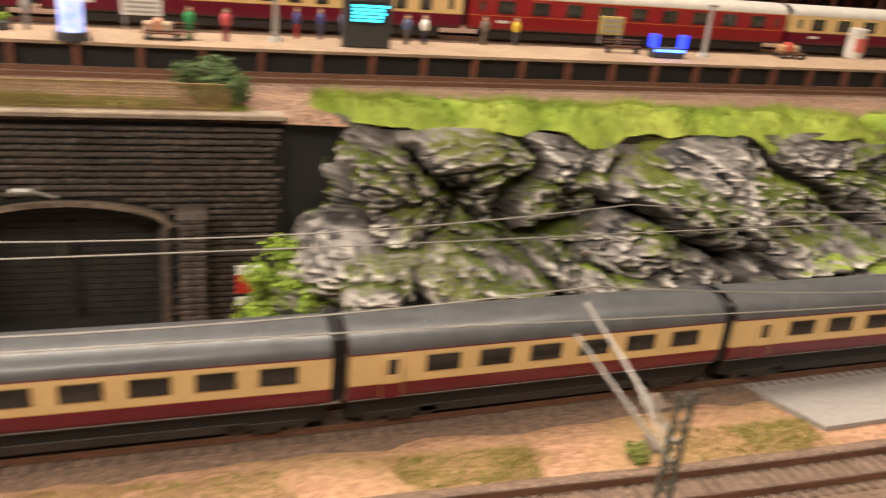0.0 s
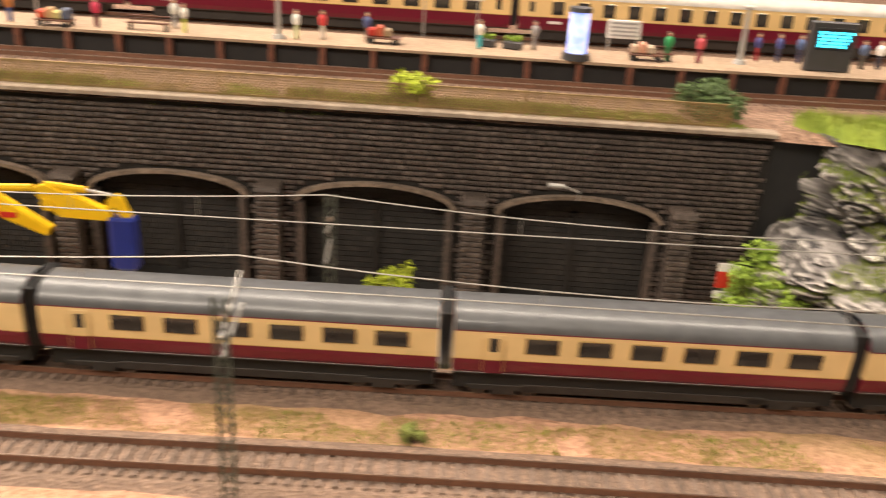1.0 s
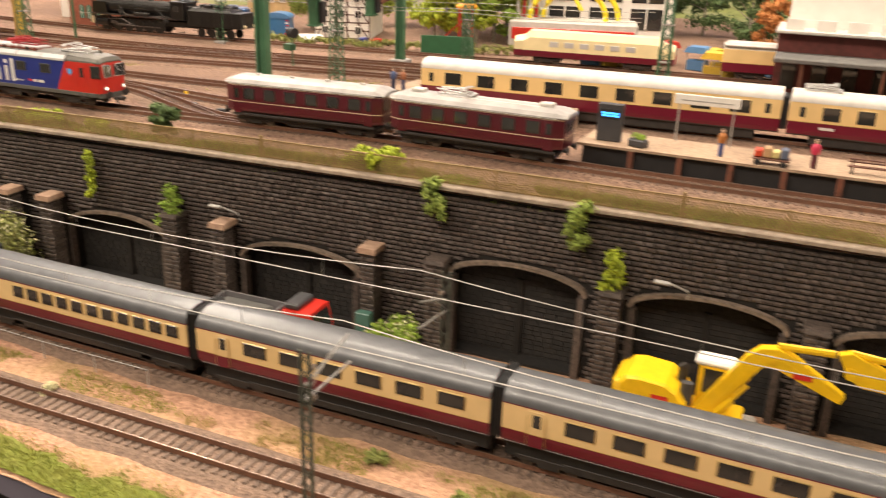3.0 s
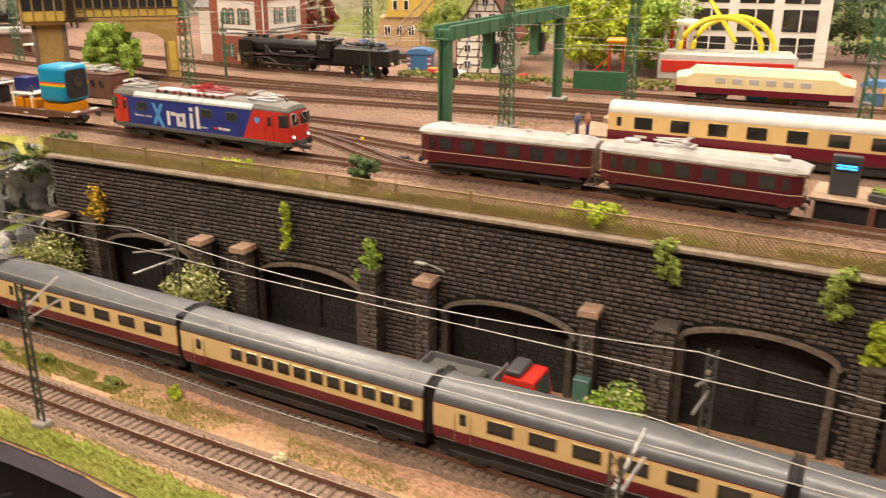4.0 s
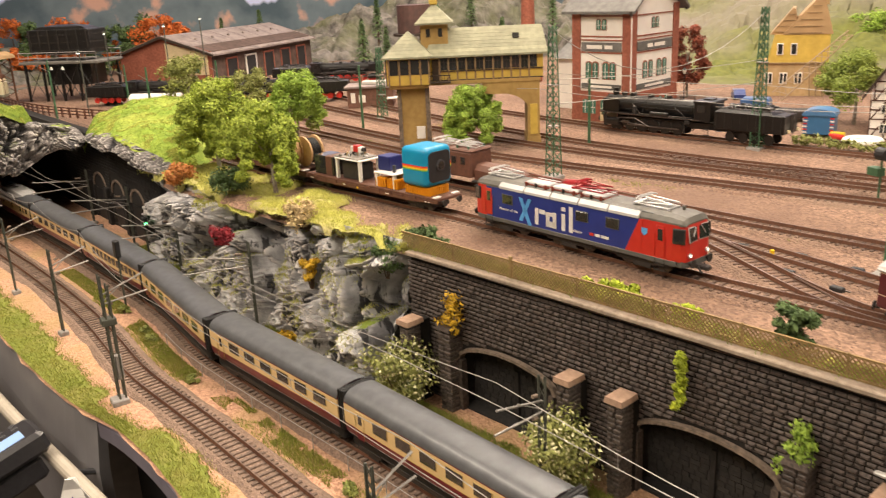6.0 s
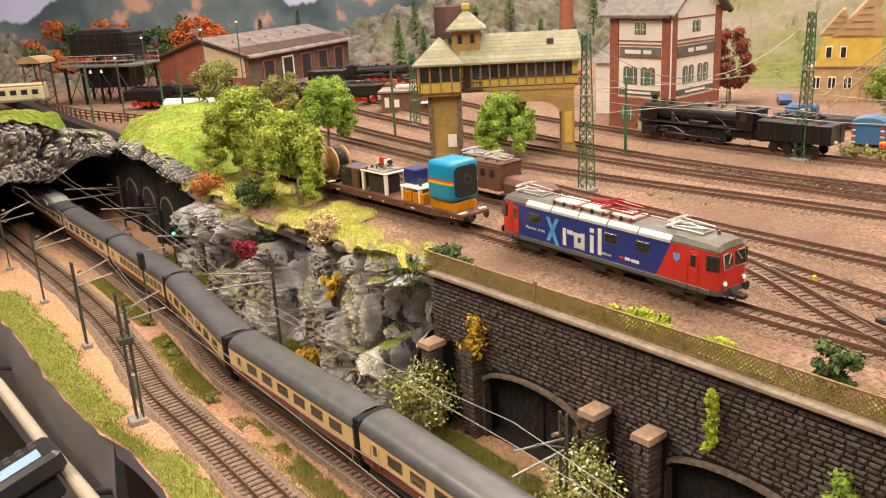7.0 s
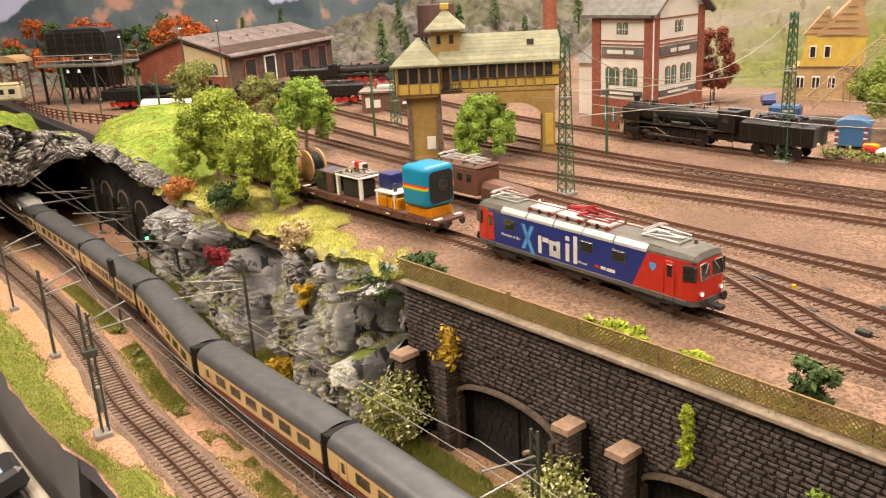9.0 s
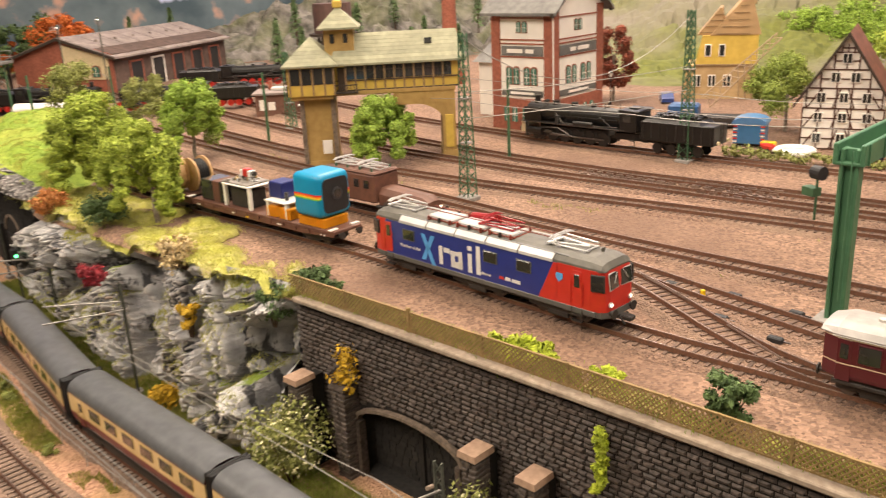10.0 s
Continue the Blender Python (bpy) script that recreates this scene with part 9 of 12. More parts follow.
GREY = paint("light_grey_metal", (0.42, 0.41, 0.39), 0.45, 0.3)
cr = thing("rail_crane", pose(-1.875, 0.868, 0, 0, 0, 42), "blue rail crane with a tan lattice jib behind the steam engine", "crane")
part("cabin", B().block(-0.03, 0, 0.012, 0.042, 0.028, 0.020, 0.003).out(), paint("crane_blue", (0.03, 0.10, 0.26)), cr)
part("wagon_base", B().block(0, 0, 0.006, 0.13, 0.034, 0.010, 0.001).out(), CHASSIS, cr)
lattice_boom(cr, (0.0, 0, 0.035), (0.09, 0.0, 0.125), 0.009, 12, paint("tan_boom", (0.40, 0.29, 0.19), 0.6), 0.0009)
hut = thing("blue_wagon_hut", pose(-1.742, 0.832, 0, 0, 0, 40), "small blue hut with red and white corner stripes", "hut")
part("body", B().block(0, 0, 0.004, 0.038, 0.030, 0.026, 0.0008).out(), paint("hut_blue", (0.05, 0.17, 0.36)), hut)
arc = [(-0.021, 0.029)] + [(-0.021 * math.cos(math.pi * i / 8), 0.030 + 0.008 * math.sin(math.pi * i / 8)) for i in range(9)] + [(0.021, 0.029)]
part("roof", B().prism(arc, -0.017, 0.017).out(), paint("hut_roof_blue", (0.08, 0.20, 0.40)), hut)
for x in (-0.0165, 0.0165):
    for k in range(6):
        part("stripe", B().box(x, -0.0153, 0.006 + 0.0038 * k, 0.005, 0.0006, 0.0019).out(), RED if k % 2 else WHITE, hut)
HEDGE = Path([(-1.30, 1.04), (-1.44, 0.945), (-1.56, 0.862), (-1.66, 0.79), (-1.72, 0.765)])
hc = []
rr = random.Random(31)
for k in range(90):
    x, y, _h = HEDGE.at(HEDGE.length * k / 90, rr.uniform(-0.006, 0.006))
    hc.append((x, y, rr.uniform(0.004, 0.011), rr.uniform(0.005, 0.009)))
hd = thing("hedge", pose(0, 0, 0), "long clipped dark green hedge behind the yard", "hedge")
part("foliage", leaf_cloud(rr, hc, 45, 0.0024, 0.1), LEAF_OLIVE, hd)
pool = thing("round_pool", pose(-1.672, 0.838, 0), "white round garden pool by the hedge", "pool")
part("rim", B().tube([(0.021 * math.cos(a), 0.021 * math.sin(a), 0.004) for a in [2 * math.pi * k / 24 for k in range(25)]], 0.004, n=8, caps=False).out(), WHITE, pool)
part("floor", B().disc((0, 0, 0.001), (0, 0, 1), 0.020, 0.002, 24).out(), PLASTER, pool)
for k, (x, y, c) in enumerate(((-1.70, 0.822, RED), (-1.712, 0.834, YELLOW), (-1.55, 0.905, RED), (-1.575, 0.895, RED), (-1.595, 0.885, BLUE))):
    o = thing("toy_cart", pose(x, y, 0.0005, 0, 0, 30 * k), "small bright garden cart beside the hedge", "cart", "garden carts")
    part("tub", B().block(0, 0, 0.003, 0.018, 0.010, 0.006, 0.0012).out(), c, o)
    for wx in (-0.006, 0.006):
        for wy in (-0.0045, 0.0045):
            part("wheel", B().disc((wx, wy - 0.001, 0.0025), (0, 1, 0), 0.0025, 0.002, 10).out(), RUBBER, o)
slide = thing("garden_slide", pose(-1.485, 0.975, 0, 0, 0, 35), "red and orange play slide by the green fence", "slide")
part("chute", B().add([(-0.03, -0.006, 0.002), (-0.03, 0.006, 0.002), (0.012, 0.006, 0.040), (0.012, -0.006, 0.040), (-0.03, -0.006, 0.004), (-0.03, 0.006, 0.004), (0.012, 0.006, 0.042), (0.012, -0.006, 0.042)], [(3, 2, 1, 0), (4, 5, 6, 7), (0, 1, 5, 4), (1, 2, 6, 5), (2, 3, 7, 6), (3, 0, 4, 7)]).out(), RED, slide)
part("canopy", B().block(0.018, 0, 0.058, 0.030, 0.024, 0.008, 0.003).out(), ORANGE, slide)
for x in (0.008, 0.028):
    for y in (-0.008, 0.008):
        part("leg", B().box(x, y, 0, 0.0016, 0.0016, 0.058).out(), RED, slide)
gb = thing("green_screen_fence", pose(-1.43, 0.905, 0, 0, 0, 38), "green board fence beside the yard", "fence")
part("board", B().block(0, 0, 0, 0.075, 0.003, 0.028, 0.0004).out(), paint("fence_green", (0.035, 0.13, 0.06)), gb)

# ---- low brick shed, engine shed, coal tower, water tower ----
ls = thing("brick_shed", pose(-2.40, 0.375, 0, 0, 0, 70), "low brown brick shed with a flat pale roof", "shed")
part("wall", B().box(0, 0, 0, 0.085, 0.055, 0.036).out(), mat("brown_brick", (0.20, 0.10, 0.07), (0.13, 0.065, 0.045), scale=200, rough=0.9, bump=0.3), ls)
part("roof", B().block(0, 0, 0.036, 0.095, 0.064, 0.004, 0.0006).out(), ROOFWOOD, ls)
part("roof_light", B().block(0.005, 0.004, 0.040, 0.045, 0.022, 0.006, 0.001).out(), PALEROOF, ls)
part("canopy", B().block(0.05, -0.030, 0.016, 0.036, 0.022, 0.003, 0.0006).out(), WHITE, ls)
part("chimney", B().block(-0.02, 0.01, 0.040, 0.007, 0.007, 0.016, 0.0006).out(), BRICKRED, ls)
part("window", B().block(-0.015, -0.0278, 0.010, 0.012, 0.001, 0.014, 0.0003).block(-0.032, -0.0278, 0.010, 0.008, 0.001, 0.018, 0.0003).out(), PLASTER, ls)


def engine_shed():
    t = thing("engine_shed", pose(-3.20, 0.162, 0, 0, 0, 142), "long brown engine shed with a faded felt roof and dark doors", "engine shed")
    L, W, E, R = 0.48, 0.263, 0.084, 0.120
    BW = mat("weathered_shed_brick", (0.125, 0.078, 0.062), (0.07, 0.045, 0.036), scale=90, rough=0.9, bump=0.3, stain=0.4, stain_scale=20)
    part("wall", B().prism([(-W / 2, 0), (W / 2, 0), (W / 2, E), (0, R), (-W / 2, E)], -L / 2, L / 2, m=pose(0, 0, 0, 0, 0, 90)).out(), BW, t)
    part("gable_front", B().prism([(-W / 2, 0.0), (W / 2, 0.0), (W / 2, E), (0, R), (-W / 2, E)], -0.002, 0.001, m=Matrix.Translation((-L / 2, 0, 0)) @ pose(0, 0, 0, 0, 0, -90)).out(), BRICKRED, t, "red brick gable")
    for s in (-1, 1):
        q = [(-L / 2 - 0.01, s * (W / 2 + 0.014), E - 0.006), (L / 2 + 0.01, s * (W / 2 + 0.014), E - 0.006), (L / 2 + 0.01, 0, R + 0.003), (-L / 2 - 0.01, 0, R + 0.003)]
        part("roof", B().add(q + [(a, b, c - 0.004) for a, b, c in q], [(0, 1, 2, 3), (7, 6, 5, 4), (0, 4, 5, 1), (1, 5, 6, 2), (2, 6, 7, 3), (3, 7, 4, 0)]).out(), ROOFWOOD, t, "faded brown felt roof")
        for k in range(6):
            part("roof_vent", B().block(-0.18 + 0.07 * k, s * 0.05, 0.1065, 0.006, 0.006, 0.006, 0.001).out(), ROOFWOOD, t)
    for k in range(5):
        x = -0.16 + 0.085 * k
        # black panel on the solid wall paints the shade of an open doorway
        part("door_opening", B().block(x, -W / 2 - 0.0008, 0.001, 0.042, 0.0022, 0.058, 0.0004).out(), BLACKBOARD, t, "flat black panel for the shade inside an open engine door")
        part("door_frame", B().box(x - 0.023, -W / 2 - 0.001, 0, 0.004, 0.003, 0.062).box(x + 0.023, -W / 2 - 0.001, 0, 0.004, 0.003, 0.062).box(x, -W / 2 - 0.001, 0.060, 0.05, 0.003, 0.004).out(), PLASTER if k == 1 else BRICKRED, t)
    gm = Matrix.Translation((-L / 2, 0, 0)) @ pose(0, 0, 0, 0, 0, -90)
    part("gable_panel", B().prism([(0.006, 0.030), (W / 2 - 0.010, 0.030), (W / 2 - 0.010, E - 0.006), (0.006, R - 0.014)], -0.0036, -0.001, m=gm).out(), CREAMY, t, "cream plaster panel in the gable")
    part("gable_edge", B().prism([(-W / 2 - 0.012, E - 0.012), (0, R - 0.004), (W / 2 + 0.012, E - 0.012), (W / 2 + 0.012, E - 0.007), (0, R + 0.002), (-W / 2 - 0.012, E - 0.007)], -0.012, -0.008, m=gm).out(), TIMBER, t)
    for k in range(9):
        part("roof_seam", B().add([(-L / 2 - 0.011 + 0.0615 * k, -W / 2 - 0.014, E - 0.0045), (-L / 2 - 0.009 + 0.0615 * k, -W / 2 - 0.014, E - 0.0045), (-L / 2 - 0.009 + 0.0615 * k, 0, R + 0.0046), (-L / 2 - 0.011 + 0.0615 * k, 0, R + 0.0046)], [(0, 1, 2, 3)]).out(), TIMBER, t)
    for y in (0.040, 0.088):
        arched_window(t, y, -0.0045, 0.036, 0.018, 0.016, Matrix.Translation((-L / 2, 0, 0)) @ pose(0, 0, 0, 0, 0, -90))


engine_shed()


def coal_tower():
    t = thing("coaling_tower", pose(-2.94, -0.188, 0, 0, 0, 60) @ Matrix.Diagonal((0.88, 0.95, 1.16, 1)), "black coaling tower on steel legs with a walkway", "coaling tower")
    part("bunker", B().block(0, 0, 0.088, 0.175, 0.07, 0.045, 0.002).out(), IRON, t)
    part("walkway", B().block(0, 0, 0.070, 0.225, 0.105, 0.005, 0.001).out(), mat("old_planks", (0.20, 0.19, 0.17), (0.13, 0.12, 0.11), scale=120, rough=0.9, bump=0.2), t)
    part("house", B().block(0.01, 0, 0.03, 0.13, 0.06, 0.042, 0.001).out(), IRON, t)
    for x in (-0.1, -0.05, 0.0, 0.05, 0.1):
        for y in (-0.045, 0.045):
            part("leg", B().box(x, y, 0, 0.005, 0.005, 0.072).out(), IRON, t)
    for y in (-0.05, 0.05):
        for z in (0.082, 0.092):
            part("hand_rail", B().tube([(-0.11, y, z), (0.11, y, z)], 0.0008, n=4).out(), GREY, t)
        for k in range(9):
            part("rail_post", B().tube([(-0.11 + 0.0275 * k, y, 0.074), (-0.11 + 0.0275 * k, y, 0.093)], 0.0007, n=4).out(), GREY, t)
    for k in range(4):
        for y in (-0.045, 0.045):
            part("brace", B().tube([(-0.1 + 0.05 * k, y, 0.004), (-0.05 + 0.05 * k, y, 0.068)], 0.0011, n=4).out(), IRON, t)
            part("brace", B().tube([(-0.05 + 0.05 * k, y, 0.004), (-0.1 + 0.05 * k, y, 0.068)], 0.0011, n=4).out(), IRON, t)
    for z in (0.094, 0.108, 0.122):
        part("bunker_rib", B().box(0, 0, z, 0.178, 0.073, 0.0018).out(), SOOT, t)
    for k in range(7):
        part("bunker_post", B().box(-0.081 + 0.027 * k, -0.0358, 0.088, 0.0026, 0.0022, 0.045).out(), SOOT, t)
    part("coal_heap", B().loft([[(x * c, y * c, z) for x, y in ((-0.08, -0.028), (0.08, -0.028), (0.08, 0.028), (-0.08, 0.028))] for z, c in ((0.131, 1.0), (0.138, 0.75), (0.141, 0.35))]).out(), IRON, t)
    for x, y in ((-0.02, -0.052), (0.012, -0.052)):
        part("lamp", B().tube([(x, y, 0.06), (x, y, 0.066)], 0.004, 0.002, 8).out(), WHITE, t)


coal_tower()
ch = thing("coal_hoist", pose(-2.96, -0.345, 0, 0, 0, 60), "rusty lattice coal hoist with a tan curved roof", "hoist")
for x in (-0.022, 0.022):
    for y in (-0.018, 0.018):
        part("leg", B().box(x, y, 0, 0.003, 0.003, 0.098).out(), RUST, ch)
for k in range(4):
    for y in (-0.018, 0.018):
        part("brace", B().tube([(-0.022, y, 0.024 * k), (0.022, y, 0.024 * (k + 1))], 0.0009, n=4).out(), RUST, ch)
        part("brace", B().tube([(0.022, y, 0.024 * k), (-0.022, y, 0.024 * (k + 1))], 0.0009, n=4).out(), RUST, ch)
part("roof", B().prism([(-0.032, 0.098), (-0.030, 0.104), (-0.012, 0.112), (0.012, 0.112), (0.030, 0.104), (0.032, 0.098)], -0.026, 0.026).out(), TANROOF, ch, "tan curved roof")
part("bucket", B().block(0.004, 0, 0.050, 0.016, 0.016, 0.014, 0.002).out(), RUST, ch)
YARDLAMP = glow("yard_lamp_white", (1.0, 0.95, 0.85), 3.0)
for x, y, h in ((-2.78, -0.10, 0.145), (-2.86, 0.02, 0.150), (-2.90, 0.10, 0.160), (-2.60, -0.14, 0.120)):
    yl = thing("yard_lamp", pose(x, y, 0), "slim dark yard lamp with a small white light", "lamp", "yard lamps")
    part("pole", B().tube([(0, 0, 0), (0, 0, h), (0.006, 0, h + 0.006), (0.014, 0, h + 0.005)], 0.0014, 0.0009, 6).out(), MASTGREY, yl)
    hd_ = part("shade", B().tube([(0.014, 0, h + 0.005), (0.014, 0, h + 0.001)], 0.0016, 0.0036, 10).out(), MASTGREY, yl)
    part("bulb", B().disc((0.014, 0, h - 0.0006), (0, 0, 1), 0.0024, 0.0018, 10).out(), YARDLAMP, hd_)
rr = random.Random(77)
for k in range(14):
    x, y = -2.62 + rr.uniform(-0.22, 0.22), 0.02 + rr.uniform(-0.16, 0.34)
    cp = thing("coal_pile", pose(x, y, 0, 0, 0, rr.uniform(0, 180)), "low black coal and ash pile in the engine yard", "coal pile", "coal piles")
    part("heap", B().loft([[(0.030 * c * math.cos(a) * (1 + 0.2 * math.sin(3 * a + k)), 0.018 * c * math.sin(a), z) for a in [6.283 * i / 14 for i in range(14)]] for z, c in ((-0.001, 1.0), (0.004, 0.75), (0.008, 0.4), (0.009, 0.1))]).out(), SOOT, cp)
wt = thing("water_tower", pose(-2.86, 0.60, 0), "dark round water tower on a steel frame", "water tower")
part("tank", B().tube([(0, 0, 0.10), (0, 0, 0.165)], 0.044, 0.044, 20).out(), mat("rusty_tank", (0.12, 0.06, 0.05), (0.07, 0.04, 0.035), scale=60, rough=0.7, bump=0.2), wt)
part("gallery", B().tube([(0, 0, 0.094), (0, 0, 0.099)], 0.056, 0.056, 20).out(), TIMBER, wt)
for k in range(6):
    a = math.pi * k / 3
    part("leg", B().tube([(0.045 * math.cos(a), 0.045 * math.sin(a), 0), (0.036 * math.cos(a), 0.036 * math.sin(a), 0.096)], 0.003, n=5).out(), TIMBER, wt)
    part("brace", B().tube([(0.045 * math.cos(a), 0.045 * math.sin(a), 0.005), (0.036 * math.cos(a + 1.047), 0.036 * math.sin(a + 1.047), 0.09)], 0.0012, n=4).out(), TIMBER, wt)
steam_engine(pose(-2.70, -0.02, RAIL_HIGH, 0, 0, 62), "black steam locomotive with red wheels at the coaling tower", True)
steam_engine(pose(-2.55, 0.22, RAIL_HIGH, 0, 0, 250), "black steam locomotive with red wheels before the engine shed", True)
steam_engine(pose(-2.80, 0.38, RAIL_HIGH, 0, 0, 66), "black steam locomotive with tender before the engine shed", True)
tw = thing("white_tank_wagon", pose(-2.47, -0.01, 0.012, 0, 0, 60), "white tank wagon behind the grassy hill", "tank wagon")
part("tank", B().tube([(-0.05, 0, 0.022), (0.05, 0, 0.022)], 0.014, 0.014, 14).out(), WHITE, tw)
part("frame_beam", B().block(0, 0, 0.0, 0.11, 0.026, 0.009, 0.001).out(), RED, tw)
ow = thing("cream_railcar", pose(-2.96, -0.43, 0.012, 0, 0, 78), "cream and blue railcar at the edge of the yard", "railcar")
part("body", B().block(0, 0, 0.004, 0.20, 0.033, 0.034, 0.002).out(), bands("far_railcar", [(0, (0.22, 0.22, 0.16)), (0.010, (0.60, 0.55, 0.36))]), ow)
part("roof", B().block(0, 0, 0.038, 0.20, 0.034, 0.006, 0.003).out(), CREAMY, ow)
for k in range(8):
    for s in (-1, 1):
        part("window", B().block(-0.085 + 0.024 * k, s * 0.0166, 0.020, 0.014, 0.0008, 0.011, 0.0003).out(), GLASS, ow)
yf = thing("yard_fence", pose(0, 0, 0), "brown wooden fence round the engine yard", "fence")
YF = Path([(-2.30, 0.10), (-2.42, -0.03), (-2.55, -0.13), (-2.70, -0.24), (-2.95, -0.36)])
for k in range(34):
    part("post", B().box(0, 0, 0, 0.003, 0.003, 0.020, YF.place(YF.length * k / 33, 0, 0)).out(), BROWN, yf)
for z in (0.006, 0.012, 0.0175):
    part("rail", YF.sweep([(-0.001, z), (-0.001, z + 0.002), (0.001, z + 0.002), (0.001, z)]).out(), BROWN, yf)

# ---- overhead line on the lower level ----
MASTGREEN = mat("mast_green", (0.06, 0.15, 0.075), (0.04, 0.105, 0.05), scale=160, rough=0.55, bump=0.1, stain=0.3, stain_scale=60)
WIRE = mat("bright_wire", (0.36, 0.345, 0.32), (0.28, 0.265, 0.245), scale=200, rough=0.45, metal=0.5, bump=0.0)
CONCRETE = mat("concrete_grey", (0.34, 0.32, 0.30), (0.25, 0.235, 0.22), scale=250, rough=0.9, bump=0.3, stain=0.3, stain_scale=60)


def line_mast(x, y, z, h, reach, heading, label, material=MASTGREY, heavy=False, arms=True):
    """A lattice mast with brackets that reach over the track along heading."""
    t = thing("catenary_mast", pose(x, y, z, 0, 0, heading), label, "catenary mast", "masts along the lower tracks")
    w = 0.0034 if heavy else 0.0026
    for s in (-1, 1):
        part("post", B().box(0, s * w, 0, 0.0016, 0.0011, h).out(), material, t)
    lac, k = B(), 0
    n = int(h / 0.0075)
    for k in range(n):
        z0, z1 = h * k / n, h * (k + 1) / n
        lac.tube([(0, -w, z0), (0, w, z1)], 0.0004, n=3).tube([(0, w, z0), (0, -w, z1)], 0.0004, n=3)
    tagged(part("lacing", lac.out(), material, t), kind="stuff")
    part("foot", B().block(0, 0, -0.001, 0.014 if heavy else 0.009, 0.015 if heavy else 0.010, 0.0055, 0.0008).out(), CONCRETE, t)
    if heavy:
        for s in (-1, 1):
            part("post", B().box(0.005, s * w, 0, 0.0016, 0.0011, h * 0.92).out(), material, t)
        part("weight_stack", B().tube([(0.004, 0, 0.022), (0.004, 0, 0.044)], 0.0034, n=10).out(), CONCRETE, t, "grey tension weights")
        part("clamp", B().block(0.002, 0, h * 0.62, 0.012, 0.011, 0.006, 0.0006).out(), material, t)
    if arms:
        top, low = h - 0.006, h - 0.022
        part("upper_arm", B().tube([(0, 0, low + 0.004), (reach, 0, top)], 0.0008, n=5).out(), WIRE, t, "pale bracket arm")
        part("lower_arm", B().tube([(0, 0, low - 0.004), (reach * 1.05, 0, low)], 0.0008, n=5).out(), WIRE, t, "pale bracket arm")
        part("stay", B().tube([(0, 0, low - 0.002), (reach * 0.55, 0, top - 0.004)], 0.0005, n=4).out(), WIRE, t)
        for s in (top, low):
            part("insulator", B().tube([(reach * 0.12, 0, s - 0.006), (reach * 0.22, 0, s - 0.005)], 0.0013, n=8).out(), TRIM, t)
    return t


FRONT_MASTS = [(0.045, 0.545, 0), (-0.115, 0.478, 0), (-0.475, 0.375, 0), (-0.836, 0.228, 0), (-1.197, 0.085, 0), (-1.543, -0.064, 1), (-1.732, -0.127, 0), (-1.897, -0.195, 0), (-2.06, -0.265, 0)]
FRONT_MASTS = FRONT_MASTS[1:]
for x, y, heavy in FRONT_MASTS:
    s = FRONT.near(x, y)
    cx, cy, h = FRONT.at(s)
    line_mast(x, y, LOW, 0.118 if heavy else (0.103 if x > -1.6 else 0.094), math.hypot(cx - x, cy - y) + 0.004, math.degrees(math.atan2(cy - y, cx - x)), "grey green lattice mast with pale brackets beside the front track", heavy=bool(heavy))
BACK_MASTS = [(0.23, 0.845), (-0.13, 0.682), (-0.508, 0.512), (-0.878, 0.362), (-1.272, 0.216), (-1.666, 0.068), (-1.868, -0.002), (-2.04, -0.062), (-2.2, -0.125)]
for x, y in BACK_MASTS:
    cx, cy, h = TRAIN.at(TRAIN.near(x, y))
    line_mast(x, y, foot_z(x, y), (0.094 if x > -1.8 else 0.086) + LOW - foot_z(x, y), math.hypot(cx - x, cy - y), math.degrees(math.atan2(cy - y, cx - x)), "grey green lattice mast with pale brackets behind the express train")


def catenary(path, supports, label, z_contact=-0.0215, z_high=-0.0065, sag=0.009):
    t = thing("overhead_wire", pose(0, 0, 0), label, "overhead wire")
    ss = sorted(path.near(x, y) for x, y in supports)
    ss = [max(0.0, ss[0] - 0.4)] + ss + [min(path.length, ss[-1] + 0.35)]
    for a, b in zip(ss, ss[1:]):
        n = max(4, int((b - a) / 0.03))
        cw, mw = [], []
        for k in range(n + 1):
            u = k / n
            x, y, _h = path.at(a + (b - a) * u)
            cw.append((x, y, z_contact))
            mw.append((x, y, z_high - 4 * sag * u * (1 - u)))
        part("contact_wire", B().tube(cw, 0.00036, n=4).out(), WIRE, t)
        part("carrier_wire", B().tube(mw, 0.00036, n=4).out(), WIRE, t)
        for k in range(2, n - 1, 2):
            part("dropper", B().tube([cw[k], mw[k]], 0.00025, n=3).out(), WIRE, t)


catenary(TRAIN, BACK_MASTS, "pale overhead wires above the express train")
catenary(FRONT, [(x, y) for x, y, _ in FRONT_MASTS], "pale overhead wires above the front track", -0.0225, -0.008)

wf = thing("wire_fence", pose(0, 0, 0), "thin pale wire fence on short posts beside the express track", "fence")
w0, w1 = TRAIN.near(-1.03, 0.262), TRAIN.near(-1.66, 0.0)
for k in range(16):
    part("post", B().tube([(*TRAIN.at(w0 + (w1 - w0) * k / 15, -0.0262)[:2], LOW), (*TRAIN.at(w0 + (w1 - w0) * k / 15, -0.0262)[:2], LOW + 0.0135)], 0.00042, n=5).out(), GREY, wf)
part("wire", B().tube([(*TRAIN.at(w0 + (w1 - w0) * k / 60, -0.0262)[:2], LOW + 0.0130) for k in range(61)], 0.00028, n=4).out(), GREY, wf)

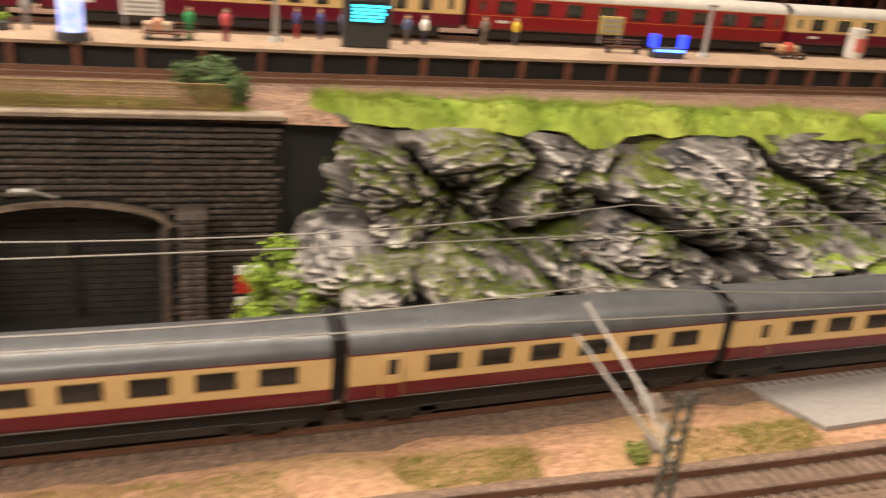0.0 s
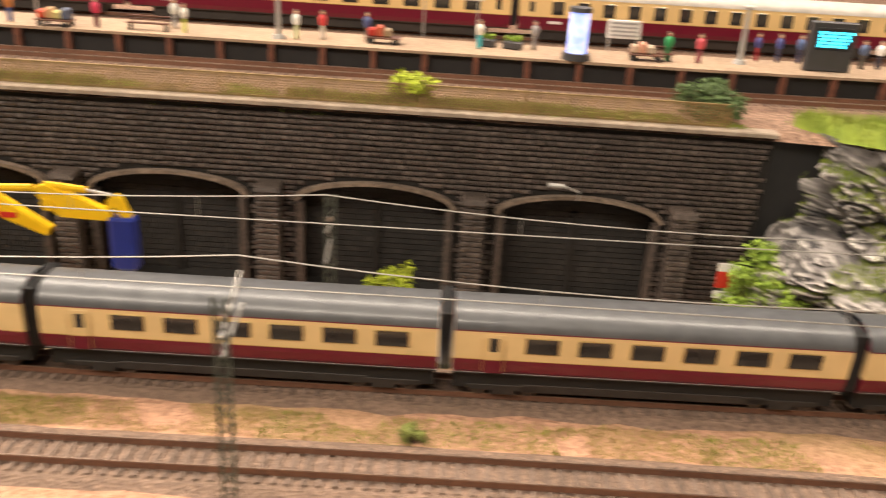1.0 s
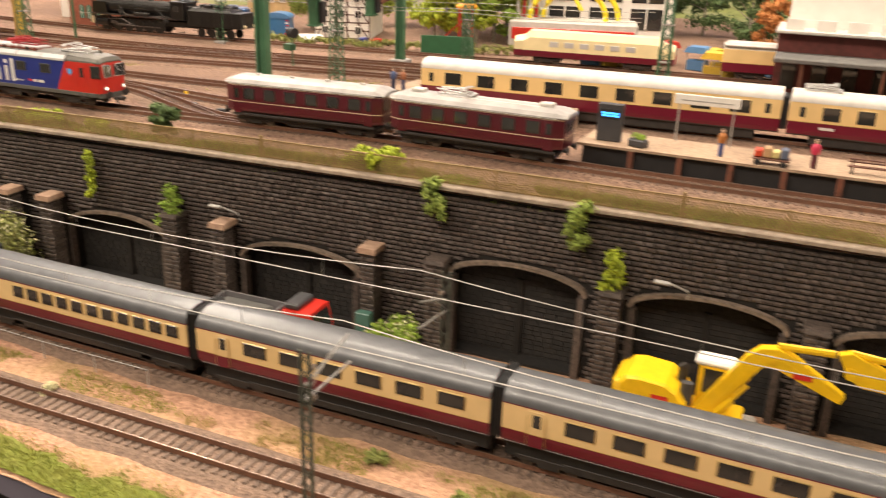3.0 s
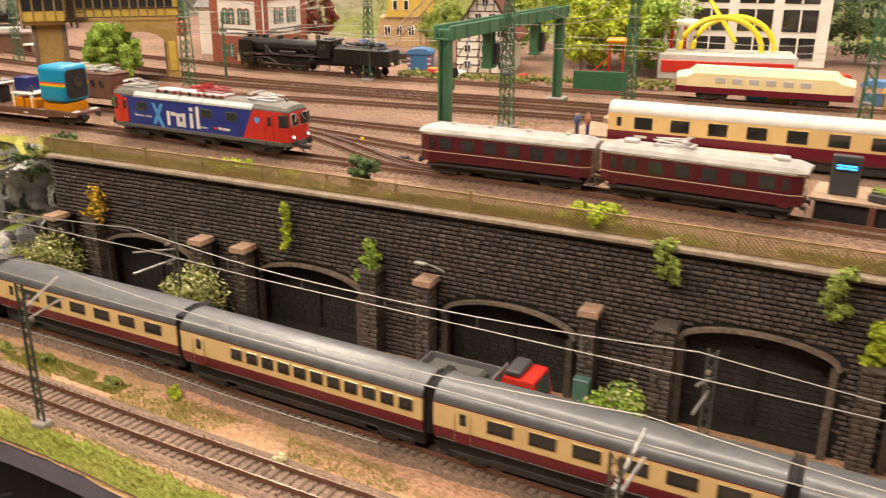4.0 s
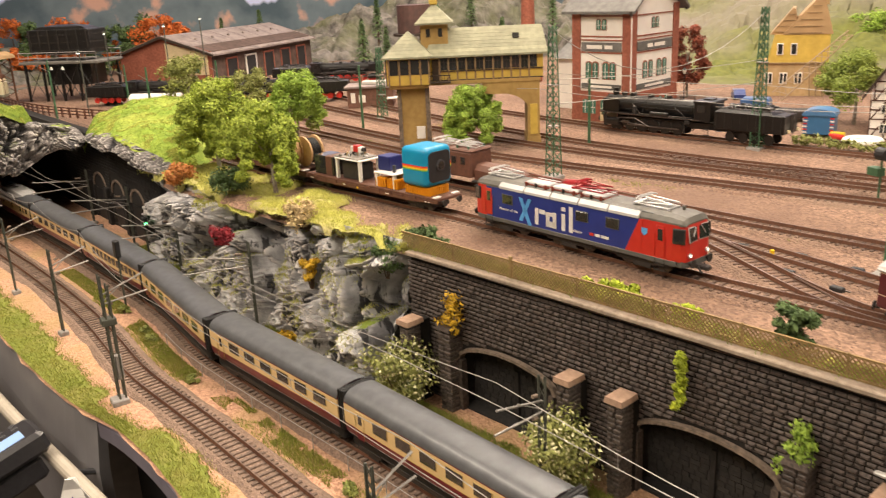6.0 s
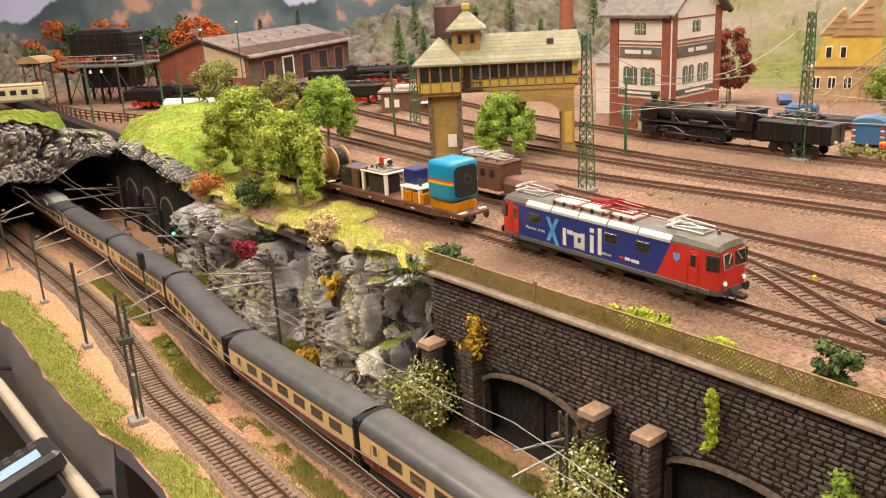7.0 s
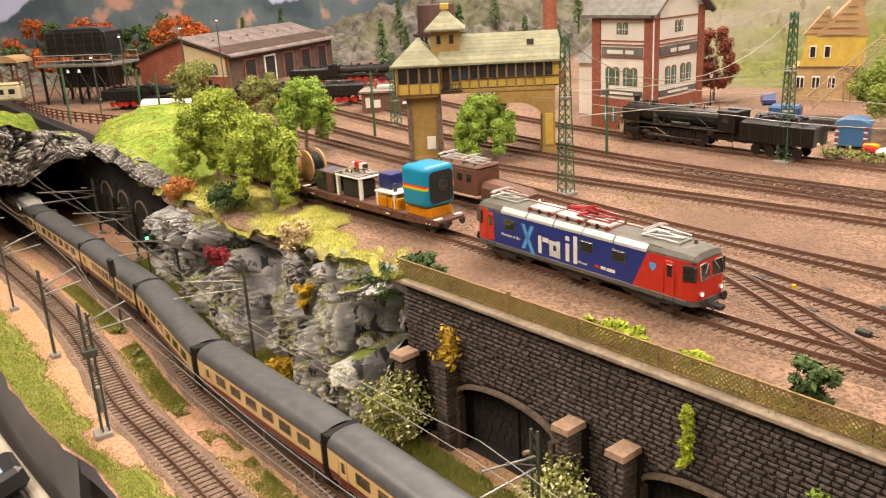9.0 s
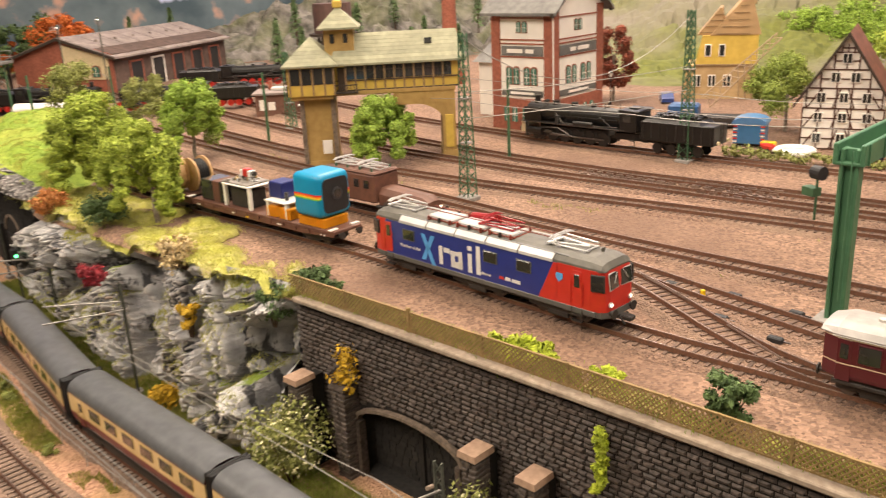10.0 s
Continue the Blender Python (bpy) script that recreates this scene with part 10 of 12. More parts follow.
# ---- tall masts and the green gantry on the upper level ----
def tall_mast(x, y, h, label, w=0.0065):
    t = thing("lattice_mast", pose(x, y, 0, 0, 0, 20), label, "lattice mast", "tall green masts of the yard")
    for sx in (-1, 1):
        for sy in (-1, 1):
            part("corner_bar", B().tube([(sx * w, sy * w, 0), (sx * w * 0.45, sy * w * 0.45, h)], 0.0009, n=4).out(), MASTGREEN, t)
    lac = B()
    n = int(h / 0.010)
    for k in range(n):
        a, b = k / n, (k + 1) / n
        wa, wb = w * (1 - 0.55 * a), w * (1 - 0.55 * b)
        for c, d in (((-1, -1), (1, -1)), ((1, -1), (1, 1)), ((1, 1), (-1, 1)), ((-1, 1), (-1, -1))):
            lac.tube([(c[0] * wa, c[1] * wa, h * a), (d[0] * wb, d[1] * wb, h * b)], 0.0005, n=3)
            lac.tube([(d[0] * wa, d[1] * wa, h * a), (c[0] * wb, c[1] * wb, h * b)], 0.0005, n=3)
    tagged(part("lacing", lac.out(), MASTGREEN, t), kind="stuff")
    part("foot", B().block(0, 0, -0.001, 0.019, 0.019, 0.005, 0.001).out(), CONCRETE, t)
    for z in (h * 0.35, h * 0.62):
        part("clamp", B().block(0, 0, z, 0.011, 0.011, 0.0014, 0.0003).out(), WIRE, t)


TALL = ((-1.692, 0.420, 0.170), (-1.709, 0.708, 0.174), (-1.323, 0.624, 0.175), (-1.334, 0.848, 0.175), (-1.02, 0.815, 0.14), (-0.60, 0.965, 0.14), (-2.22, 0.35, 0.12))
for x, y, h in TALL:
    tall_mast(x, y, h, "tall green lattice mast standing in the yard")
for x, y, h in ((-1.838, 0.540, 0.100), (-2.15, 0.30, 0.10), (-2.50, -0.06, 0.10), (-2.45, 0.10, 0.10), (-2.62, -0.20, 0.11), (-2.35, -0.02, 0.105)):
    t = thing("pole", pose(x, y, 0), "thin green pole with a bracket in the yard", "pole", "thin poles of the yard")
    part("shaft", B().tube([(0, 0, -0.002), (0, 0, h)], 0.0022, 0.0016, 8).out(), MASTGREEN, t)
    part("bracket", B().tube([(0, 0, h * 0.8), (0.018, -0.012, h * 0.9)], 0.0006, n=4).out(), WIRE, t)
sw = thing("span_wire", pose(0, 0, 0), "thin pale cross-span wires between the yard masts", "overhead wire")


def span(a, b, sag, r=0.00045):
    a, b = Vector(a), Vector(b)
    part("wire", B().tube([a.lerp(b, k / 10) - Vector((0, 0, 4 * sag * k / 10 * (1 - k / 10))) for k in range(11)], r, n=4).out(), WIRE, sw)


span((-1.692, 0.420, 0.165), (-1.709, 0.708, 0.168), 0.055)
span((-1.692, 0.420, 0.112), (-1.709, 0.708, 0.112), 0.004)
span((-1.692, 0.420, 0.085), (-1.709, 0.708, 0.085), 0.002)
span((-1.323, 0.624, 0.168), (-1.334, 0.848, 0.168), 0.055)
span((-1.323, 0.624, 0.112), (-1.334, 0.848, 0.112), 0.004)
for path, z in ((T6, 0.08), (T7, 0.08), (T8, 0.08)):
    sa, sb = path.near(-2.15, 0.3), path.near(-1.0, 0.7)
    lo, hi = min(sa, sb), max(sa, sb)
    pts = []
    for k in range(26):
        x, y, _h = path.at(lo + (hi - lo) * k / 25)
        pts.append((x, y, z - 0.004 * abs(math.sin(k * 0.7))))
    part("wire", B().tube(pts, 0.00036, n=4).out(), WIRE, sw)


def gantry(ax, ay, bx, by, h, label):
    t = thing("signal_gantry", pose(ax, ay, 0, 0, 0, math.degrees(math.atan2(by - ay, bx - ax))), label, "gantry")
    L = math.hypot(bx - ax, by - ay)
    G = GANTRY
    for x in (0, L):
        leg = part("leg", B().block(x, -0.0045, 0.004, 0.0095, 0.0028, h - 0.004, 0.0006).block(x, 0.0045, 0.004, 0.0095, 0.0028, h - 0.004, 0.0006).block(x, 0, 0.004, 0.0032, 0.009, h - 0.004, 0.0004).out(), G, t)
        part("foot", B().block(x, 0, -0.001, 0.026, 0.024, 0.006, 0.001).out(), CONCRETE, leg)
        part("ladder", B().tube([(x - 0.009, -0.003, 0.02), (x - 0.009, -0.003, h)], 0.0005, n=4).tube([(x - 0.009, 0.003, 0.02), (x - 0.009, 0.003, h)], 0.0005, n=4).out(), G, leg)
    beam = part("beam", B().block(L / 2, -0.008, h - 0.010, L + 0.014, 0.003, 0.0135, 0.0006).block(L / 2, 0.008, h - 0.010, L + 0.014, 0.003, 0.0135, 0.0006).block(L / 2, 0, h - 0.010, L + 0.014, 0.016, 0.002, 0.0004).out(), G, t)
    for k in range(13):
        part("rib", B().box(L * k / 12, -0.0100, h - 0.010, 0.0022, 0.0012, 0.0135).out(), G, beam)
    for x in (0.105, 0.245):
        cage = part("hanger", B().box(x - 0.005, 0, h - 0.048, 0.0022, 0.010, 0.040).box(x + 0.005, 0, h - 0.048, 0.0022, 0.010, 0.040).box(x, 0, h - 0.048, 0.016, 0.012, 0.0016).box(x, 0, h - 0.030, 0.010, 0.0022, 0.020).out(), G, t)
        part("signal_head", B().block(x, -0.009, h - 0.044, 0.009, 0.005, 0.022, 0.0008).out(), RUBBER, cage, "black signal head")


GANTRY = mat("gantry_green", (0.070, 0.185, 0.095), (0.055, 0.15, 0.078), scale=120, rough=0.5, bump=0.06, stain=0.25, stain_scale=40)
gantry(-1.278, 0.499, -1.417, 0.804, 0.117, "large green steel signal gantry spanning the yard tracks")
sg = thing("dwarf_signal", pose(-1.459, 0.659, 0), "black signal lamp on a low post beside the gantry", "signal")
part("post", B().tube([(0, 0, 0), (0, 0, 0.040)], 0.0012, n=6).out(), MASTGREEN, sg)
part("head", B().tube([(-0.005, 0, 0.044), (0.006, 0, 0.044)], 0.0062, n=14).out(), RUBBER, sg)
part("basket", B().block(-0.006, 0, 0.022, 0.014, 0.010, 0.008, 0.0005).out(), MASTGREEN, sg)
ls_ = thing("light_signal", pose(-1.787, -0.066, LOW, 0, 0, 25), "black light signal showing green beside the track", "signal")
part("post", B().tube([(0, 0, 0), (0, 0, 0.062)], 0.0013, n=6).out(), MASTGREY, ls_)
hd = part("head", B().block(0, 0, 0.060, 0.008, 0.006, 0.020, 0.001).out(), RUBBER, ls_)
s2_ = thing("light_signal", pose(-1.935, -0.04, LOW, 0, 0, 25), "black light signal with a lit green lamp by the cliff", "signal")
part("post", B().tube([(0, 0, 0), (0, 0, 0.05)], 0.0013, n=6).out(), MASTGREY, s2_)
hd = part("head", B().block(0, 0, 0.048, 0.009, 0.006, 0.018, 0.001).out(), RUBBER, s2_)
part("green_lamp", B().disc((0.0045, 0, 0.058), (1, -0.2, 0), 0.0019, 0.0008, 10).out(), glow("green_signal_light", (0.1, 1.0, 0.25), 6.0), hd)
for k, x in enumerate((0.0225, 0.156, 0.2685)):
    s = 0.05 + x * 3.1
    lp = thing("wall_lamp", WALL.place(s, -0.006, -0.050), "grey street lamp arm fixed on a wall pier", "street lamp", "lamps along the wall")
    part("arm", B().tube([(0, 0, 0), (0, 0.002, 0.006), (0.012, 0.008, 0.012)], 0.0008, n=5).out(), GREY, lp)
    part("head", B().block(0.016, 0.010, 0.0115, 0.010, 0.004, 0.002, 0.0005).out(), GREY, lp)

# ---- road and the building site in front of the arches ----
road_a, road_b = TRAIN.near(0.15, 0.755), TRAIN.near(-1.30, 0.155)
ROADPATH = Path([(-0.24, 0.630), (-0.35, 0.582), (-0.53, 0.512), (-0.70, 0.44), (-0.86, 0.378), (-1.0, 0.325), (-1.12, 0.272), (-1.22, 0.225)])
tagged(obj("road", ROADPATH.sweep([(-0.004, FOOT - 0.002), (-0.004, FOOT + 0.0016), (0.062, FOOT + 0.0016), (0.062, FOOT - 0.002)]).out(), ROAD), "pale grey dusty road along the foot of the wall", "road", kind="structure")
tagged(obj("path", B().plan([(-0.03, 0.668), (0.004, 0.634), (0.10, 0.676), (0.07, 0.712)], LOW, LOW + 0.003).out(), ROAD), "pale grey paved crossing between the tracks", "pavement", kind="structure")
# dark strip on the niche floors, shade given as colour
tagged(obj("niche_floor", WALL.sweep([(0.003, FOOT + 0.0016), (0.003, FOOT + 0.0022), (0.017, FOOT + 0.0022), (0.017, FOOT + 0.0016)], 0.05, 1.26).out(), NICHESHADE), "floor inside the wall niches, coloured dark for shade", "floor", kind="structure")


def wheels(t, xs, half, r, z=0.0):
    for x in xs:
        for s in (-1, 1):
            w = part("wheel", B().disc((x, s * half - 0.0012, r + z), (0, 1, 0), r, 0.0024, 14).out(), RUBBER, t)
            part("hub", B().disc((x, s * (half + 0.0012) - 0.0002, r + z), (0, 1, 0), r * 0.5, 0.0006, 10).out(), GREY, w)


def excavator():
    t = thing("excavator", pose(-0.756, 0.4575, LOW - 0.0050, 0, 0, 22) @ Matrix.Diagonal((1.19, 0.86, 1.25, 1)), "yellow tracked excavator with a blue demolition tool", "excavator")
    for s in (-1, 1):
        tr = part("track", B().prism([(-0.032, 0.006), (-0.029, 0.001), (0.029, 0.001), (0.033, 0.006), (0.030, 0.012), (-0.028, 0.012)], s * 0.0175 - 0.004, s * 0.0175 + 0.004).out(), mat("track_grey", (0.30, 0.28, 0.25), (0.20, 0.185, 0.165), scale=300, rough=0.7, bump=0.5), t, "grey crawler track")
        part("track_frame", B().block(0, s * 0.0185, 0.0035, 0.046, 0.0088, 0.006, 0.001).out(), YELLOW, tr)
    part("turntable", B().tube([(0, 0, 0.010), (0, 0, 0.015)], 0.012, n=16).out(), CHASSIS, t)
    hood_line = [(-0.038, 0.018), (-0.004, 0.018), (-0.003, 0.024), (-0.008, 0.030), (-0.014, 0.0335), (-0.028, 0.0345), (-0.034, 0.0335), (-0.0375, 0.030)]
    up = part("upper_body", B().loft([[(x * k + (1 - k) * -0.02, y, 0.018 + (z - 0.018) * k) for x, z in hood_line] for y, k in ((-0.0195, 0.93), (-0.0175, 1.0), (0.0175, 1.0), (0.0195, 0.93))]).out(), YELLOW, t, "rounded yellow engine housing")
    part("deck", B().block(-0.006, 0, 0.0148, 0.060, 0.035, 0.0034, 0.0010).out(), YELLOW, up)
    part("counterweight", B().block(-0.0375, 0, 0.0190, 0.006, 0.034, 0.012, 0.0022).out(), YELLOW, up)
    for k in range(4):
        part("louvre", B().box(-0.030 + 0.0042 * k, -0.0196, 0.0205, 0.0030, 0.0006, 0.0014).out(), CHASSIS, up)
    for s in (-1, 1):
        part("print_bar", B().box(-0.016, s * 0.0192, 0.0245, 0.0085, 0.0008, 0.0028).out(), RED, up)
    part("exhaust", B().tube([(-0.0075, 0.002, 0.030), (-0.0075, 0.002, 0.0375), (-0.0085, 0.002, 0.0390)], 0.0026, n=10).out(), CHASSIS, up)
    part("air_filter", B().tube([(-0.004, -0.008, 0.022), (-0.004, -0.008, 0.0335)], 0.0032, n=12).out(), DARKGREY, up)
    cab = part("cab", B().prism([(0.000, 0.018), (0.016, 0.018), (0.0175, 0.030), (0.0135, 0.0405), (0.000, 0.0405)], 0.003, 0.0165).out(), YELLOW, t)
    part("cab_glass", B().prism([(0.0025, 0.0265), (0.0155, 0.0265), (0.0158, 0.0305), (0.0125, 0.0390), (0.0025, 0.0390)], 0.0024, 0.0034).out(), GLASS, cab)
    part("cab_roof", B().block(0.0075, 0.0095, 0.0403, 0.020, 0.0155, 0.0034, 0.0012).out(), WHITE, cab, "white cab roof")
    b1 = part("boom", B().prism([(0.000, 0.020), (0.005, 0.0185), (0.0105, 0.022), (0.0290, 0.0490), (0.0345, 0.0500), (0.0655, 0.0385), (0.0670, 0.0420), (0.0420, 0.0570), (0.0350, 0.0595), (0.0270, 0.0580), (0.0215, 0.0530)], -0.0075, 0.0005).out(), YELLOW, t, "yellow cranked boom")
    for y in (-0.0078, 0.0003):
        part("boom_rib", B().prism([(0.0080, 0.0235), (0.0095, 0.0228), (0.0295, 0.0535), (0.0330, 0.0548), (0.0630, 0.0418), (0.0635, 0.0430), (0.0335, 0.0562), (0.0285, 0.0550)], y, y + 0.0006).out(), YELLOW, b1)
        part("pin", B().disc((0.0325, y, 0.0545), (0, -1 if y < -0.004 else 1, 0), 0.0022, 0.0012, 12).out(), YELLOW, b1)
    part("print_bar", B().box(0.0475, -0.0080, 0.0470, 0.0085, 0.0006, 0.0026).out(), RED, b1)
    for y in (-0.0095, 0.0020):
        part("boom_ram", B().tube([(0.010, y, 0.0190), (0.0180, y, 0.0300)], 0.0017, n=8).tube([(0.0180, y, 0.0300), (0.0240, y, 0.0390)], 0.0009, n=8).out(), YELLOW, b1)
    st = part("stick", B().prism([(0.0610, 0.0620), (0.0665, 0.0640), (0.0720, 0.0620), (0.0985, 0.0520), (0.0990, 0.0478), (0.0730, 0.0485), (0.0670, 0.0520)], -0.0068, -0.0002).out(), YELLOW, t, "yellow dipper stick")
    part("pivot", B().disc((0.0675, -0.0072, 0.0545), (0, -1, 0), 0.0030, 0.0010, 14).out(), YELLOW, st)
    part("stick_ram", B().tube([(0.0345, -0.0035, 0.0600), (0.0600, -0.0035, 0.0615)], 0.0019, n=8).out(), YELLOW, st)
    part("tool_ram", B().tube([(0.0665, -0.0035, 0.0635), (0.0865, -0.0035, 0.0620)], 0.0018, n=8).out(), YELLOW, st)
    part("ram_rod", B().tube([(0.0865, -0.0035, 0.0620), (0.0990, -0.0035, 0.0600)], 0.0008, n=8).out(), SILVER, st)
    part("tool_link", B().prism([(0.0955, 0.0510), (0.0965, 0.0580), (0.1010, 0.0610), (0.1035, 0.0590), (0.1075, 0.0500), (0.1035, 0.0490), (0.1000, 0.0550)], -0.0062, -0.0008).out(), YELLOW, st)
    tl = part("tool", B().loft([[(0.1030 + w * c, -0.0035 + d * e, z) for c, e in ((-1, -0.7), (-0.7, -1), (0.7, -1), (1, -0.7), (1, 0.7), (0.7, 1), (-0.7, 1), (-1, 0.7))] for z, w, d in ((0.0230, 0.0048, 0.0045), (0.0245, 0.0066, 0.0056), (0.0485, 0.0066, 0.0056), (0.0500, 0.0056, 0.0048))]).out(), BLUE, t, "blue hydraulic hammer")
    part("chisel", B().tube([(0.1030, -0.0035, 0.0235), (0.1030, -0.0035, 0.0060), (0.1030, -0.0035, 0.0015)], 0.0022, 0.0012, 8).out(), GREY, tl)


excavator()


def truck():
    t = thing("dump_truck", pose(-1.045, 0.342, foot_z(-1.045, 0.342) + 0.0016, 0, 0, 23) @ Matrix.Diagonal((1.0, 0.96, 1.22, 1)), "grey dump truck with a red cab on the road", "truck")
    part("chassis", B().block(0, 0, 0.008, 0.098, 0.018, 0.005, 0.001).out(), CHASSIS, t)
    GB = paint("grey_tipper", (0.15, 0.145, 0.15), 0.5)
    bed = part("tipper", B().box(-0.017, 0, 0.014, 0.062, 0.029, 0.0014).box(-0.017, -0.0139, 0.0150, 0.062, 0.0012, 0.012).box(-0.017, 0.0139, 0.0150, 0.062, 0.0012, 0.012).box(-0.0475, 0, 0.0150, 0.0012, 0.029, 0.012).box(0.0138, 0, 0.0150, 0.0012, 0.029, 0.016).out(), GB, t)
    for k in range(6):
        for s in (-1, 1):
            part("rib", B().box(-0.044 + 0.011 * k, s * 0.0150, 0.015, 0.0014, 0.0010, 0.012).out(), GB, bed)
    part("load", B().block(-0.022, 0.0, 0.0152, 0.044, 0.022, 0.010, 0.002).out(), SKIRT, t)
    part("load_strip", B().box(-0.026, -0.0085, 0.0252, 0.024, 0.005, 0.0008).out(), RED, t)
    cab = part("cab", B().prism([(0.020, 0.010), (0.047, 0.010), (0.048, 0.020), (0.044, 0.034), (0.022, 0.034), (0.020, 0.030)], -0.0145, 0.0145).out(), RED, t)
    part("windscreen", B().add([(0.0484, -0.012, 0.021), (0.0484, 0.012, 0.021), (0.0450, 0.0115, 0.0325), (0.0450, -0.0115, 0.0325)], [(0, 1, 2, 3)]).out(), GLASS, cab)
    for s in (-1, 1):
        part("side_window", B().block(0.036, s * 0.0146, 0.021, 0.012, 0.0008, 0.0095, 0.0003).out(), GLASS, cab)
        part("tank", B().tube([(-0.004, s * 0.011, 0.009), (0.014, s * 0.011, 0.009)], 0.0035, n=10).out(), GREY, t)
    part("wind_cap", B().block(0.028, 0, 0.034, 0.012, 0.024, 0.004, 0.001).out(), DARKGREY, cab)
    wheels(t, (-0.036, -0.022, 0.036), 0.0125, 0.0058)


truck()


def car(x, y, heading, paintm, label, kind="car", L=0.048, W=0.0195, H=0.0165, profile=None, group="cars on the road"):
    t = thing(kind, pose(x, y, foot_z(x, y) + 0.0016, 0, 0, heading), label, "car" if kind != "van" else "van", group)
    o = profile or [(-L / 2, 0.003), (L / 2, 0.003), (L / 2, 0.0075), (L * 0.28, 0.0095), (L * 0.14, H), (-L * 0.22, H), (-L * 0.40, 0.0100), (-L / 2, 0.0090)]
    cz = sum(z for _, z in o) / len(o)
    rings = []
    for u, k in ((-1, 0.86), (-0.86, 1.0), (0.86, 1.0), (1, 0.86)):
        rings.append([(px * (0.97 + 0.03 * k if k < 1 else 1), u * W / 2, z if z < 0.0105 else cz + (z - cz) * (0.92 if k < 1 else 1.0)) for px, z in o])
    part("body", B().loft(rings).out(), paintm, t)
    for s in (-1, 1):
        for x0, x1 in ((-0.20, -0.02), (0.0, 0.16)):
            part("window", B().prism([(L * x0, 0.0105), (L * (x1 + 0.03), 0.0105), (L * x1, H - 0.0015), (L * (x0 + 0.02), H - 0.0015)], s * (W / 2 + 0.0001), s * (W / 2 + 0.0003)).out(), GLASS, t)
    part("windscreen", B().add([(L * 0.27, -W * 0.38, 0.0102), (L * 0.27, W * 0.38, 0.0102), (L * 0.15, W * 0.36, H - 0.001), (L * 0.15, -W * 0.36, H - 0.001)], [(0, 1, 2, 3)]).out(), GLASS, t)
    for s in (-1, 1):
        part("headlight", B().disc((L / 2 - 0.0006, s * W * 0.34, 0.0065), (1, 0, 0), 0.0014, 0.001, 10).out(), WHITE, t)
    wheels(t, (-L * 0.30, L * 0.30), W / 2 - 0.001, 0.0038)
    return t


VL = 0.055
car(-0.297, 0.604, 202, WHITE, "white minibus parked on the road", "van", VL, 0.022, 0.0225, [(-VL / 2, 0.003), (VL / 2, 0.003), (VL / 2, 0.0105), (VL * 0.40, 0.0125), (VL * 0.30, 0.0225), (-VL / 2 + 0.001, 0.0225), (-VL / 2, 0.010)])
BL = 0.046
car(-0.433, 0.565, 203, CREAMY, "cream rounded beetle-shaped car on the road", "car", BL, 0.019, 0.0170, [(-BL / 2, 0.004), (BL / 2, 0.004), (BL * 0.48, 0.0085), (BL * 0.30, 0.0108), (BL * 0.16, 0.0162), (0, 0.0172), (-BL * 0.2, 0.0160), (-BL * 0.40, 0.0110), (-BL * 0.49, 0.0075)])
car(-0.548, 0.523, 200, RED, "red car parked by the bush")
car(-0.583, 0.497, 22, bands("red_blue_car", [(0, (0.35, 0.02, 0.02)), (0.0085, (0.02, 0.03, 0.12))]), "red and dark blue pickup car on the road")
car(-0.887, 0.392, 215, WHITE, "small white car with a load on its roof")
wb = thing("roof_load", pose(-0.887, 0.392, foot_z(-0.887, 0.392) + 0.018, 0, 0, 35), "brown bundle on the white car", "bundle")
part("bundle", B().block(0, 0, 0, 0.014, 0.010, 0.006, 0.0015).out(), CAPSTONE, wb)


def barrier(a, b, n):
    for k in range(n):
        u = (k + 0.5) / n
        x, y = a[0] + (b[0] - a[0]) * u, a[1] + (b[1] - a[1]) * u
        L = math.hypot(b[0] - a[0], b[1] - a[1]) / n - 0.001
        t = thing("concrete_barrier", pose(x, y, foot_z(x, y) + 0.0005, 0, 0, math.degrees(math.atan2(b[1] - a[1], b[0] - a[0]))), "grey concrete barrier beside the road", "barrier", "barriers along the site")
        part("block", B().prism([(-0.004, 0), (0.004, 0), (0.003, 0.003), (0.0014, 0.012), (-0.0014, 0.012), (-0.003, 0.003)], -L / 2, L / 2, m=pose(0, 0, 0, 0, 0, 90)).out(), CONCRETE, t)


barrier((-0.776, 0.402), (-0.628, 0.466), 4)


def heap(x, y, r, h, label, material, seed):
    v, f, n, m = [], [], 30, 8
    for j in range(m + 1):
        for i in range(n):
            a, q = 2 * math.pi * i / n, r * j / m
            z = h * (1 - (j / m) ** 1.3) + 0.12 * h * noise.noise((q * 60 * math.cos(a), q * 60 * math.sin(a), seed)) * (1 if j < m else 0)
            v.append((q * math.cos(a), q * math.sin(a) * 0.8, z if j < m else -0.0005))
    for j in range(m):
        for i in range(n):
            a, b = j * n + i, j * n + (i + 1) % n
            f.append((a, a + n, b + n, b))
    o = obj("rubble_heap", (v, f), material)
    o.matrix_basis = pose(x, y, foot_z(x, y) + 0.001)
    tagged(o, label, "rubble heap")


heap(-0.655, 0.535, 0.036, 0.016, "sandy brown rubble heap under the excavator tool", GRAVEL, 3)
heap(-0.756, 0.4575, 0.050, 0.0125, "flattened rubble mound under the excavator", GRAVEL, 4)
heap(-0.83, 0.435, 0.022, 0.008, "sandy rubble heap behind the excavator", GRAVEL, 5)
heap(-0.60, 0.53, 0.018, 0.010, "pale sand heap by the road", mat("pale_sand", (0.62, 0.52, 0.40), (0.5, 0.41, 0.3), scale=500, rough=0.95, bump=0.6), 7)
sgn = thing("red_sign", pose(-0.312, 0.676, FOOT, 0, 0, 20), "red and white sign on a post by the wall", "sign")
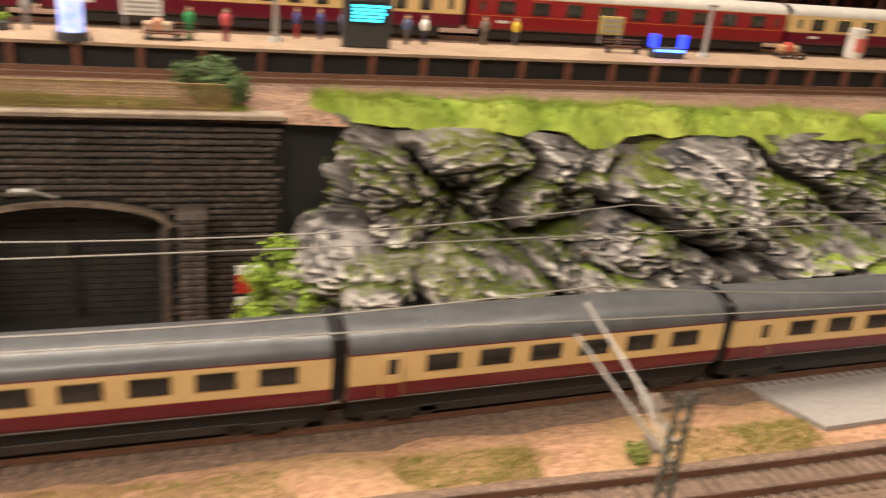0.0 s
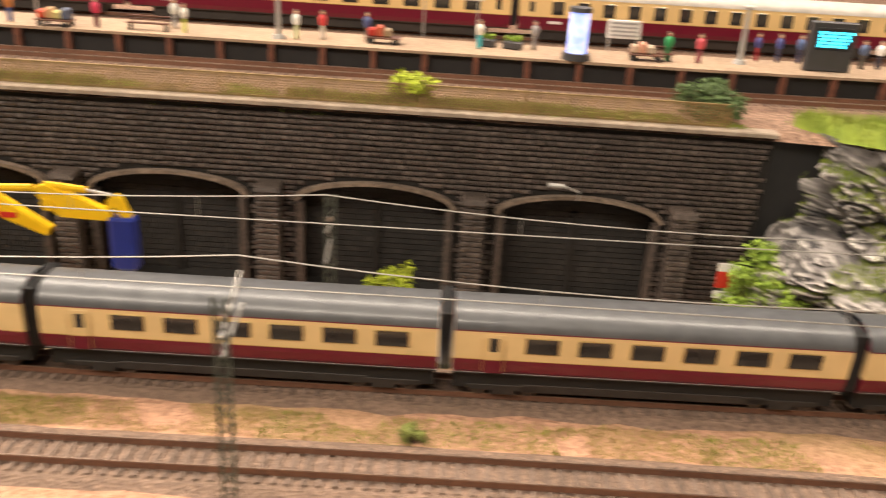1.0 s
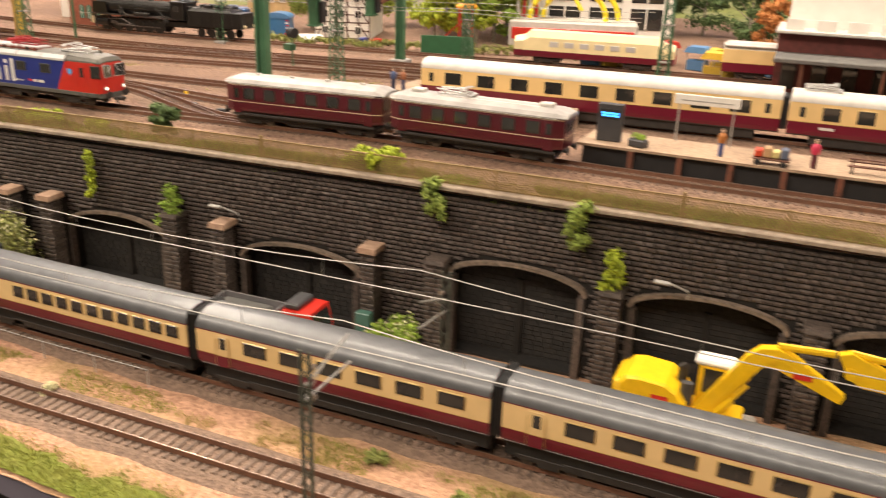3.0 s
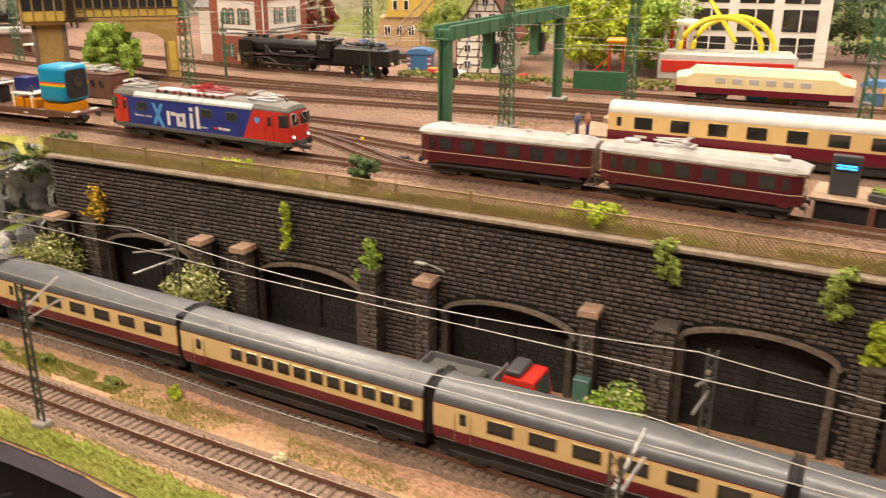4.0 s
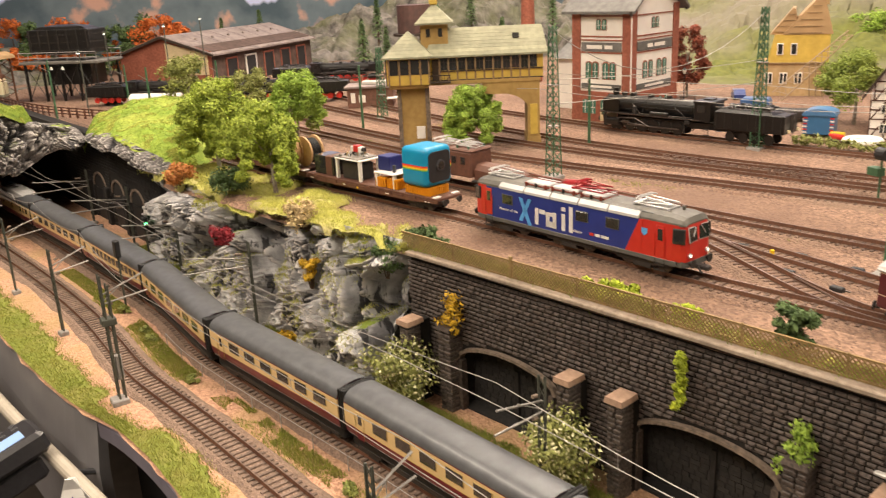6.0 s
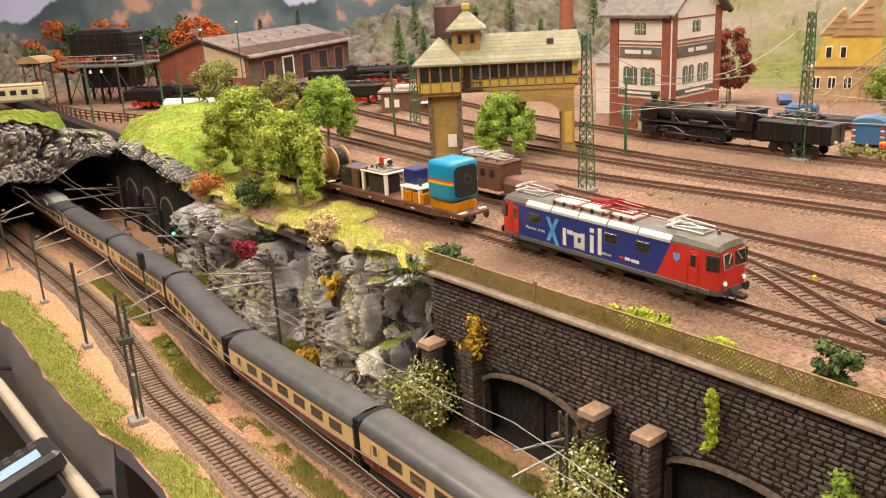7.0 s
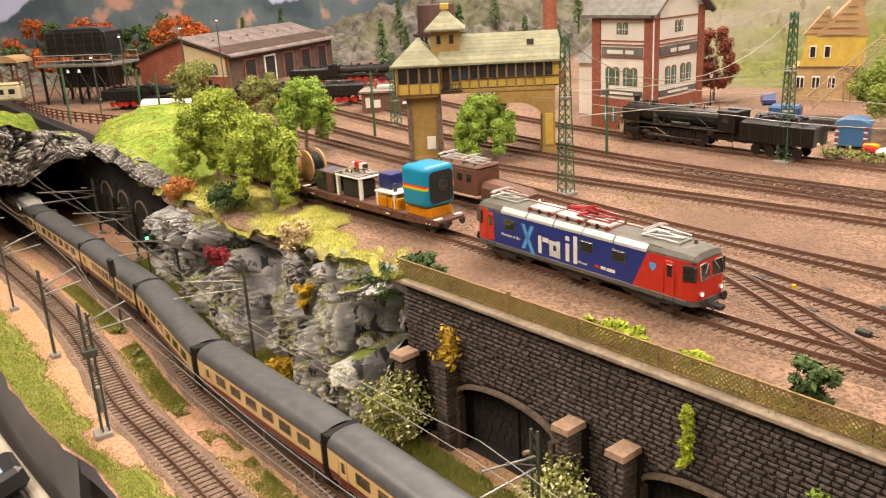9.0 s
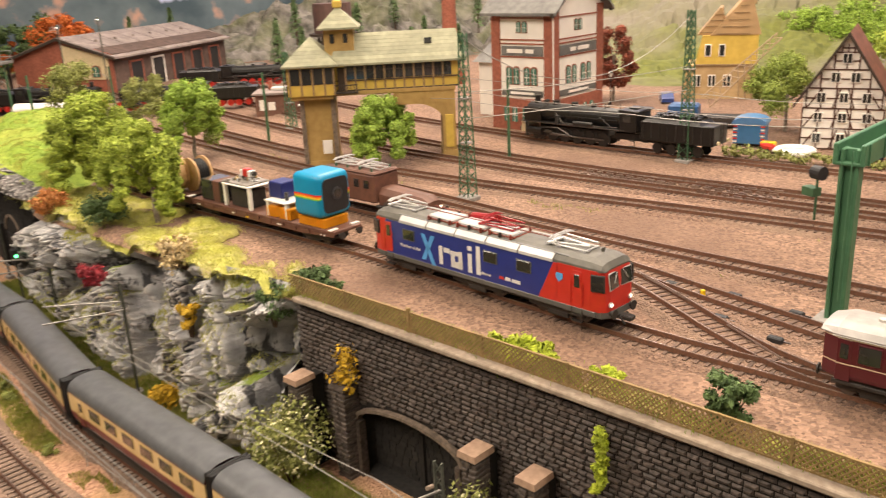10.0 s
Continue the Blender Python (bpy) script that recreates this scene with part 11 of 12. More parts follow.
part("post", B().tube([(0, 0, 0), (0, 0, 0.048)], 0.0008, n=6).out(), GREY, sgn)
part("board", B().block(0, -0.0014, 0.034, 0.013, 0.001, 0.012, 0.0004).out(), RED, sgn)
part("board", B().block(0, -0.0014, 0.0455, 0.013, 0.001, 0.006, 0.0004).out(), WHITE, sgn, "white upper board")
part("board", B().block(0, -0.0014, 0.0265, 0.013, 0.001, 0.0055, 0.0004).out(), WHITE, sgn)
sgn = thing("grey_cabinet", pose(-1.0, 0.398, FOOT, 0, 0, 24), "teal grey cabinet beside a wall pier", "cabinet")
part("case", B().block(0, 0, 0, 0.012, 0.008, 0.030, 0.0006).out(), paint("teal_cabinet", (0.07, 0.16, 0.13)), sgn)


def figure(x, y, z, c1, c2, label, h=0.0215, seat=False, group="miniature figures"):
    """A plain standing peg shape."""
    b = B()
    r = h * 0.13
    prof = [(0.6, 0.0), (0.75, 0.1), (0.7, 0.45), (1.15, 0.55), (1.25, 0.72), (0.9, 0.82), (0.4, 0.85), (0.62, 0.90), (0.66, 0.95), (0.4, 1.0)]
    b.loft([[(k * r * math.cos(a), k * r * 0.75 * math.sin(a), zz * h) for a in [2 * math.pi * i / 10 for i in range(10)]] for k, zz in prof])
    o = obj("figurine", b.out(), bands("figure_paint", [(0, c2), (h * 0.48, c1), (h * 0.85, (0.55, 0.36, 0.25)), (h * 0.95, (0.12, 0.07, 0.04))], rough=0.6, coat=0.0), smooth=True)
    o.matrix_basis = pose(x, y, z, 0, 0, random.Random(x).uniform(0, 360))
    tagged(o, label, "figurine", group)


P = 0.0185
for x, y, c1, c2, lab in ((-0.842, 0.614, (0.42, 0.16, 0.04), (0.05, 0.08, 0.25), "orange and blue model figurine on the platform"), (-0.781, 0.637, (0.50, 0.03, 0.08), (0.10, 0.02, 0.03), "pink coated model figurine on the platform"), (-0.72, 0.661, (0.75, 0.72, 0.65), (0.55, 0.60, 0.10), "white and yellow green model figurine"), (-0.645, 0.695, (0.70, 0.70, 0.65), (0.55, 0.60, 0.35), "pale model figurine on the platform"), (-0.629, 0.706, (0.55, 0.05, 0.05), (0.6, 0.55, 0.5), "red and white model figurine on the platform"), (-0.600, 0.722, (0.06, 0.08, 0.20), (0.10, 0.09, 0.08), "dark blue model figurine on the platform"), (-0.521, 0.752, (0.72, 0.68, 0.60), (0.05, 0.40, 0.45), "white and turquoise model figurine"), (-0.486, 0.777, (0.30, 0.28, 0.26), (0.24, 0.22, 0.2), "grey model figurine on the platform"), (-0.39, 0.803, (0.03, 0.30, 0.10), (0.03, 0.22, 0.08), "green model figurine on the platform"), (-0.368, 0.811, (0.55, 0.08, 0.10), (0.2, 0.03, 0.05), "red coated model figurine on the platform"), (-0.33, 0.85, (0.06, 0.06, 0.22), (0.3, 0.02, 0.03), "blue clad model figurine on the platform"), (-0.315, 0.858, (0.05, 0.06, 0.2), (0.05, 0.05, 0.1), "dark blue model figurine on the platform"), (-0.30, 0.865, (0.08, 0.12, 0.25), (0.05, 0.05, 0.1), "blue clad model figurine by the screen"), (-0.255, 0.875, (0.10, 0.14, 0.25), (0.1, 0.09, 0.08), "blue grey model figurine by the screen"), (-0.243, 0.883, (0.75, 0.73, 0.70), (0.03, 0.03, 0.05), "white and black model figurine"), (-0.20, 0.911, (0.14, 0.12, 0.10), (0.1, 0.08, 0.06), "brown model figurine on the platform"), (-0.176, 0.925, (0.60, 0.42, 0.04), (0.05, 0.05, 0.06), "yellow coated model figurine on the platform"), (-0.738, 0.672, (0.6, 0.6, 0.55), (0.3, 0.3, 0.3), "pale model figurine on the platform"), (-1.195, 0.597, (0.06, 0.09, 0.20), (0.05, 0.06, 0.12), "dark blue model figurine on the far platform"), (-1.187, 0.603, (0.30, 0.12, 0.06), (0.06, 0.08, 0.18), "brown and blue model figurine on the far platform")):
    figure(x, y, P, c1, c2, lab)
figure(-0.373, 0.600, foot_z(-0.373, 0.600) + 0.0016, (0.65, 0.05, 0.30), (0.5, 0.04, 0.25), "pink dressed model figurine on the road")
figure(-0.385, 0.566, foot_z(-0.385, 0.566) + 0.0016, (0.06, 0.06, 0.07), (0.05, 0.05, 0.05), "dark model figurine on the road")
figure(-0.945, 0.372, foot_z(-0.945, 0.372) + 0.0016, (0.65, 0.50, 0.02), (0.6, 0.45, 0.02), "yellow clad model figurine beside the truck")
figure(-0.80, 0.455, foot_z(-0.80, 0.455) + 0.0016, (0.7, 0.35, 0.02), (0.5, 0.3, 0.05), "orange clad worker figurine on the site")


# ---- platform furniture ----
POSTRED = mat("platform_post_brown", (0.20, 0.075, 0.045), (0.13, 0.05, 0.03), scale=200, rough=0.85, bump=0.2)
ps = thing("platform_support", pose(0, 0, 0), "red brown posts under the platform edge", "platform support")
s = plat0 + 0.3
while s < plat1 - 0.01:
    part("post", B().box(0, 0, 0, 0.0042, 0.0045, 0.0165, U1.place(s, 0.0242, 0), c=0.0).out(), POSTRED, ps)
    s += 0.0375


def bench(x, y, h, label):
    t = thing("platform_bench", pose(x, y, P, 0, 0, h), label, "bench", "benches on the platform")
    for z, yy in ((0.0050, -0.002), (0.0050, 0.001), (0.0075, 0.003), (0.0095, 0.0035)):
        part("slat", B().box(0, yy, z, 0.032, 0.0018, 0.0008).out(), BROWN, t)
    for dx in (-0.013, 0.013):
        part("leg", B().box(dx, 0, 0, 0.0012, 0.006, 0.0052).box(dx, 0.0035, 0.005, 0.0012, 0.001, 0.005).out(), CHASSIS, t)


bench(-0.745, 0.651, 22, "brown slatted bench on the platform")
bench(-0.40, 0.797, 22, "brown slatted bench on the platform")
bench(-0.09, 0.945, 24, "brown slatted bench on the platform")


def crate_cart(x, y, h, colours, label):
    t = thing("luggage_cart", pose(x, y, P, 0, 0, h), label, "luggage cart", "carts on the platform")
    part("tray", B().block(0, 0, 0.004, 0.026, 0.012, 0.0012, 0.0003).out(), BROWN, t)
    for k, c in enumerate(colours):
        part("bag", B().block(-0.009 + 0.006 * k, 0, 0.0052, 0.0054, 0.009, 0.006 + 0.002 * (k % 2), 0.0010).out(), paint("bag_paint", c, 0.6), t)
    for dx in (-0.009, 0.009):
        for s in (-1, 1):
            part("wheel", B().disc((dx, s * 0.0055 - 0.0006, 0.0022), (0, 1, 0), 0.0022, 0.0012, 10).out(), RUBBER, t)


crate_cart(-0.806, 0.622, 20, [(0.6, 0.06, 0.02), (0.5, 0.3, 0.15), (0.6, 0.5, 0.2), (0.10, 0.12, 0.18)], "cart piled with coloured luggage on the platform")
crate_cart(-0.586, 0.722, 20, [(0.45, 0.03, 0.02), (0.5, 0.1, 0.05), (0.35, 0.25, 0.15)], "cart piled with red luggage on the platform")
crate_cart(-0.404, 0.793, 20, [(0.5, 0.35, 0.25), (0.6, 0.3, 0.2), (0.5, 0.4, 0.3)], "cart with tan luggage on the platform")
crate_cart(0.063, 1.02, 20, [(0.45, 0.25, 0.12), (0.45, 0.05, 0.03), (0.4, 0.3, 0.2)], "cart piled with luggage on the platform")
ad = thing("advertising_column", pose(-0.449, 0.762, P), "glowing blue and white advertising column on a dark base", "advertising column")
part("base", B().tube([(0, 0, 0), (0, 0, 0.005)], 0.0105, 0.010, 18).out(), DARKGREY, ad)


def screen_glow(name, c1, c2, k):
    m = glow(name, c1, k)
    n, l = m.node_tree.nodes, m.node_tree.links
    b = n["Principled BSDF"]
    nz, rp, tc = n.new("ShaderNodeTexNoise"), n.new("ShaderNodeValToRGB"), n.new("ShaderNodeTexCoord")
    nz.inputs["Scale"].default_value = 90
    rp.color_ramp.elements[0].color, rp.color_ramp.elements[1].color = (*c2, 1), (*c1, 1)
    rp.color_ramp.elements[0].position, rp.color_ramp.elements[1].position = 0.4, 0.6
    l.new(tc.outputs["Object"], nz.inputs["Vector"])
    l.new(nz.outputs["Fac"], rp.inputs[0])
    l.new(rp.outputs[0], b.inputs["Emission Color"])
    return m


part("glowing_drum", B().tube([(0, 0, 0.005), (0, 0, 0.034)], 0.0072, 0.0072, 18).out(), screen_glow("column_glow", (0.55, 0.62, 1.0), (0.12, 0.25, 0.9), 1.1), ad, "lit blue and white poster drum")
part("cap", B().tube([(0, 0, 0.034), (0, 0, 0.037)], 0.0085, 0.008, 18).out(), DARKGREY, ad)
cl2 = thing("litter_column", pose(0.135, 1.070, P), "white and red round poster column on the platform", "poster column")
part("drum", B().tube([(0, 0, 0), (0, 0, 0.026)], 0.008, 0.008, 16).out(), PALEROOF, cl2)
part("poster", B().tube([(0.0006, -0.0004, 0.006), (0.0006, -0.0004, 0.018)], 0.0080, 0.0080, 16).out(), paint("poster_red", (0.5, 0.12, 0.10)), cl2)


def display(x, y, w, h, z, label, colour, strength, rows, heading=22):
    t = thing("departure_display", pose(x, y, P, 0, 0, heading), label, "display board", "displays on the platform")
    part("case", B().block(0, 0, 0.0, w, 0.006, h, 0.0008).out(), DARKGREY, t)
    pn = part("panel", B().block(0, -0.0032, z, w * 0.72, 0.0008, h - z - 0.004, 0.0003).out(), BLACKBOARD, t)
    g = glow("display_light", colour, strength)
    r = random.Random(int(x * 1000))
    for k in range(rows):
        zz = z + 0.002 + (h - z - 0.008) * k / rows
        xx = -w * 0.32
        while xx < w * 0.28:
            ww = r.uniform(0.0015, 0.005)
            part("lit_bar", B().box(xx + ww / 2, -0.0038, zz, ww, 0.0003, (h - z - 0.008) / rows * 0.7).out(), g, pn)
            xx += ww + 0.0008
    return t


display(-0.28, 0.845, 0.034, 0.036, 0.016, "grey departure display with glowing cyan lines", (0.05, 0.75, 1.0), 3.0, 5)
display(-0.925, 0.588, 0.020, 0.030, 0.018, "grey platform display with a blue screen", (0.05, 0.35, 1.0), 3.0, 2)


def board(x, y, w, h, z, label, material, heading=22, bars=0):
    t = thing("notice_board", pose(x, y, P, 0, 0, heading), label, "notice board", "boards on the platform")
    bd = part("board", B().block(0, 0, z, w, 0.0014, h, 0.0004).out(), material, t)
    for k in range(bars):
        part("print_bar", B().box(0, -0.0009, z + h * (k + 0.6) / (bars + 0.6), w * 0.8, 0.0003, h * 0.10).out(), GREY, bd)
    for s in (-1, 1):
        part("post", B().box(s * w * 0.42, 0.001, 0, 0.0012, 0.0012, z + h).out(), GREY, t)


board(-0.427, 0.815, 0.026, 0.014, 0.010, "white timetable board on two posts", WHITE, 22, 4)
board(-0.097, 0.985, 0.022, 0.015, 0.008, "yellow timetable board on two posts", paint("timetable_yellow", (0.55, 0.45, 0.14), 0.6), 22, 3)
board(-0.872, 0.640, 0.050, 0.008, 0.030, "long white station name board with worn lettering", WHITE, 22, 1)
board(-0.555, 0.775, 0.050, 0.008, 0.030, "long white station name board with worn lettering", WHITE, 22, 1)
kk = thing("lit_kiosk", pose(-0.055, 0.947, P, 0, 0, 22), "small kiosk glowing in strong blue light", "kiosk")
part("counter", B().block(0, 0, 0, 0.030, 0.008, 0.008, 0.0008).out(), DARKGREY, kk)
part("light_bar", B().box(0, -0.0043, 0.005, 0.026, 0.0006, 0.002).out(), glow("blue_led", (0.03, 0.08, 1.0), 14.0), kk)
for s in (-1, 1):
    part("lit_post", B().box(s * 0.013, 0, 0.008, 0.005, 0.006, 0.010).out(), glow("blue_led_soft", (0.02, 0.04, 0.8), 3.0), kk)
for x, y in ((-0.899, 0.590), (-0.52, 0.765), (-0.50, 0.768)):
    pl = thing("planter", pose(x, y, P), "dark planter with a small green plant on the platform", "planter", "planters on the platform")
    part("tub", B().block(0, 0, 0, 0.014, 0.009, 0.006, 0.001).out(), DARKGREY, pl)
    part("plant", leaf_cloud(random.Random(int(x * 999)), [(-0.003, 0, 0.008, 0.004), (0.003, 0, 0.008, 0.004)], 40, 0.0016), LEAF_FRESH, pl)
for x, y, h in ((-0.656, 0.688, 0.038), (-0.34, 0.83, 0.04), (-0.02, 0.975, 0.04)):
    lp = thing("platform_lamp", pose(x, y, P), "grey platform lamp post with a small head", "lamp post", "lamps on the platform")
    part("post", B().tube([(0, 0, 0), (0, 0, h)], 0.0022, 0.0014, 8).out(), GREY, lp)
    part("foot", B().tube([(0, 0, 0), (0, 0, 0.003)], 0.005, 0.004, 12).out(), GREY, lp)
    part("head", B().block(0, 0, h, 0.008, 0.004, 0.003, 0.001).out(), PALEROOF, lp)
tagged(obj("platform_end", U2.sweep([(-0.068, 0.0), (-0.068, 0.0185), (-0.022, 0.0185), (-0.022, 0.0)], U2.near(-1.03, 0.69), U2.near(-1.20, 0.605)).out(), PLATFORM), "sandy narrow end of the platform beyond the railcar", "platform", kind="structure")
tagged(obj("platform_two", T5.sweep([(-0.062, 0.0), (-0.062, 0.0185), (-0.022, 0.0185), (-0.022, 0.0)], T5.near(0.0, 1.4), T5.near(-1.26, 0.735)).out(), PLATFORM), "sandy second platform between the yard tracks", "platform", kind="structure")

# ---- behind the station ----
CREAMLOCO = bands("cream_diesel_livery", [(0, (0.03, 0.03, 0.03)), (0.009, WINE), (0.017, (0.78, 0.66, 0.38))])
dl = thing("diesel_locomotive", on_path(T8, T8.near(-1.22, 0.97), 0.12, RAIL_HIGH), "cream and red diesel locomotive standing in the yard", "locomotive")
o = [(0.0155, 0.009), (0.0165, 0.014), (0.0165, 0.034), (0.011, 0.042), (0, 0.0435)]
rg = o + [(-y, z) for y, z in reversed(o[:-1])]
part("body", B().loft([[(x, y * k, 0.009 + (z - 0.009) * f) for y, z in rg] for x, k, f in ((-0.105, 0.75, 0.72), (-0.092, 1, 0.8), (-0.083, 1, 1), (0.083, 1, 1), (0.092, 1, 0.8), (0.105, 0.75, 0.72))]).out(), CREAMLOCO, dl)
for s in (-1, 1):
    for k in range(6):
        part("window", B().block(-0.05 + 0.02 * k, s * 0.0166, 0.023, 0.012, 0.0008, 0.007, 0.0003).out(), SILVER, dl)
for x in (-0.06, 0.06):
    bogie(dl, x, 0.0055)
for k, (x, y) in enumerate(((-0.98, 1.10), (-0.75, 1.22))):
    long_lbl = "cream and red coach in the second row of the yard"
    c = thing("train_coach", on_path(T8, T8.near(x, y), 0.18, RAIL_HIGH), long_lbl, "train coach", "coaches in the yard")
    part("body", B().block(0, 0, 0.008, 0.23, 0.033, 0.029, 0.001).out(), TEE, c)
    part("roof", B().block(0, 0, 0.037, 0.23, 0.034, 0.007, 0.004).out(), PALEROOF, c)
    for q in range(8):
        part("window", B().block(-0.09 + 0.026 * q, -0.0166, 0.022, 0.014, 0.0008, 0.010, 0.0003).out(), GLASS, c)
    for x2 in (-0.08, 0.08):
        bogie(c, x2)
wbld = thing("white_pavilion", pose(-1.46, 1.33, 0, 0, 0, 38), "white pavilion with large dark glazed bays", "building")
part("wall", B().box(0, 0.05, 0, 0.24, 0.10, 0.155).out(), PLASTER, wbld)
for k in range(3):
    for j in range(3):
        gz = part("bay", B().block(-0.072 + 0.072 * k, -0.0006, 0.012 + 0.046 * j, 0.056, 0.002, 0.036, 0.0006).out(), GLASS, wbld)
        part("mullion", B().box(-0.072 + 0.072 * k, -0.0022, 0.012 + 0.046 * j, 0.0025, 0.002, 0.036).out(), PLASTER, gz)
part("roof", B().block(0, 0.05, 0.155, 0.25, 0.11, 0.006, 0.001).out(), PALEROOF, wbld)
LEMON = paint("lemon_yellow", (0.86, 0.70, 0.03), 0.35)
ride = thing("fairground_arches", pose(-1.40, 1.16, 0, 0, 0, 36), "bright yellow hooped tubes above a pale fairground platform", "fairground ride")
part("stage", B().block(0, 0, 0, 0.20, 0.08, 0.040, 0.002).out(), PALEROOF, ride)
for k, dy in enumerate((-0.012, 0.012)):
    part("hoop", B().tube([(-0.07 + 0.02 * k + 0.06 * (1 - math.cos(a)), dy, 0.042 + 0.050 * math.sin(a)) for a in [math.pi * i / 14 for i in range(15)]], 0.0042, n=8).out(), LEMON, ride)
part("boom", B().tube([(-0.03, 0.02, 0.115), (0.012, 0.0, 0.055)], 0.0035, n=8).out(), LEMON, ride)
part("red_skirt", B().block(0, -0.041, 0.012, 0.19, 0.003, 0.018, 0.0006).out(), RED, ride)
fl = thing("red_white_tower", pose(-1.475, 1.14, 0, 0, 0, 36), "red and white striped fairground tower", "fairground tower")
for k in range(5):
    part("column", B().tube([(-0.02 + 0.010 * k, 0, 0), (-0.02 + 0.010 * k, 0, 0.075)], 0.003, n=8).out(), RED if k % 2 else WHITE, fl)
part("canopy", B().block(0, 0, 0.075, 0.06, 0.03, 0.010, 0.003).out(), PLASTER, fl)


def station(s, L, label):
    x, y, h = U2.at(s, 0.26)
    t = thing("station_building", pose(x, y, 0, 0, 0, math.degrees(h) + 180), label, "station building")
    part("wall", B().box(0, 0.04, 0, L, 0.09, 0.075).out(), mat("dark_red_brick", (0.14, 0.035, 0.03), (0.09, 0.025, 0.02), scale=150, rough=0.85, bump=0.2), t)
    part("upper_wall", B().box(0, 0.055, 0.075, L * 0.98, 0.06, 0.050).out(), PLASTER, t)
    part("canopy", B().block(0, -0.03, 0.048, L, 0.075, 0.005, 0.001).out(), SLATE, t, "grey platform canopy")
    part("parapet", B().block(0, 0.035, 0.074, L * 1.01, 0.105, 0.004, 0.001).out(), PALEROOF, t)
    n = int(L / 0.032)
    for k in range(n):
        xx = -L / 2 + 0.016 + 0.032 * k
        part("window", B().block(xx, -0.0056, 0.012, 0.016, 0.0016, 0.030, 0.0005).out(), GLASS, t)
        part("balustrade", B().box(xx, -0.012, 0.078, 0.020, 0.002, 0.012).out(), PLASTER, t)
    for k in range(int(L / 0.08)):
        part("canopy_post", B().tube([(-L / 2 + 0.03 + 0.08 * k, -0.062, 0), (-L / 2 + 0.03 + 0.08 * k, -0.062, 0.048)], 0.002, n=6).out(), POSTRED, t)


station(U2.near(-0.55, 0.90), 0.72, "dark red station building with grey canopy and white balustrade")
station(U2.near(0.25, 1.24), 0.70, "dark red station building with grey canopy and white balustrade")
for k in range(26):
    r = random.Random(500 + k)
    x = r.uniform(-1.25, -0.95)
    y = 1.0 + (x + 1.25) * 0.45 + r.uniform(-0.02, 0.10)
    st = thing("market_stall", pose(x, y, 0, 0, 0, r.uniform(0, 60)), "small bright market stall behind the trains", "market stall", "stalls of the fair")
    c = r.choice([(0.65, 0.05, 0.03), (0.75, 0.5, 0.05), (0.7, 0.68, 0.6), (0.1, 0.25, 0.5), (0.7, 0.6, 0.3)])
    part("counter", B().block(0, 0, 0, 0.026, 0.016, 0.014, 0.001).out(), paint("stall_counter", tuple(0.7 * v for v in c), 0.6), st)
    part("awning", B().prism([(-0.017, 0.024), (0.017, 0.024), (0.012, 0.032), (-0.012, 0.032)], -0.012, 0.012).out(), paint("stall_awning", c, 0.6), st)
    for dx in (-0.013, 0.013):
        part("pole", B().tube([(dx, -0.008, 0), (dx, -0.008, 0.025)], 0.0006, n=4).out(), GREY, st)
for k, (x, y, h, lf) in enumerate(((-1.50, 1.08, 0.13, LEAF_FRESH), (-1.56, 1.18, 0.16, LEAF_FRESH), (-1.66, 1.15, 0.16, LEAF_FRESH), (-1.75, 1.10, 0.14, LEAF), (-1.22, 1.40, 0.12, LEAF_DARK), (-1.12, 1.3, 0.09, LEAF_ORANGE), (-1.0, 1.35, 0.10, LEAF_DARK), (-1.36, 1.5, 0.15, LEAF_DARK))):
    tree(x, y, 0.0, h, h * 0.42, "bright leafy tree in the town park" if lf is LEAF_FRESH else "leafy model tree behind the fair", lf, 300 + k, 26, 70, 0.0034, 0.15)

# ---- slip crossing and yard details ----
sl = thing("slip_crossing", pose(-1.62, 0.625, 0, 0, 0, 28), "grey double slip crossing with pale check rails", "rail crossing")
part("slab", B().block(0, 0, -0.001, 0.23, 0.045, 0.0035, 0.0006).out(), CONCRETE, sl)
for k, (a, w) in enumerate(((4, 0.0), (-4, 0.0), (4, 0.014), (-4, -0.014))):
    for j in range(17):
        m = pose(0, w, 0.0024, 0, 0, a)
        part("check_rail", B().box(-0.105 + 0.013 * j, 0, 0, 0.0085, 0.0013, 0.0030, m).out(), STEEL, sl)
for x, y in ((-0.03, -0.03), (0.05, 0.028), (-0.075, -0.028)):
    part("point_motor", B().block(x, y, 0, 0.009, 0.006, 0.005, 0.0008).out(), RUBBER, sl)
pt = thing("point_lever", pose(-1.352, 0.452, 0), "small yellow point lever beside the switch", "point lever")
part("base", B().block(0, 0, -0.001, 0.006, 0.004, 0.003, 0.0005).out(), CHASSIS, pt)
part("lamp", B().block(0, 0, 0.002, 0.003, 0.003, 0.006, 0.0005).out(), YELLOW, pt)
for x, y in ((-1.385, 0.450), (-1.345, 0.474), (-1.318, 0.440), (-1.275, 0.447), (-1.30, 0.488), (-1.24, 0.46)):
    pm = thing("point_motor", pose(x, y, 0, 0, 0, 22), "small dark point motor box beside the turnout", "point motor", "point motors by the turnout")
    part("case", B().block(0, 0, -0.0005, 0.010, 0.005, 0.004, 0.0007).out(), RUBBER, pm)
    part("rod", B().box(0.007, 0, 0.001, 0.006, 0.001, 0.001).out(), WHEEL, pm)
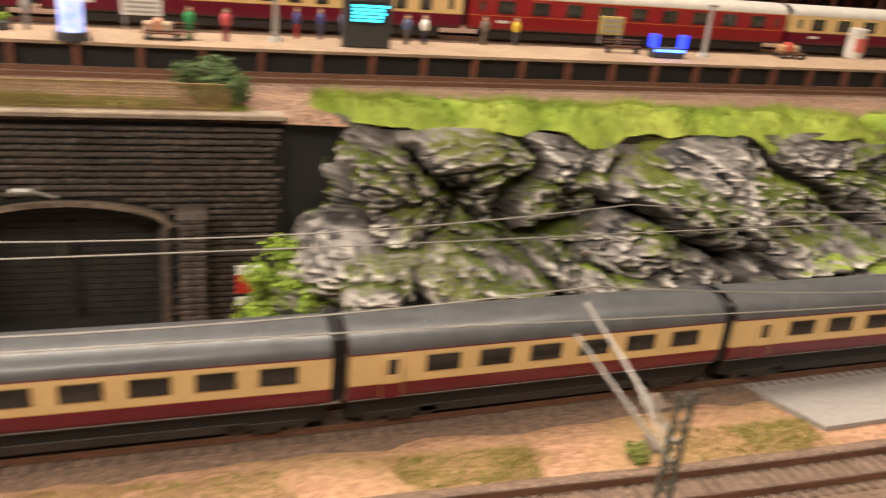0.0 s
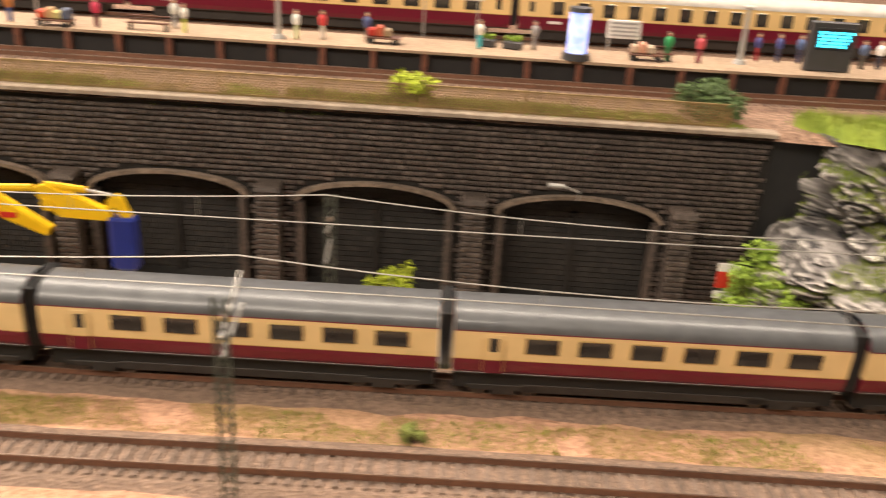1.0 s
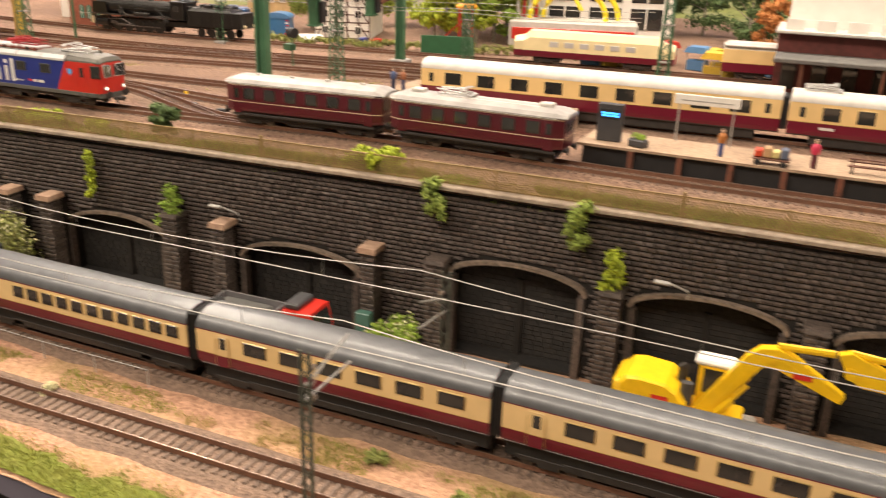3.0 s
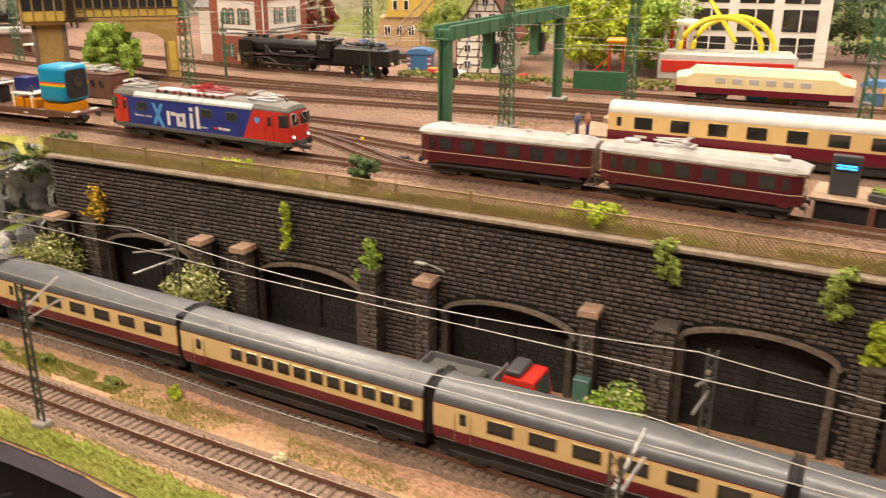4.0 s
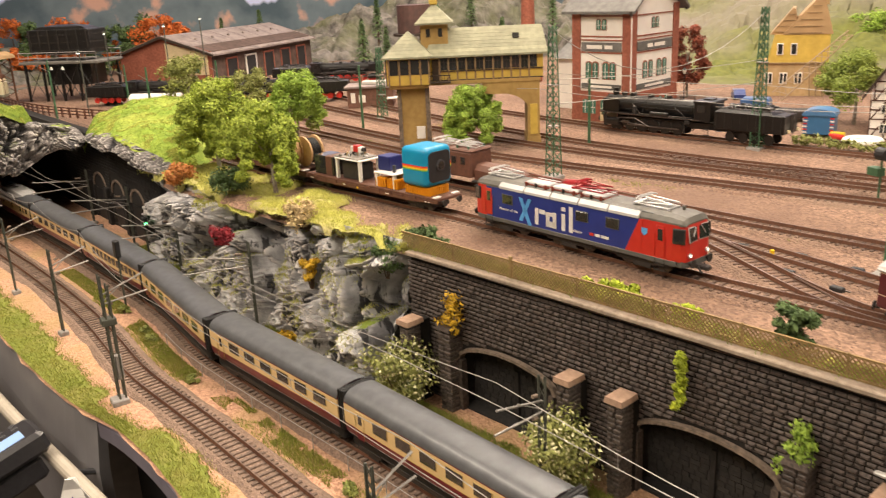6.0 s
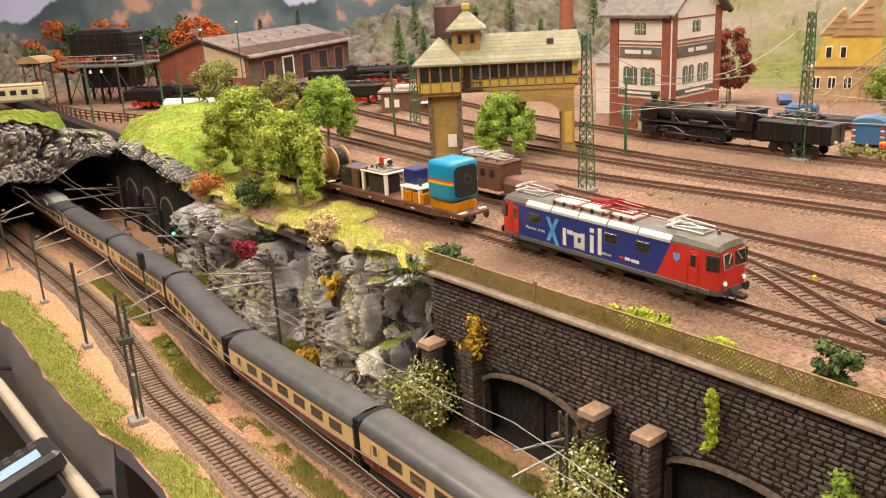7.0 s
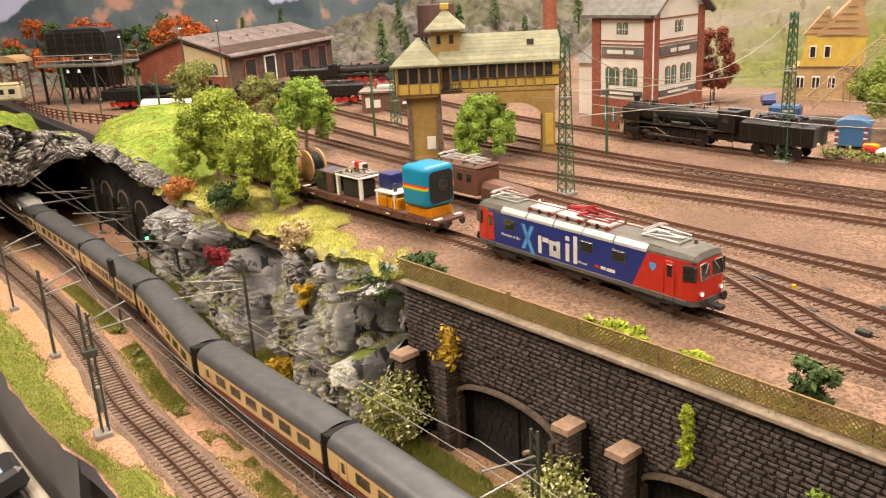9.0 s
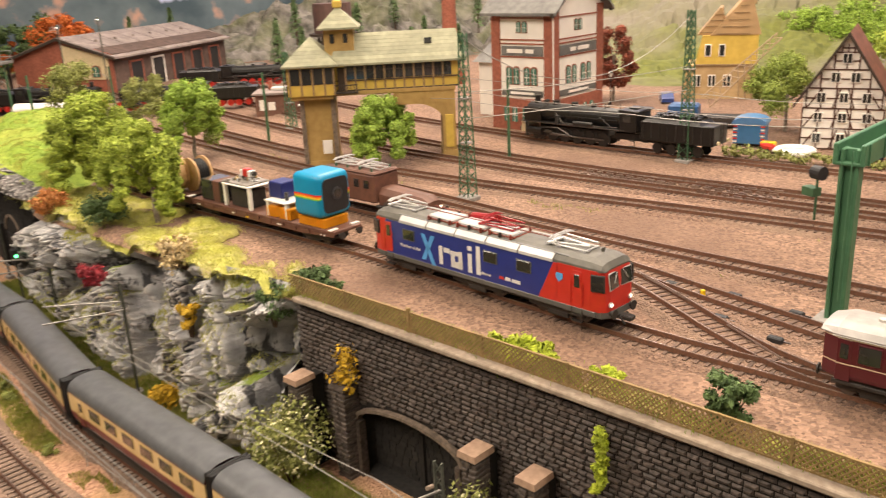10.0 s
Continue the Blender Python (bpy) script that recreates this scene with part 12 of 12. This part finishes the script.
for a, b in (((-1.41, 0.436), (-1.33, 0.434)), ((-1.40, 0.423), (-1.32, 0.417)), ((-1.30, 0.430), (-1.235, 0.424))):
    ck = thing("check_rail", pose(0, 0, 0), "bright check rail inside the turnout", "rail", "check rails of the turnout")
    part("rail", B().tube([(*a, 0.0058), (*b, 0.0058)], 0.0007, n=5).out(), STEEL, ck)
blades("yard_weeds", along(T5, T5.near(-1.2, 0.77), T5.near(-2.1, 0.29), -0.05, -0.024, 5000, 0.0005, 51, 0.25), 0.001, 0.0035, GRASS, "sparse weeds between the yard tracks", "grass", 51)
blades("yard_weeds", along(T3, T3.near(-1.1, 0.5), T3.near(-1.6, 0.345), 0.022, 0.06, 6000, 0.0005, 52, 0.27), 0.001, 0.0035, GRASS, "sparse weeds beside the branch track", "grass", 52)
blades("yard_weeds", along(T6, T6.near(-1.2, 0.8), T6.near(-2.3, 0.31), 0.02, 0.05, 6000, 0.0005, 53, 0.25), 0.001, 0.003, STRAW, "sparse dry weeds between the yard tracks", "grass", 53)

# ---- the aisle below the table edge ----
PIPE = paint("cream_pipe", (0.50, 0.45, 0.37), 0.35)
bp = thing("barrier_rail", pose(0, 0, 0), "cream tube rail along the side of the table", "rail")
BAR = Path([(-1.10, 0.075), (-1.30, -0.012), (-1.512, -0.111), (-1.627, -0.166), (-1.744, -0.219), (-2.05, -0.362), (-2.35, -0.50)])
pts = [(*BAR.at(BAR.length * k / 24)[:2], -0.152) for k in range(25)]
part("tube", B().tube(pts, 0.0062, n=14).out(), PIPE, bp)
for k in (2, 8, 14, 20, 23):
    x, y, _h = BAR.at(BAR.length * k / 24)
    part("bracket", B().tube([(x, y, -0.158), (x - 0.012, y + 0.032, -0.170)], 0.003, n=8).out(), DARKGREY, bp)
dv = thing("control_device", pose(-1.536, -0.166, -0.140, 8, 16, -66), "black handheld controller with a small blue screen hanging on the rail", "controller")
CASE = mat("controller_plastic", (0.035, 0.034, 0.037), (0.024, 0.023, 0.026), scale=300, rough=0.35, bump=0.1, stain=0.2)
part("case", B().block(0, 0, -0.012, 0.075, 0.052, 0.020, 0.004).out(), CASE, dv)
part("foot", B().block(0.004, -0.004, -0.034, 0.060, 0.044, 0.020, 0.003).out(), CASE, dv)
part("screen", B().block(-0.006, 0.008, 0.0075, 0.036, 0.020, 0.001, 0.0004).out(), glow("pale_blue_screen", (0.22, 0.34, 0.62), 0.55), dv, "lit pale blue screen")
for k in range(6):
    part("button", B().block(-0.022 + 0.011 * (k % 3), -0.012 - 0.009 * (k // 3), 0.0075, 0.006, 0.005, 0.0014, 0.0004).out(), DARKGREY, dv)
part("strap", B().tube([(0.030, 0.018, 0.004), (0.036, 0.030, 0.014), (0.032, 0.044, 0.012), (0.026, 0.046, -0.010), (0.030, 0.026, -0.020)], 0.0026, n=8).out(), RUBBER, dv)
part("cord", B().tube([(0.02, -0.01, -0.03), (0.05, -0.02, -0.06), (0.03, -0.03, -0.14), (0.05, -0.02, -0.3)], 0.003, n=6).out(), RUBBER, dv)
card = thing("paper_tent_card", pose(-1.425, -0.098, -0.150, 0, 0, 25), "white folded paper card with a blue mark", "paper card")
part("sheet", B().prism([(-0.016, 0.0), (0.016, 0.0), (0.003, 0.034), (-0.003, 0.034)], -0.0004, 0.0004, m=pose(0, 0, 0, -22, 0, 55)).out(), WHITE, card)
part("mark", B().prism([(-0.007, 0.004), (0.007, 0.004), (0.0, 0.020)], -0.0012, -0.0005, m=pose(0, 0, 0, -22, 0, 55)).out(), BLUE, card)
part("back", B().prism([(-0.016, 0.0), (0.016, 0.0), (0.003, 0.034), (-0.003, 0.034)], -0.0004, 0.0004, m=pose(-0.012, 0.008, 0, 12, 0, 55)).out(), WHITE, card)
part("ledge", B().block(0, 0, -0.008, 0.07, 0.05, 0.008, 0.001).out(), DARKGREY, card)



# ---- lanterns and a parked car behind the steam engine ----
def lantern_post(x, y):
    t = thing("lantern_post", pose(x, y, 0), "black cast iron lantern post before the house", "street lamp", "lantern posts")
    part("base", B().tube([(0, 0, 0), (0, 0, 0.006)], 0.0026, 0.0016, 8).out(), IRON, t)
    part("pole", B().tube([(0, 0, 0.004), (0, 0, 0.046)], 0.0010, 0.0008, 6).out(), IRON, t)
    part("crossbar", B().tube([(-0.004, 0, 0.040), (0.004, 0, 0.040)], 0.0005, n=4).out(), IRON, t)
    part("lantern", B().tube([(0, 0, 0.046), (0, 0, 0.053)], 0.0022, 0.0038, 6).out(), PLASTER, t, "milky lantern glass")
    part("cap", B().tube([(0, 0, 0.053), (0, 0, 0.057)], 0.0046, 0.0008, 6).out(), IRON, t)


lantern_post(-2.125, 0.845)
lantern_post(-2.120, 0.868)
blue = car(-2.085, 0.955, 150, paint("blue_car_paint", (0.03, 0.06, 0.22), 0.3), "small blue car parked behind the steam locomotive", group="")
blue.matrix_basis = pose(-2.085, 0.955, 0.0, 0, 0, 150)

# ---- the wall stones nearest the walk, one by one ----
wall_pieces(WALL_BASE, WALL_NEAR)
